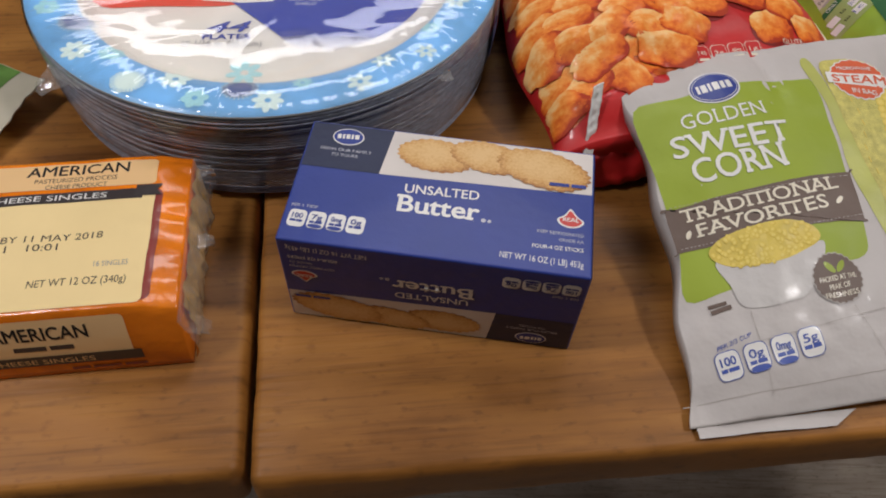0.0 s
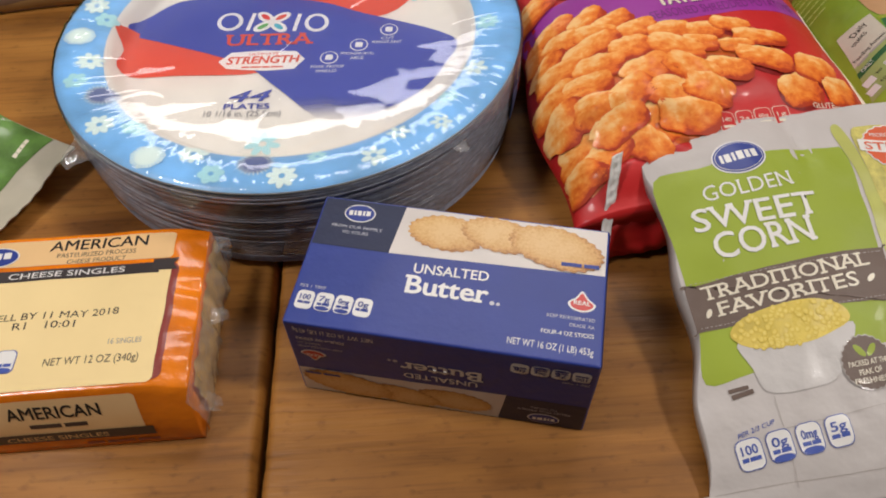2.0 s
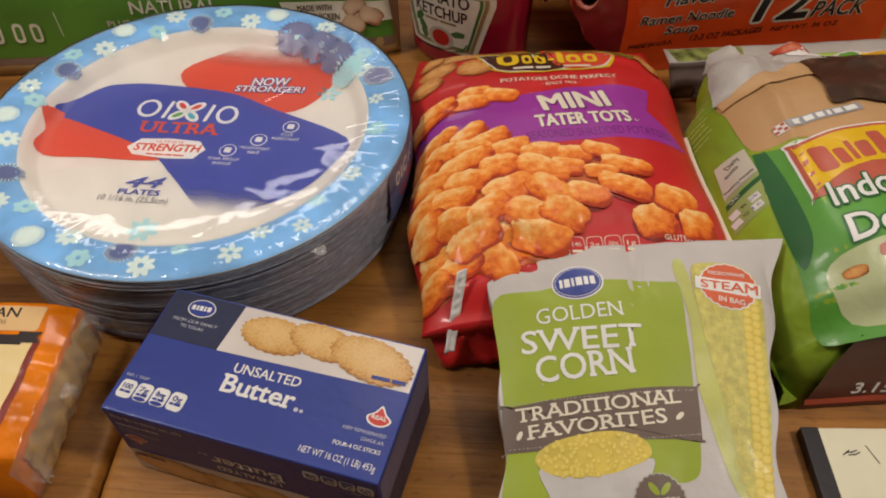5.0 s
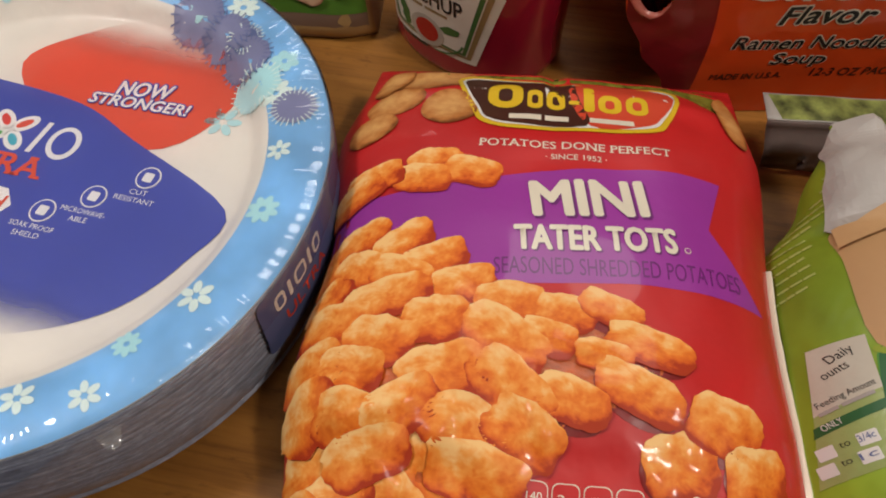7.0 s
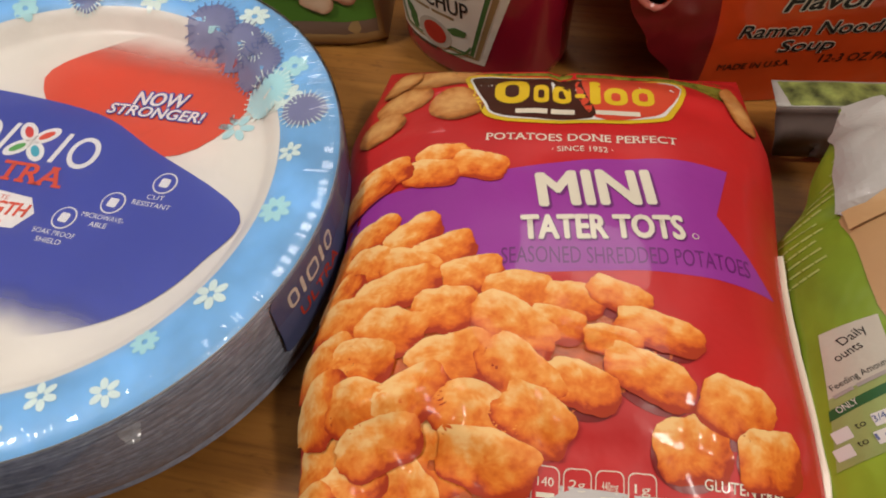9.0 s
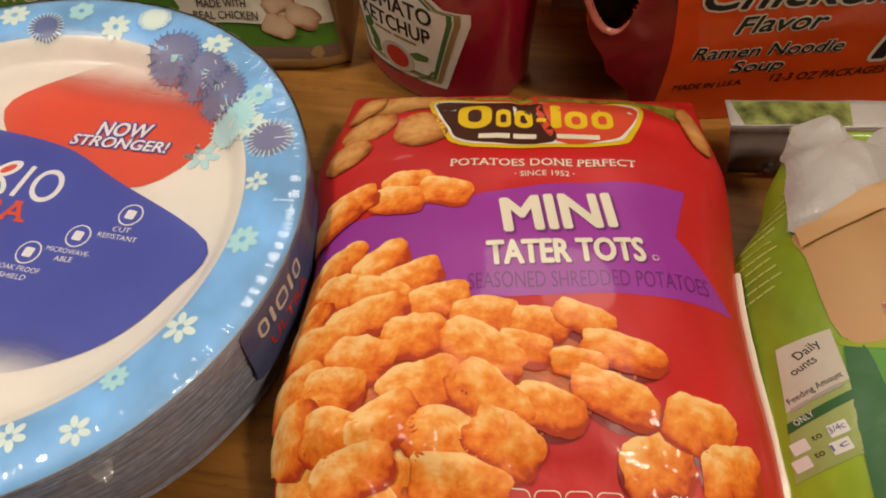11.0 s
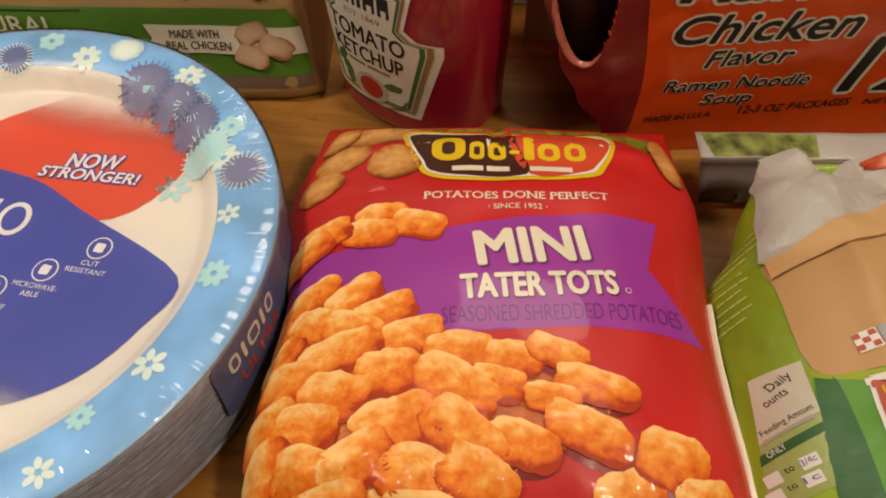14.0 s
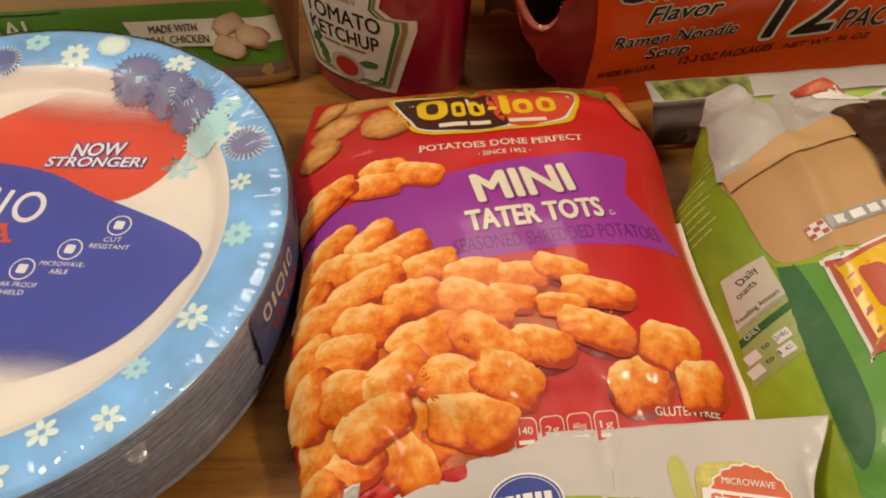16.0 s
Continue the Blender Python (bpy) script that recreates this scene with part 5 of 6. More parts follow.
text("MICROWAVE", (0.1115, 0.1452), (0.128, 0.1425), 0.0022, k_top, 7, WHITE, corn_film, 0.01)
text("IN BAG", (0.1135, 0.1302), (0.1255, 0.1282), 0.003, k_top, 7, WHITE, corn_film, 0.015)
shape("fresh_badge", oval(0.0752, 0.0438, 0.0108, 0.0108, 0, 96, 0.03, 24), k_top, 6, LINEN, corn_film, 0.005)
shape("fresh_badge", oval(0.0752, 0.0438, 0.0103, 0.0103, 0, 96, 0.03, 24), k_top, 7, TAUPE, corn_film, 0.005)
for x, t in ((0.0728, 130), (0.0776, 50)):
    shape("leaf_mark", oval(x, 0.0484, 0.0031, 0.0013, t, 16), k_top, 8, LIME, corn_film)
for i, w in enumerate(("PACKED AT THE", "PEAK OF", "FRESHNESS")):
    k = (0.008, 0.0045, 0.0072)[i]
    text(w, (0.0752 - k, 0.0425 - 0.0034 * i), (0.0752 + k, 0.0431 - 0.0034 * i), 0.0022, k_top, 8, CREAM, corn_film, 0.01)
bars((0.019, 0.0397), (0.0268, 0.0403), 0.0016, k_top, 4, TAUPE, corn_film, 1)
bars((0.0198, 0.0372), (0.0285, 0.0384), 0.0018, k_top, 4, TAUPE, corn_film, 1)
text("PER 2/3 CUP", (0.0185, 0.0225), (0.0335, 0.026), 0.0018, k_top, 4, INKBLUE, corn_film, 0.0, 0.3)
badges(k_top, [((0.0172 + 0.0118 * i, 0.0103 + 0.0013 * i), (0.0274 + 0.0118 * i, 0.0113 + 0.0013 * i), 0.0115, w, i in (1, 2)) for i, w in enumerate(("100", "0g", "0mg", "5g"))], 4, corn_film, INKBLUE, INKBLUE, WHITE)
for p in (((0.0355, 0.036), (0.0372, 0.003)), ((0.079, 0.032), (0.0915, 0.0005)), ((0.0785, 0.152), (0.0778, 0.145)), ((0.036, 0.0235), (0.092, 0.029))):
    bars(*p, 0.0002, k_top, 4, LINEN, corn_film, 1, 0.004, "board_line")
bars((0.0005, 0.0042), (0.128, 0.0065), 0.0003, k_top, 2, LINEN, corn_film, 1, 0.004, "seal_line")
text("NET WT", (0.1, 0.012), (0.118, 0.0135), 0.0045, k_top, 4, LINEN, corn_film)

# ---- bag of dry cat food ----
PAPERGREEN = ink("lime_side_film", (0.24, 0.36, 0.022), rough=0.45, coat=0.12, scale=18, vary=0.32, relief=0.0028, fine=0.5)
LEAFGREEN = ink("leaf_green_film", (0.09, 0.3, 0.035), rough=0.45, coat=0.1, scale=18, vary=0.16, relief=0.0008)
DEEPGREEN = ink("deep_green_film", (0.02, 0.12, 0.03), rough=0.45, coat=0.1, scale=25, vary=0.15)
TAN = ink("tan_film", (0.5, 0.285, 0.125), rough=0.55, coat=0.0, scale=14, vary=0.08, relief=0.001)
SILVER = ink("grey_crumpled_film", (0.46, 0.43, 0.4), rough=0.45, coat=0.06, scale=30, vary=0.1, relief=0.001)
SAGE = ink("sage_panel", (0.34, 0.42, 0.14), rough=0.3, coat=0.3, vary=0.08)
ROSE = ink("rose_ink", (0.5, 0.1, 0.06), vary=0.08, relief=0)
GOLD = ink("golden_yellow_ink", (0.78, 0.47, 0.015), rough=0.3, coat=0.4, vary=0.05)
kibble = thing("cat_food_bag", pose(0.246, 0.253, 0, 0, 0, 11.8), "green and tan bag of dry cat food with folded grey top", "pet food bag")


def f_edge(v):
    return (-0.0155 + 0.013 * max(0, 1 - v / 0.03) + 0.003 * math.sin(v * 40) + curve(v, [(0.12, 0.0), (0.15, -0.003), (0.165, -0.003), (0.19, 0.012), (0.2215, 0.025)]), 0.186 - 0.01 * max(0, (v - 0.2) / 0.06))


def crease(x):
    """Sharp paper folds: 0 in the valley, 1 on the ridge."""
    return abs(x % 1.0 - 0.5) * 2


def ridge(u, v, p, q, wide):
    """A straight sharp fold from p to q: 1 on its line, 0 beyond its width."""
    a, b = Vector(p), Vector(q)
    d = (b - a).normalized()
    w = Vector((u, v)) - a
    return max(0, 1 - abs(w.x * d.y - w.y * d.x) / wide)


def f_top(u, v):
    e0, e1 = f_edge(v)
    k = min(1, abs((u - (e0 + e1) / 2) / ((e1 - e0) / 2)))
    high = curve(v, [(0.014, 0.05), (0.03, 0.063), (0.05, 0.0705), (0.15, 0.0705), (0.185, 0.062), (0.215, 0.049), (0.238, 0.04)])
    rim = curve(v, [(0, 0.012), (0.05, 0.018), (0.17, 0.018), (0.2, 0.036), (0.2215, 0.046)])
    far = max(0, min(1, (v - 0.17) / 0.03))
    z = rim + (high - rim) * (1 - k ** (4 + 16 * far)) ** (0.75 - 0.25 * far)
    fold = 0.5 * ridge(u, v, (0.004, 0.222), (0.03, 0.166), 0.02) + ridge(u, v, (0.02, 0.225), (0.05, 0.176), 0.014) - ridge(u, v, (0.035, 0.225), (0.04, 0.18), 0.012)
    fold += 0.8 * ridge(u, v, (0.06, 0.225), (0.09, 0.185), 0.02) - 0.7 * ridge(u, v, (0.09, 0.225), (0.07, 0.19), 0.016) + 0.25 * ridge(u, v, (0.0, 0.2), (0.17, 0.214), 0.011)
    fold = 0.009 * fold + 0.003 * crease(u * 27 - v * 35) + 0.0008 * noise.noise((u * 60, v * 50, 2))
    w = 0.0013 * noise.noise((u * 22, v * 18, 4)) + 0.0007 * noise.noise((u * 70, v * 60, 8)) + far * (fold - 0.004)
    w += 0.0022 * max(0, 1 - abs(u - 0.022 - 0.06 * (v - 0.1)) / 0.007) * max(0, min(1, (v - 0.05) / 0.03)) * (1 - far)
    return Vector((u, v, z + w * (1 - k ** 8)))


def f_low(u, v):
    e0, e1 = f_edge(v)
    k = min(1, abs((u - (e0 + e1) / 2) / ((e1 - e0) / 2)))
    end = curve(v, [(0.19, 0.0), (0.2215, 1.0)])
    out = 0.017 * max(0, 1 - (v - 0.014) / 0.03)
    return Vector((u, v - out, max(0.0008, f_top(e0, v).z * max(k ** 8 * (out < 0.016), end) - 0.0008)))


kibble_film = bag("bag_skin", f_top, f_low, f_edge, 0.014, 0.2215, PAPERGREEN, kibble, 110, 110, "lime green printed film")
shape("front_green", flowing([(0.004, 0.036), (0.003, 0.07), (0.0035, 0.1), (0.005, 0.1225), (0.02, 0.1185), (0.05, 0.1195), (0.1, 0.125), (0.17, 0.13), (0.176, 0.08), (0.17, 0.012), (0.1, 0.006), (0.02, 0.008), (0.006, 0.016)], 4), f_top, 1, LEAFGREEN, kibble_film, 0.004, "leaf green printed front")
shape("green_rim", flowing([(0.005, 0.1225), (0.02, 0.1185), (0.05, 0.1195), (0.1, 0.125), (0.17, 0.13), (0.17, 0.1275), (0.1, 0.122), (0.05, 0.1165), (0.02, 0.1155), (0.005, 0.1195)], 4), f_top, 2, LIME, kibble_film, 0.004)
shape("dark_stripe", flowing([(0.0042, 0.119), (0.0095, 0.117), (0.0125, 0.09), (0.0125, 0.06), (0.007, 0.044), (0.004, 0.05), (0.003, 0.08)], 4), f_top, 2, DEEPGREEN, kibble_film, 0.004)
shape("tan_panel", flowing([(0.0045, 0.123), (0.02, 0.119), (0.05, 0.12), (0.1, 0.1255), (0.17, 0.13), (0.172, 0.2), (0.12, 0.198), (0.075, 0.193), (0.043, 0.186), (0.02, 0.177), (0.0015, 0.1688), (0.001, 0.155)], 4), f_top, 2.5, TAN, kibble_film, 0.002, "tan printed panel")
shape("brown_photo", flowing([(0.0505, 0.1415), (0.0545, 0.165), (0.056, 0.1845), (0.061, 0.199), (0.1, 0.201), (0.172, 0.2005), (0.172, 0.135), (0.12, 0.1335), (0.08, 0.1385), (0.066, 0.1425)], 4), f_top, 17, food("brown_photo_tone", [(0, (0.05, 0.025, 0.015)), (0.5, (0.2, 0.11, 0.065)), (1, (0.4, 0.28, 0.19))], 70, 0.42), kibble_film, 0.003, "brown printed photo panel")
shape("tan_fold", [(0.0017, 0.1682), (0.02, 0.1765), (0.043, 0.1855), (0.075, 0.1925), (0.12, 0.1975), (0.171, 0.1995), (0.171, 0.186), (0.12, 0.1835), (0.075, 0.1785), (0.043, 0.172), (0.02, 0.1655), (0.0013, 0.159)], f_top, 14, ink("pale_tan_film", (0.54, 0.32, 0.145), rough=0.55, coat=0.0, vary=0.08), kibble_film, 0.004, "folded pale tan band")
paper_fold = shape("grey_fold", flowing([(0.0015, 0.1668), (0.02, 0.1755), (0.043, 0.1845), (0.075, 0.1915), (0.12, 0.1965), (0.172, 0.198), (0.173, 0.2205), (0.1, 0.2208), (0.05, 0.2208), (0.0135, 0.2207), (0.012, 0.2195), (0.006, 0.204), (0.0025, 0.186)], 4), f_top, 12, SILVER, kibble_film, 0.0018, "crumpled grey folded top")
for f in paper_fold.data.polygons:
    f.use_smooth = False
for x, y, a, b, t, m in ((0.062, 0.2155, 0.013, 0.004, 4, ROSE), (0.1, 0.213, 0.007, 0.004, 10, LEAFGREEN), (0.115, 0.211, 0.008, 0.005, -15, GOLD)):
    morsel("dish_print", x, y, a, b, t, f_top, 16, food("dish_tone", [(0, (0.25, 0.02, 0.01)), (0.5, (0.5, 0.08, 0.04)), (1, (0.6, 0.2, 0.1))]) if m is ROSE else m, kibble_film, rnd, 0.2)
shape("plate_print", oval(0.09, 0.2115, 0.034, 0.0075, 3, 30), f_top, 15, WHITE, kibble_film, 0.002)
# yellow maker's panel, drawn without letters
shape("emblem_rim", flowing([(0.0168, 0.1145), (0.018, 0.1135), (0.04, 0.121), (0.075, 0.1245), (0.12, 0.122), (0.121, 0.121), (0.118, 0.092), (0.117, 0.091), (0.08, 0.0955), (0.045, 0.0905), (0.019, 0.077), (0.0175, 0.0775)], 4), f_top, 3, WHITE, kibble_film, 0.004)
shape("emblem_rim", flowing([(0.018, 0.1133), (0.019, 0.1125), (0.04, 0.12), (0.075, 0.1235), (0.119, 0.121), (0.12, 0.12), (0.117, 0.0932), (0.116, 0.0925), (0.08, 0.0967), (0.045, 0.0917), (0.0198, 0.0788), (0.0185, 0.0793)], 4), f_top, 4, ROSE, kibble_film, 0.004)
shape("emblem", flowing([(0.02, 0.1115), (0.021, 0.111), (0.04, 0.1182), (0.075, 0.1217), (0.117, 0.119), (0.118, 0.1185), (0.1155, 0.095), (0.1145, 0.0945), (0.08, 0.0987), (0.045, 0.0937), (0.0215, 0.0815), (0.0205, 0.082)], 4), f_top, 5, GOLD, kibble_film, 0.004, "golden yellow printed panel")
for x, y, w, h in ((0.0255, 0.0925, 0.0105, 0.0175), (0.0375, 0.0955, 0.006, 0.0115), (0.045, 0.0975, 0.0028, 0.014), (0.0495, 0.0985, 0.0072, 0.0115), (0.0585, 0.0998, 0.0075, 0.017)):
    shape("emblem_mark", rounded(x, y, x + w, y + h, min(w, h) * 0.25, 4, 8), f_top, 6, ROSE, kibble_film, 0.004)
shape("name_strip", [(0.0235, 0.1268), (0.0655, 0.1345), (0.0645, 0.1402), (0.0225, 0.1325)], f_top, 6, GREY, kibble_film, 0.004)
bars((0.026, 0.1285), (0.0625, 0.1353), 0.0036, f_top, 7, WHITE, kibble_film, 6, 0.005, "name_bar", 0.3)
shape("check_ground", rounded(0.0165, 0.125, 0.0228, 0.1318, 0.0004, 2, 10), f_top, 6, WHITE, kibble_film, 0.004)
for i in range(3):
    for j in range(3):
        if (i + j) % 2 == 0:
            shape("check", rounded(0.0168 + 0.002 * i - 0.0003 * j, 0.1253 + 0.002 * j + 0.0003 * i, 0.0187 + 0.002 * i - 0.0003 * j, 0.1272 + 0.002 * j + 0.0003 * i, 0.0002, 1, 10), f_top, 7, ROSE, kibble_film, 0.01)
for lev, m, b in ((4, DEEPGREEN, 0.07), (6, WHITE, 0.015)):
    text("Indoor", (0.0252, 0.0695), (0.0765, 0.078), 0.0155, f_top, lev, m, kibble_film, b, 0.2, 0.005)
    text("Delights", (0.0255, 0.0475), (0.094, 0.057), 0.0155, f_top, lev, m, kibble_film, b, 0.2, 0.005)
shape("cream_sweep", flowing([(0.0125, 0.038), (0.03, 0.046), (0.06, 0.05), (0.11, 0.05), (0.165, 0.045), (0.165, 0.02), (0.1, 0.012), (0.05, 0.012), (0.02, 0.016)], 4), f_top, 2, ink("pale_green_sweep", (0.5, 0.54, 0.3), rough=0.3, coat=0.4, vary=0.08), kibble_film, 0.004, "pale green printed sweep")
morsel("kibble_print", 0.0235, 0.0345, 0.0055, 0.0028, 5, f_top, 4, SPUD, kibble_film, rnd, 0.1)
morsel("kibble_print", 0.041, 0.042, 0.006, 0.003, 5, f_top, 4, ROSE, kibble_film, rnd, 0.1)
# feeding table on the side gusset
FAINT = ink("faint_text_ink", (0.4, 0.5, 0.14), vary=0.08, relief=0)
shape("side_panel", [(-0.0105, 0.1262), (0.0022, 0.1268), (0.0036, 0.109), (-0.0108, 0.104)], f_top, 2, ink("pale_panel", (0.6, 0.56, 0.46), vary=0.05), kibble_film, 0.003)
shape("side_panel", [(-0.0108, 0.104), (0.0036, 0.109), (0.0032, 0.086), (-0.0108, 0.082)], f_top, 2, SAGE, kibble_film, 0.003)
shape("side_stripe", [(-0.011, 0.1005), (0.0036, 0.1055), (0.0037, 0.1025), (-0.011, 0.0972)], f_top, 3, DEEPGREEN, kibble_film, 0.003)
text("Daily", (-0.0062, 0.1195), (-0.0006, 0.1222), 0.0032, f_top, 3, BLACK, kibble_film, 0.0, 0, 0.003)
text("ounts", (-0.0078, 0.1148), (-0.0022, 0.1172), 0.003, f_top, 3, BLACK, kibble_film, 0.0, 0, 0.003)
text("Feeding Amount", (-0.0098, 0.1062), (0.0025, 0.1102), 0.0022, f_top, 3, BLACK, kibble_film, 0.0, 0, 0.003)
bars((-0.0095, 0.1035), (0.002, 0.1073), 0.0012, f_top, 4, LINEN, kibble_film, 2, 0.003)
text("ONLY", (-0.0092, 0.0988), (-0.0052, 0.1002), 0.0022, f_top, 4, WHITE, kibble_film, 0.0, 0, 0.003)
for y, w in ((0.0915, "3/4c"), (0.0862, "1c")):
    shape("measure_box", rounded(-0.0032, y + 0.0012, 0.0012, y + 0.0052, 0.0003, 2, 14), f_top, 3, WHITE, kibble_film, 0.003)
    text(w, (-0.0028, y + 0.002), (0.0007, y + 0.0031), 0.0022, f_top, 4, DUSK, kibble_film, 0, 0, 0.003)
    text("to", (-0.0064, y + 0.0013), (-0.0044, y + 0.0019), 0.0022, f_top, 3, BLACK, kibble_film, 0, 0, 0.003)
    shape("measure_box", rounded(-0.0108, y - 0.0012, -0.0074, y + 0.0028, 0.0003, 2, 14), f_top, 3, WHITE, kibble_film, 0.003)
for i in range(13):
    v = 0.196 - 0.0042 * i
    k = f_edge(v)[0] + 0.003
    bars((k, v), (k + 0.009 + (i % 3) * 0.001, v + 0.003), 0.0009, f_top, 2, FAINT, kibble_film, 4, 0.003)


def f_near(u, z):
    return Vector((u, -0.0035 + 0.017 * z / 0.05 + 0.0012 * noise.noise((u * 60, z * 60, 1)), z))


shape("end_photo", [(0.002, 0.0012), (0.184, 0.0012), (0.184, 0.043), (0.022, 0.043)], f_near, 3, food("end_photo_tone", [(0, (0.1, 0.03, 0.02)), (0.5, (0.2, 0.075, 0.05)), (1, (0.3, 0.2, 0.15))], 40), kibble_film, 0.005, "brown and rose printed bag end")
text("3.15 LB", (0.026, 0.009), (0.062, 0.009), 0.006, f_near, 5, WHITE, kibble_film, 0.02, 0.2, 0.005)
bars((0.004, 0.0035), (0.184, 0.0035), 0.0035, f_near, 5, ROSE, kibble_film, 1, 0.005)


def g_top(u, v):
    return Vector((u, v, 0.031 + 0.0012 * noise.noise((u * 40, v * 40, 7))))


def flap():
    """Loose folded top of the bag: a flat strip behind the crumple, folded down in front."""
    bm = bmesh.new()
    rows = []
    for i in range(50):
        u = -0.0055 + 0.176 * i / 49
        row = [bm.verts.new(g_top(u, 0.2525 - 0.0155 * j / 6)) for j in range(7)]
        for j in range(1, 9):
            row.append(bm.verts.new((u + 0.0007 * j * (i < 6), 0.2368 - 0.0004 * j + 0.0014 * math.sin(j * 1.1 + u * 30), 0.031 - 0.0034 * j)))
        rows.append(row)
    for a, b in zip(rows, rows[1:]):
        for j in range(6):
            bm.faces.new((a[j], b[j], b[j + 1], a[j + 1]))
    side = bmesh.new()
    for a, b in zip(rows, rows[1:]):
        for j in range(6, 14):
            side.faces.new([side.verts.new(v.co) for v in (a[j], b[j], b[j + 1], a[j + 1])])
    bmesh.ops.remove_doubles(side, verts=side.verts[:], dist=1e-6)
    bmesh.ops.delete(bm, geom=[v for v in bm.verts if not v.link_faces], context="VERTS")
    # Dark tone here paints in the shade of the flap's underside.
    front_ob = link("flap_side", side, ink("shaded_flap_film", (0.19, 0.14, 0.125), rough=0.4, scale=30, vary=0.4), kibble, "folded side of the bag top, underside shade in its colour")
    front_ob.modifiers.new("thickness", "SOLIDIFY").thickness = 0.0006
    ob = link("top_flap", bm, SILVER, kibble, "loose pale folded top of the bag")
    ob.modifiers.new("thickness", "SOLIDIFY").thickness = 0.0006
    shape("garden_print", [(-0.0035, 0.2515), (0.02, 0.2518), (0.048, 0.2515), (0.0465, 0.238), (0.03, 0.2375), (0.0005, 0.2375)], g_top, 6, ink("garden_print", (0.2, 0.23, 0.06), rough=0.4, scale=120, vary=0.9), kibble, 0.003, "small printed garden scene")


flap()

# ---- large bag of dry cat food behind the plates ----
chow = thing("large_cat_food_bag", pose(0.005, 0.511, 0, 0, 0, 12.5), "large tan and green bag of dry cat food lying down", "pet food bag")
BAND = ink("band_green_film", (0.1, 0.24, 0.03), rough=0.35, coat=0.3, scale=12, vary=0.2, relief=0.001)
MAUVE = ink("mauve_brown_film", (0.22, 0.14, 0.1), rough=0.4, coat=0.2, scale=14, vary=0.12)
KRAFT = ink("kraft_tan_film", (0.4, 0.25, 0.1), rough=0.4, coat=0.25, scale=10, vary=0.1, relief=0.001)
SECTION = [(0.0, 0.004), (0.006, 0.001), (0.016, 0.004), (0.035, 0.008), (0.052, 0.011), (0.075, 0.02), (0.098, 0.042), (0.112, 0.09), (0.114, 0.15)]


def w_y(z):
    for (a, p), (b, q) in zip(SECTION, SECTION[1:]):
        if z <= b:
            return p + (q - p) * (z - a) / (b - a)
    return SECTION[-1][1]


def w_face(u, z):
    k = max(0, 1 + u / 0.02)
    return Vector((u, w_y(z) + 0.006 * k * k + 0.0022 * noise.noise((u * 14, z * 30, 6)) + 0.001 * noise.noise((u * 50, z * 50, 2)), z))


def chow_body():
    bm = bmesh.new()
    rows = []
    n = 90
    for i in range(n + 1):
        u = -0.42 + 0.42 * i / n
        row = []
        for j in range(30):
            z = 0.0006 + 0.1134 * j / 29
            end = -0.16 * z if i == n else 0
            p = w_face(u, z)
            row.append(bm.verts.new((p.x + end * (1 if i == n else 0), p.y, p.z)))
        for y, z in ((0.22, 0.115), (0.3, 0.1), (0.335, 0.06), (0.335, 0.001)):
            row.append(bm.verts.new((u, y, z)))
        rows.append(row)
    for a, b in zip(rows, rows[1:]):
        for j in range(len(a)):
            k = (j + 1) % len(a)
            bm.faces.new((a[j], b[j], b[k], a[k]))
    bm.faces.new(rows[0])
    bm.faces.new(rows[-1][::-1])
    bmesh.ops.recalc_face_normals(bm, faces=bm.faces[:])
    return link("bag_skin", bm, KRAFT, chow, "tan printed film")


chow_film = chow_body()
shape("bottom_band", [(-0.418, 0.001), (-0.003, 0.001), (-0.004, 0.0165), (-0.2, 0.0155), (-0.418, 0.013)], w_face, 2, MAUVE, chow_film, 0.01, "mauve brown lower band")
shape("green_band", [(-0.418, 0.013), (-0.2, 0.0155), (-0.004, 0.0165), (-0.0075, 0.043), (-0.0125, 0.052), (-0.2, 0.0555), (-0.418, 0.058)], w_face, 3, BAND, chow_film, 0.01, "green printed band")
shape("chicken_flag", [(-0.0835, 0.0455), (-0.081, 0.038), (-0.084, 0.0305), (-0.0055, 0.0275), (-0.0075, 0.042)], w_face, 10, CREAM, chow_film, 0.006)
text("MADE WITH", (-0.0715, 0.0385), (-0.0475, 0.0375), 0.0044, w_face, 14, DBROWN, chow_film, 0.008)
text("REAL CHICKEN", (-0.0745, 0.0322), (-0.0425, 0.031), 0.0044, w_face, 14, DBROWN, chow_film, 0.008)
rnd = random.Random(3)
for i, (x, y, t) in enumerate(((-0.0315, 0.0395, 20), (-0.033, 0.0275, -15), (-0.0205, 0.0325, -25))):
    morsel("chicken_print", x, y, 0.0085, 0.0058, t, w_face, 13 + i, food("chicken_tone", [(0, (0.3, 0.12, 0.06)), (0.4, (0.58, 0.36, 0.22)), (1, (0.68, 0.48, 0.32))], 120), chow_film, rnd, 0.22, 3.0)
text("NATURAL", (-0.187, 0.0415), (-0.126, 0.0412), 0.0092, w_face, 9, CREAM, chow_film, 0.012)
text("PLUS VITAMINS & MINERALS", (-0.205, 0.0335), (-0.11, 0.0335), 0.0042, w_face, 9, CREAM, chow_film, 0.004)
for x in (-0.3105, -0.2985, -0.286, -0.271, -0.2585):
    shape("name_mark", rounded(x, 0.0255, x + 0.0075, 0.039, 0.003, 4), w_face, 9, CREAM, chow_film, 0.01)
    shape("name_mark", rounded(x + 0.002, 0.0278, x + 0.0055, 0.0368, 0.0015, 4), w_face, 11, BAND, chow_film, 0.01)
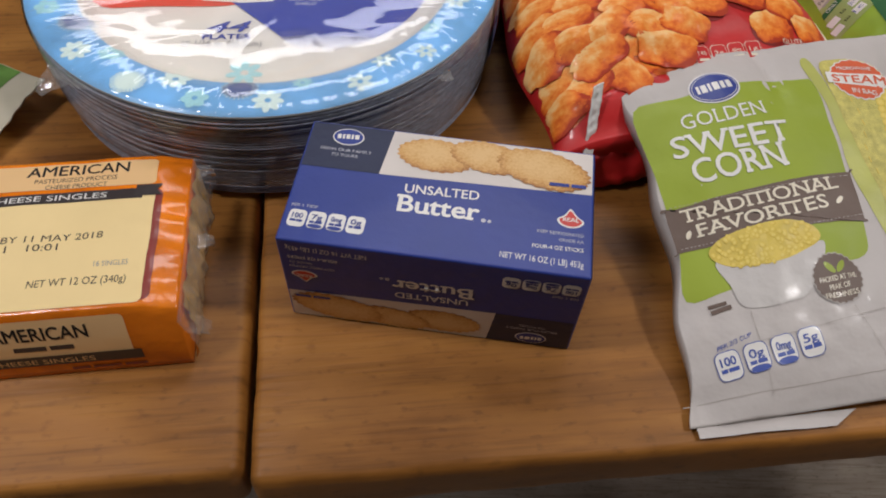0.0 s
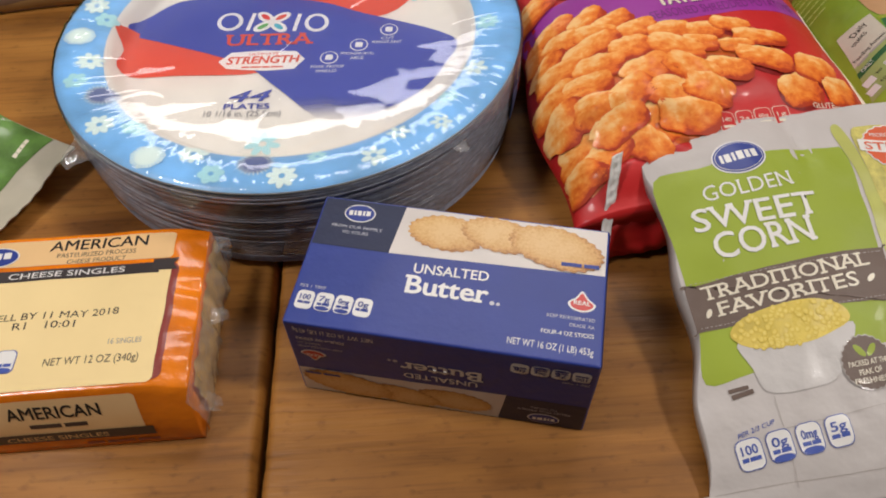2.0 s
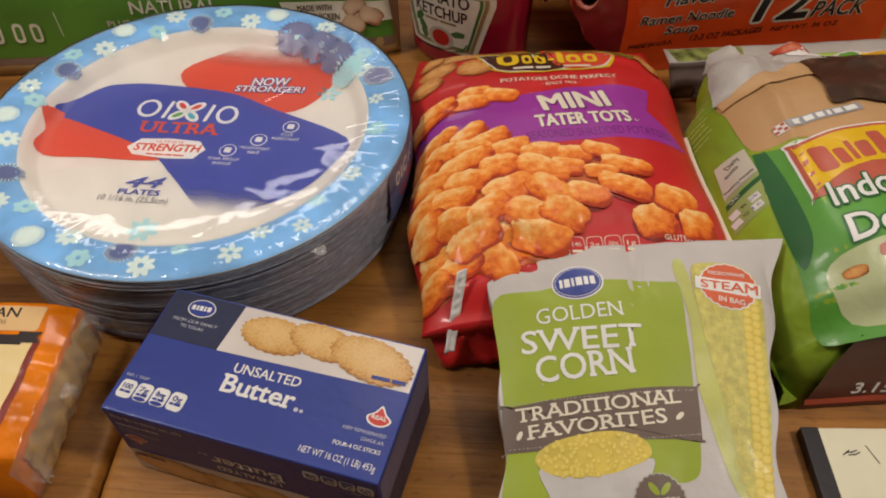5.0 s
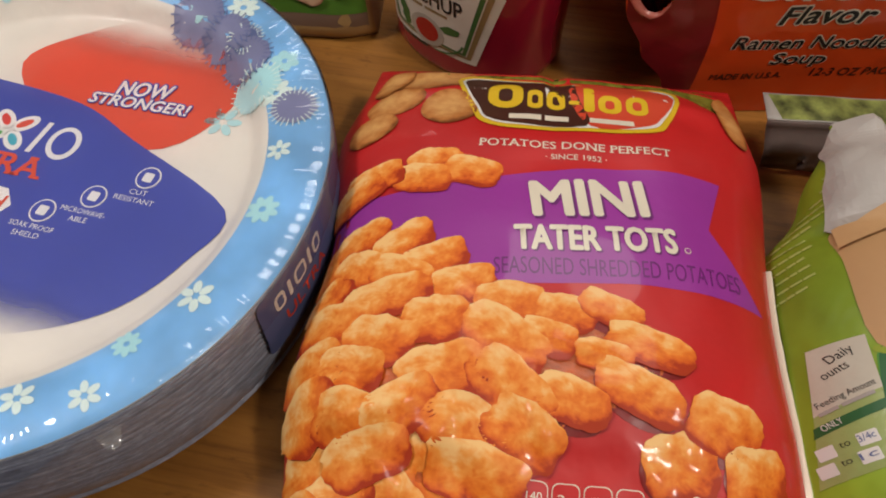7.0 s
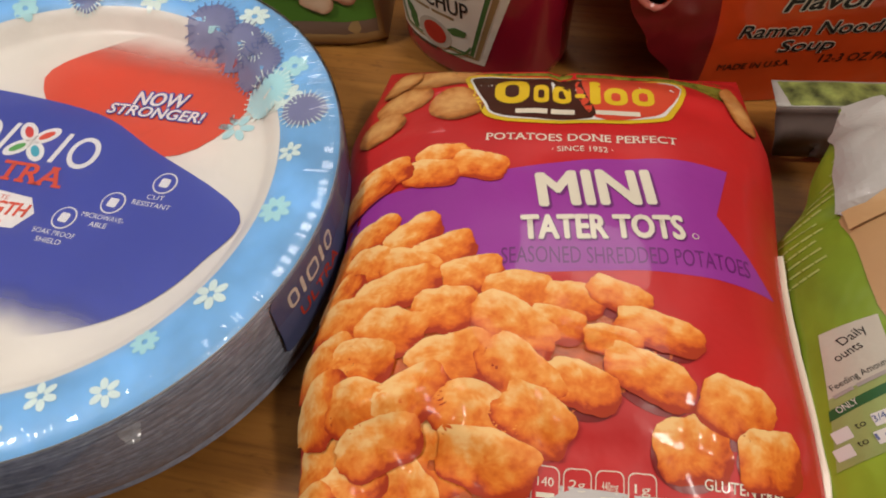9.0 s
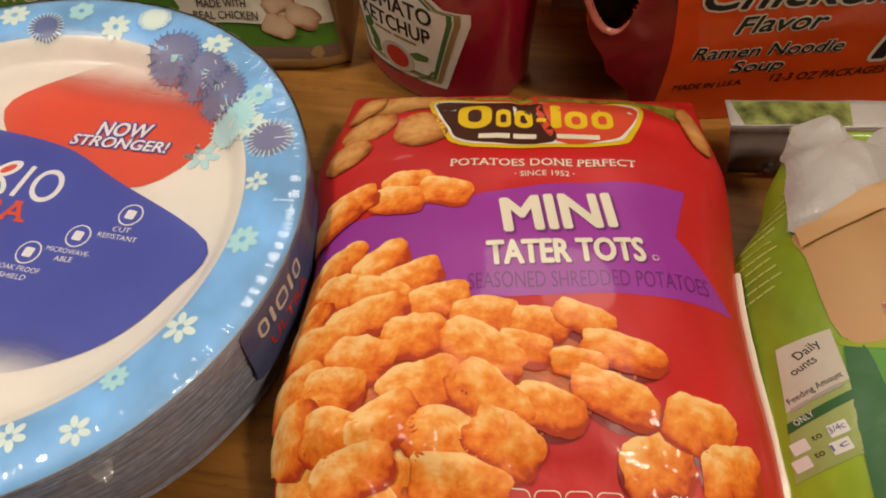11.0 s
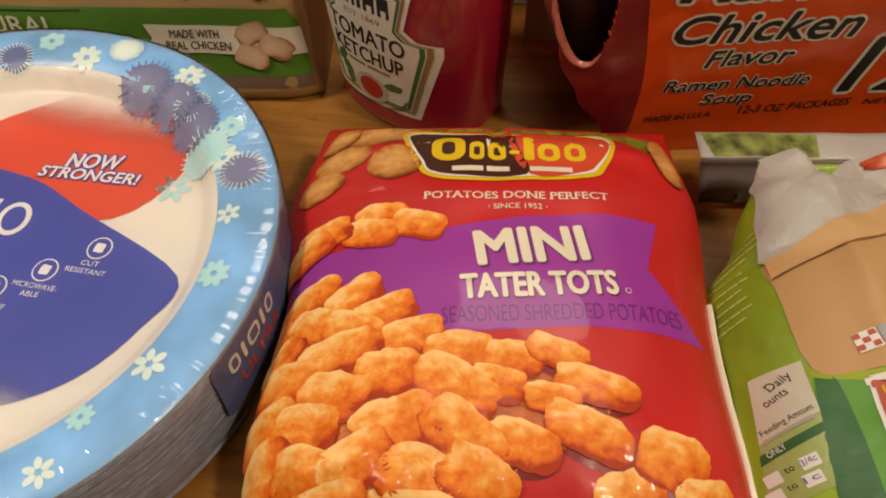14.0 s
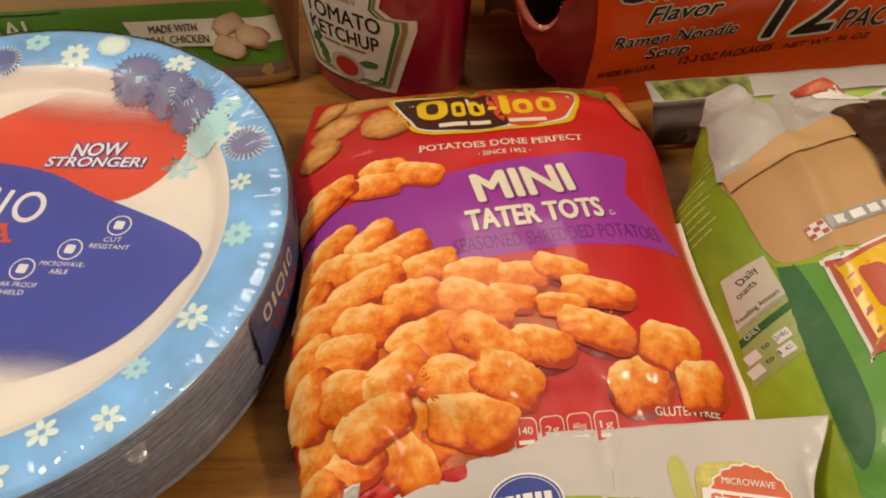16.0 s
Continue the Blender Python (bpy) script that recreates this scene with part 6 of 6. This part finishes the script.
bars((-0.2395, 0.046), (-0.2365, 0.018), 0.0005, w_face, 4, CREAM, chow_film, 1, 0.004, "divider_line")
text("(7.48 kg)", (-0.062, 0.0585), (-0.0185, 0.0585), 0.008, w_face, 9, DBROWN, chow_film, 0.0)
shape("green_patch", [(-0.2, 0.064), (-0.148, 0.064), (-0.148, 0.09), (-0.2, 0.09)], w_face, 4, BAND, chow_film, 0.01)
bars((-0.175, 0.0525), (-0.112, 0.0522), 0.0005, w_face, 5, BLACK, chow_film, 1, 0.01, "fold_line")

# ---- ketchup bottle ----
SAUCE = ink("ketchup_red_plastic", (0.3, 0.009, 0.03), rough=0.24, coat=0.5, scale=12, vary=0.2, relief=0.0004)
LABEL = ink("label_paper", (0.76, 0.71, 0.62), rough=0.35, coat=0.2, vary=0.04)
VINE = ink("vine_green", (0.05, 0.16, 0.04), vary=0.1, relief=0)
BRONZE = ink("bronze_ink", (0.3, 0.2, 0.08), vary=0.08, relief=0)
ketchup = thing("ketchup_bottle", pose(0.0535, 0.531, 0, 0, 0, -22), "red plastic ketchup bottle with a white label", "bottle")
KA, KB = 0.0455, 0.034


def bottle_scale(z):
    return curve(z, [(0.0, 0.88), (0.006, 0.94), (0.07, 1.0), (0.085, 1.0), (0.12, 0.9), (0.15, 0.62), (0.165, 0.4), (0.172, 0.36)])


def b_face(u, z):
    k = bottle_scale(z)
    x = min(0.999, abs(u / (KA * k)))
    return Vector((u, -KB * k * (1 - x ** 2.5) ** (1 / 2.5), z))


def bottle():
    bm = bmesh.new()
    seg, rows = 90, []
    for i in range(41):
        z = 0.001 + 0.171 * i / 40
        k = bottle_scale(z)
        row = []
        for j in range(seg):
            a = 2 * math.pi * j / seg
            c, s = math.cos(a), math.sin(a)
            r = (abs(c) ** 2.5 + abs(s) ** 2.5) ** (-1 / 2.5)
            row.append(bm.verts.new((KA * k * r * c, KB * k * r * s, z)))
        rows.append(row)
    for a, b in zip(rows, rows[1:]):
        for j in range(seg):
            bm.faces.new((a[j], a[(j + 1) % seg], b[(j + 1) % seg], b[j]))
    bm.faces.new(rows[0][::-1])
    bm.faces.new(rows[-1])
    link("body", bm, SAUCE, ketchup)
    cap = turned([(0.0175, 0.172), (0.018, 0.176), (0.018, 0.196), (0.016, 0.199), (0.0003, 0.2)], 40)
    bmesh.ops.reverse_faces(cap, faces=cap.faces[:])
    link("cap", cap, ink("white_cap", (0.6, 0.57, 0.52), rough=0.4), ketchup, "white screw cap")


bottle()
def l_face(u, z):
    return b_face(u * 1.2 - 0.0055, z * 1.03 + 0.003)


KEY = [(-0.0215, 0.0125), (0.0225, 0.0125), (0.0325, 0.053), (0.0325, 0.0585), (0.0235, 0.0595), (0.0185, 0.064), (0.0225, 0.083), (0.0, 0.096), (-0.0225, 0.083), (-0.0185, 0.064), (-0.0235, 0.0595), (-0.0325, 0.0585), (-0.0325, 0.053)]


def inset(k, y):
    return [(x * k, 0.05 + (z - 0.05) * y) for x, z in KEY]


keystone = shape("label", inset(1, 1), l_face, 2, LABEL, ketchup, 0.003, "white keystone label")
shape("label_rim", inset(0.9, 0.935), l_face, 3, BRONZE, keystone, 0.003)
shape("label_rim", inset(0.83, 0.895), l_face, 4, LABEL, keystone, 0.003)
shape("label_rim", inset(0.81, 0.885), l_face, 5, VINE, keystone, 0.003)
shape("label_field", inset(0.75, 0.85), l_face, 6, LABEL, keystone, 0.003)
for i, w in enumerate((0.0052, 0.0045, 0.0018, 0.0052, 0.005)):
    x = -0.0135 + (0, 0.0065, 0.0122, 0.0152, 0.0217)[i]
    shape("name_mark", rounded(x, 0.0675, x + w, 0.0775, 0.0006, 2), l_face, 7, BLACK, keystone, 0.003)
    if w > 0.003:
        shape("name_mark", rounded(x + 0.0017, 0.0672, x + w - 0.0012, 0.0712, 0.0002, 1), l_face, 8, LABEL, keystone, 0.003)
text("EST 1869", (-0.0085, 0.0622), (0.0085, 0.0622), 0.0028, l_face, 7, BRONZE, keystone, 0, 0, 0.003)
text("TOMATO", (-0.0185, 0.0492), (0.0185, 0.0492), 0.0092, l_face, 7, BLACK, keystone, 0.012, 0, 0.003)
text("KETCHUP", (-0.0172, 0.0382), (0.0172, 0.0382), 0.0088, l_face, 7, BLACK, keystone, 0.012, 0, 0.003)
bars((-0.0105, 0.0345), (0.0105, 0.0345), 0.0016, l_face, 7, BRONZE, keystone, 2, 0.003)
shape("tomato_print", oval(0.0, 0.0225, 0.0058, 0.0062, 0, 24), l_face, 8, ink("tomato_red", (0.5, 0.012, 0.012), vary=0.2), keystone, 0.003, "printed red tomato")
shape("tomato_ring", oval(0.0, 0.0222, 0.0085, 0.0085, 0, 30), l_face, 7, ink("pale_ring", (0.5, 0.45, 0.38)), keystone, 0.003)
for x, y, t in ((0.0115, 0.0282, 15), (-0.0125, 0.0275, 120), (-0.0115, 0.0225, 100), (-0.0148, 0.0335, 60)):
    shape("vine_leaf", oval(x, y, 0.0046, 0.0024, t, 16, 0.1, 5), l_face, 7, VINE, keystone, 0.003)
stem = [(0.0035 + 0.0145 * math.sin(0.17 * i), 0.0125 + 0.019 * (1 - math.cos(0.17 * i)) / 1.6) for i in range(9)]
shape("vine_stem", [(x, z) for x, z in stem] + [(x - 0.0009, z + 0.0006) for x, z in stem[::-1]], l_face, 7.5, VINE, keystone, 0.003)
bars((-0.015, 0.0115), (0.0, 0.0115), 0.0018, l_face, 7, BLACK, keystone, 3, 0.003)

# ---- noodle soup pack ----
FLAME = ink("orange_red_film", (0.74, 0.078, 0.012), rough=0.3, coat=0.4, scale=14, vary=0.14, relief=0.0008)
MAROON = ink("maroon_film", (0.2, 0.01, 0.014), rough=0.3, coat=0.25, scale=18, vary=0.25, relief=0.001)
noodles = thing("noodle_soup_pack", pose(0.162, 0.510, 0, 0, 0, 17), "orange film pack of instant noodle soups with torn end", "noodle pack")


def r_left(z):
    return curve(z, [(0.0, -0.001), (0.018, -0.015), (0.035, -0.0275), (0.055, -0.037), (0.095, -0.0485), (0.13, -0.052)])


def r_face(u, z):
    back = max(0, -u)
    return Vector((u, 0.003 * (1 - math.cos(math.pi * min(1, max(0, (z - 0.1) / 0.025)))) + 5 * back ** 2 + 0.0012 * noise.noise((u * 25, z * 25, 8)) + 0.0005 * noise.noise((u * 80, z * 80, 1)), z))


def in_hole(u, z):
    return ((u + 0.031 + 0.10 * (z - 0.095)) / 0.0128) ** 2 + ((z - 0.1) / 0.045) ** 2 < 1


def noodle_pack():
    bm = bmesh.new()
    rows = []
    for j in range(61):
        z = 0.0006 + 0.126 * j / 60
        l = r_left(z)
        rows.append([bm.verts.new(r_face(l + (0.2 - l) * a, z)) for a in [i / 150 for i in range(151)]])
    for a, b in zip(rows, rows[1:]):
        for i in range(150):
            c = (a[i].co + b[i + 1].co) / 2
            if not in_hole(c.x, c.z):
                bm.faces.new((a[i], a[i + 1], b[i + 1], b[i]))
    back = []
    for row in rows:
        z = row[0].co.z
        back.append([bm.verts.new((0.2, 0.11, z)), bm.verts.new((row[0].co.x + 0.01, 0.11, z))])
    for k in range(60):
        bm.faces.new((rows[k][150], back[k][0], back[k + 1][0], rows[k + 1][150]))
        bm.faces.new((back[k][0], back[k][1], back[k + 1][1], back[k + 1][0]))
        bm.faces.new((back[k][1], rows[k][0], rows[k + 1][0], back[k + 1][1]))
    bm.faces.new(rows[60] + back[60])
    return link("wrapper", bm, FLAME, noodles, "orange printed film wrapper")


noodle_film = noodle_pack()


def tinted_end():
    """Maroon printed end of the film, round the torn opening."""
    bm = bmesh.new()
    rows = []
    for j in range(61):
        z = 0.0008 + 0.1255 * j / 60
        l = r_left(z)
        r = -0.004 + 0.004 * math.sin(z * 40)
        rows.append([(l + (r - l) * i / 36, z) for i in range(37)])
    vs = [[bm.verts.new(r_face(u, z) + normal(r_face, u, z) * 0.0002) for u, z in row] for row in rows]
    for j in range(60):
        for i in range(36):
            u, z = (rows[j][i][0] + rows[j + 1][i + 1][0]) / 2, (rows[j][i][1] + rows[j + 1][i + 1][1]) / 2
            if not in_hole(u, z):
                bm.faces.new((vs[j][i], vs[j][i + 1], vs[j + 1][i + 1], vs[j + 1][i]))
    for v in [v for v in bm.verts if not v.link_faces]:
        bm.verts.remove(v)
    link("film_end", bm, MAROON, noodles, "maroon film end round the opening")
    # Added backing sheet, coloured dark in place of the shade inside the hole.
    inside = bmesh.new()
    q = []
    for j in range(12):
        z = 0.045 + 0.08 * j / 11
        q.append([inside.verts.new((-0.05 + 0.045 * i / 8, 0.030 + 0.006 * math.sin(i), z)) for i in range(9)])
    for a, b in zip(q, q[1:]):
        for i in range(8):
            inside.faces.new((a[i], a[i + 1], b[i + 1], b[i]))
    link("opening_backing", inside, ink("dark_opening_tone", (0.16, 0.11, 0.09), rough=0.5, vary=0.2), noodles, "dark backing sheet standing for shade inside the opening")
    lip = bmesh.new()
    ring = []
    for i in range(40):
        a = math.pi * (0.98 + 0.7 * i / 39)
        z = 0.1 + 0.045 * math.sin(a)
        u = -0.031 - 0.10 * (z - 0.095) + 0.0128 * math.cos(a)
        p, nn = r_face(u, z), normal(r_face, u, z)
        w = 0.0016 * math.sin(math.pi * i / 39) * (1 + 0.6 * noise.noise((i * 0.4, 0, 0)))
        ring.append([lip.verts.new(p + nn * 0.0006 + Vector((w * math.cos(a) * k, 0, w * math.sin(a) * k)) + nn * 0.0012 * math.sin(k * 2)) for k in (-0.6, 0, 0.8, 1.5)])
    for a, b in zip(ring, ring[1:]):
        for k in range(3):
            lip.faces.new((a[k], b[k], b[k + 1], a[k + 1]))
    link("torn_lip", lip, ink("pink_torn_film", (0.55, 0.16, 0.12), rough=0.3, coat=0.4), noodles, "pinkish torn film edge")


tinted_end()
for lev, m, b in ((2, CREAM, 0.075), (4, BLACK, 0.02)):
    text("Ramen", (0.0068, 0.0885), (0.108, 0.0875), 0.022, r_face, lev, m, noodle_film, b, 0.2)
    text("Chicken", (0.0086, 0.0668), (0.0884, 0.0662), 0.0152, r_face, lev, m, noodle_film, b, 0.25)
    text("Flavor", (0.0256, 0.0532), (0.0646, 0.0535), 0.0094, r_face, lev, m, noodle_film, b, 0.25)
    text("Ramen Noodle", (0.0103, 0.0398), (0.0772, 0.0398), 0.007, r_face, lev, m, noodle_film, b * 0.8, 0.2)
    text("Soup", (0.0293, 0.0312), (0.0533, 0.0312), 0.0062, r_face, lev, m, noodle_film, b * 0.8, 0.2)
    text("12", (0.0935, 0.034), (0.134, 0.0335), 0.032, r_face, lev, m, noodle_film, b * 0.8, 0.2)
    text("PACK", (0.136, 0.0335), (0.1755, 0.0325), 0.0125, r_face, lev, m, noodle_film, b * 0.7, 0.2)
text("MADE IN U.S.A.", (0.0053, 0.0212), (0.0372, 0.0228), 0.0036, r_face, 2, DBROWN, noodle_film, 0.01, 0.2)
text("12-3 OZ PACKAGES", (0.0497, 0.0236), (0.1033, 0.0242), 0.0048, r_face, 2, DBROWN, noodle_film, 0.01, 0.2)
text("NET WT. 36 OZ", (0.1095, 0.0242), (0.16, 0.0246), 0.0036, r_face, 2, DBROWN, noodle_film, 0.01, 0.2)

# ---- writing pad ----
pad = thing("writing_pad", pose(0.246, 0.237, 0, 0, 0, 7.5), "white writing pad with a black spine lying on the table", "notepad")
paper = box("paper_block", (0.0065, -0.075, 0.0006), (0.1, 0, 0.0056), 0.0004, ink("pad_paper", (0.72, 0.68, 0.5), rough=0.6, coat=0, vary=0.04), pad)
box("spine", (0, -0.0755, 0.0005), (0.0085, 0.0004, 0.0062), 0.0007, ink("black_binding", (0.02, 0.018, 0.02), rough=0.45), pad, "black bound spine")


def pad_top(u, v):
    return Vector((u, v, 0.0056))


for i in range(5):
    bars((0.016 + 0.0012 * i, -0.014 + 0.0012 * (i % 2)), (0.0195 + 0.0012 * i, -0.0115 - 0.001 * (i % 3)), 0.0006, pad_top, 1, BLACK, paper, 1, 0.02, "pen_stroke")
bars((0.0275, -0.009), (0.031, -0.018), 0.0005, pad_top, 1, BLACK, paper, 1, 0.02, "pen_stroke")
bars((0.036, -0.013), (0.045, -0.0135), 0.0006, pad_top, 1, BLACK, paper, 2, 0.02, "pen_stroke")

# ---- green frozen pack left of the plates ----
greens = thing("frozen_vegetable_bag", pose(-0.2105, 0.287, 0, 0, 0, -23), "green printed frozen food bag with a pale zigzag seal", "frozen food bag")


def g_edge(v):
    return (-0.16, -0.0003 - 0.0011 * abs(((v * 220) % 2) - 1))


def g_top(u, v):
    k = min(1, max(0, (-u - 0.024) / 0.05))
    side = max(0, 1 - abs((v + 0.04) / 0.066) ** 3)
    return Vector((u, v, 0.012 + 0.0012 * noise.noise((u * 60, v * 60, 3)) + 0.028 * k * k * (3 - 2 * k) * side ** 0.6 + 0.003 * math.sin(v * 60)))


def g_low(u, v):
    k = min(1, max(0, (-u - 0.02) / 0.03))
    return Vector((u, v, max(0.0008, g_top(u, v).z * (1 - k) - 0.0008)))


greens_film = bag("bag_skin", g_top, g_low, g_edge, -0.105, 0.024, ink("pale_seal_film", (0.5, 0.46, 0.36), rough=0.3, coat=0.4, scale=40, vary=0.1), greens, 60, 90, "pale film with zigzag cut seal")
shape("green_print", [(-0.158, -0.104), (-0.0215, -0.104), (-0.019, -0.05), (-0.0195, 0.0), (-0.0155, 0.0235), (-0.158, 0.0235)], g_top, 2, ink("dull_green_print", (0.12, 0.24, 0.05), rough=0.3, coat=0.4, scale=60, vary=0.5), greens_film, 0.005, "green printed film")
shape("hang_hole", rounded(-0.043, -0.022, -0.033, -0.006, 0.003, 4, 15), g_top, 3, DBROWN, greens_film, 0.005)
bars((-0.026, 0.005), (-0.026, 0.017), 0.0025, g_top, 3, CREAM, greens_film, 4)
shape("yellow_streak", [(-0.09, -0.10), (-0.06, -0.10), (-0.03, -0.04), (-0.038, -0.04)], g_top, 3, LIME, greens_film, 0.005)

# ---- box at the back ----
carton = thing("red_box", pose(0.072, 0.612, 0, 0, 0, 10), "red box with a grey base strip at the back", "box")
carton_body = box("body", (0, 0, 0.0005), (0.1, 0.06, 0.16), 0.0015, TRED, carton)


def x_face(u, z):
    return Vector((u, 0, z))


shape("base_strip", [(0.001, 0.001), (0.099, 0.001), (0.099, 0.016), (0.001, 0.016)], x_face, 2, ink("grey_strip", (0.36, 0.32, 0.3)), carton_body, 0.05, "grey base strip")
bars((0.01, 0.03), (0.09, 0.03), 0.012, x_face, 2, CREAM, carton_body, 7, 0.05)
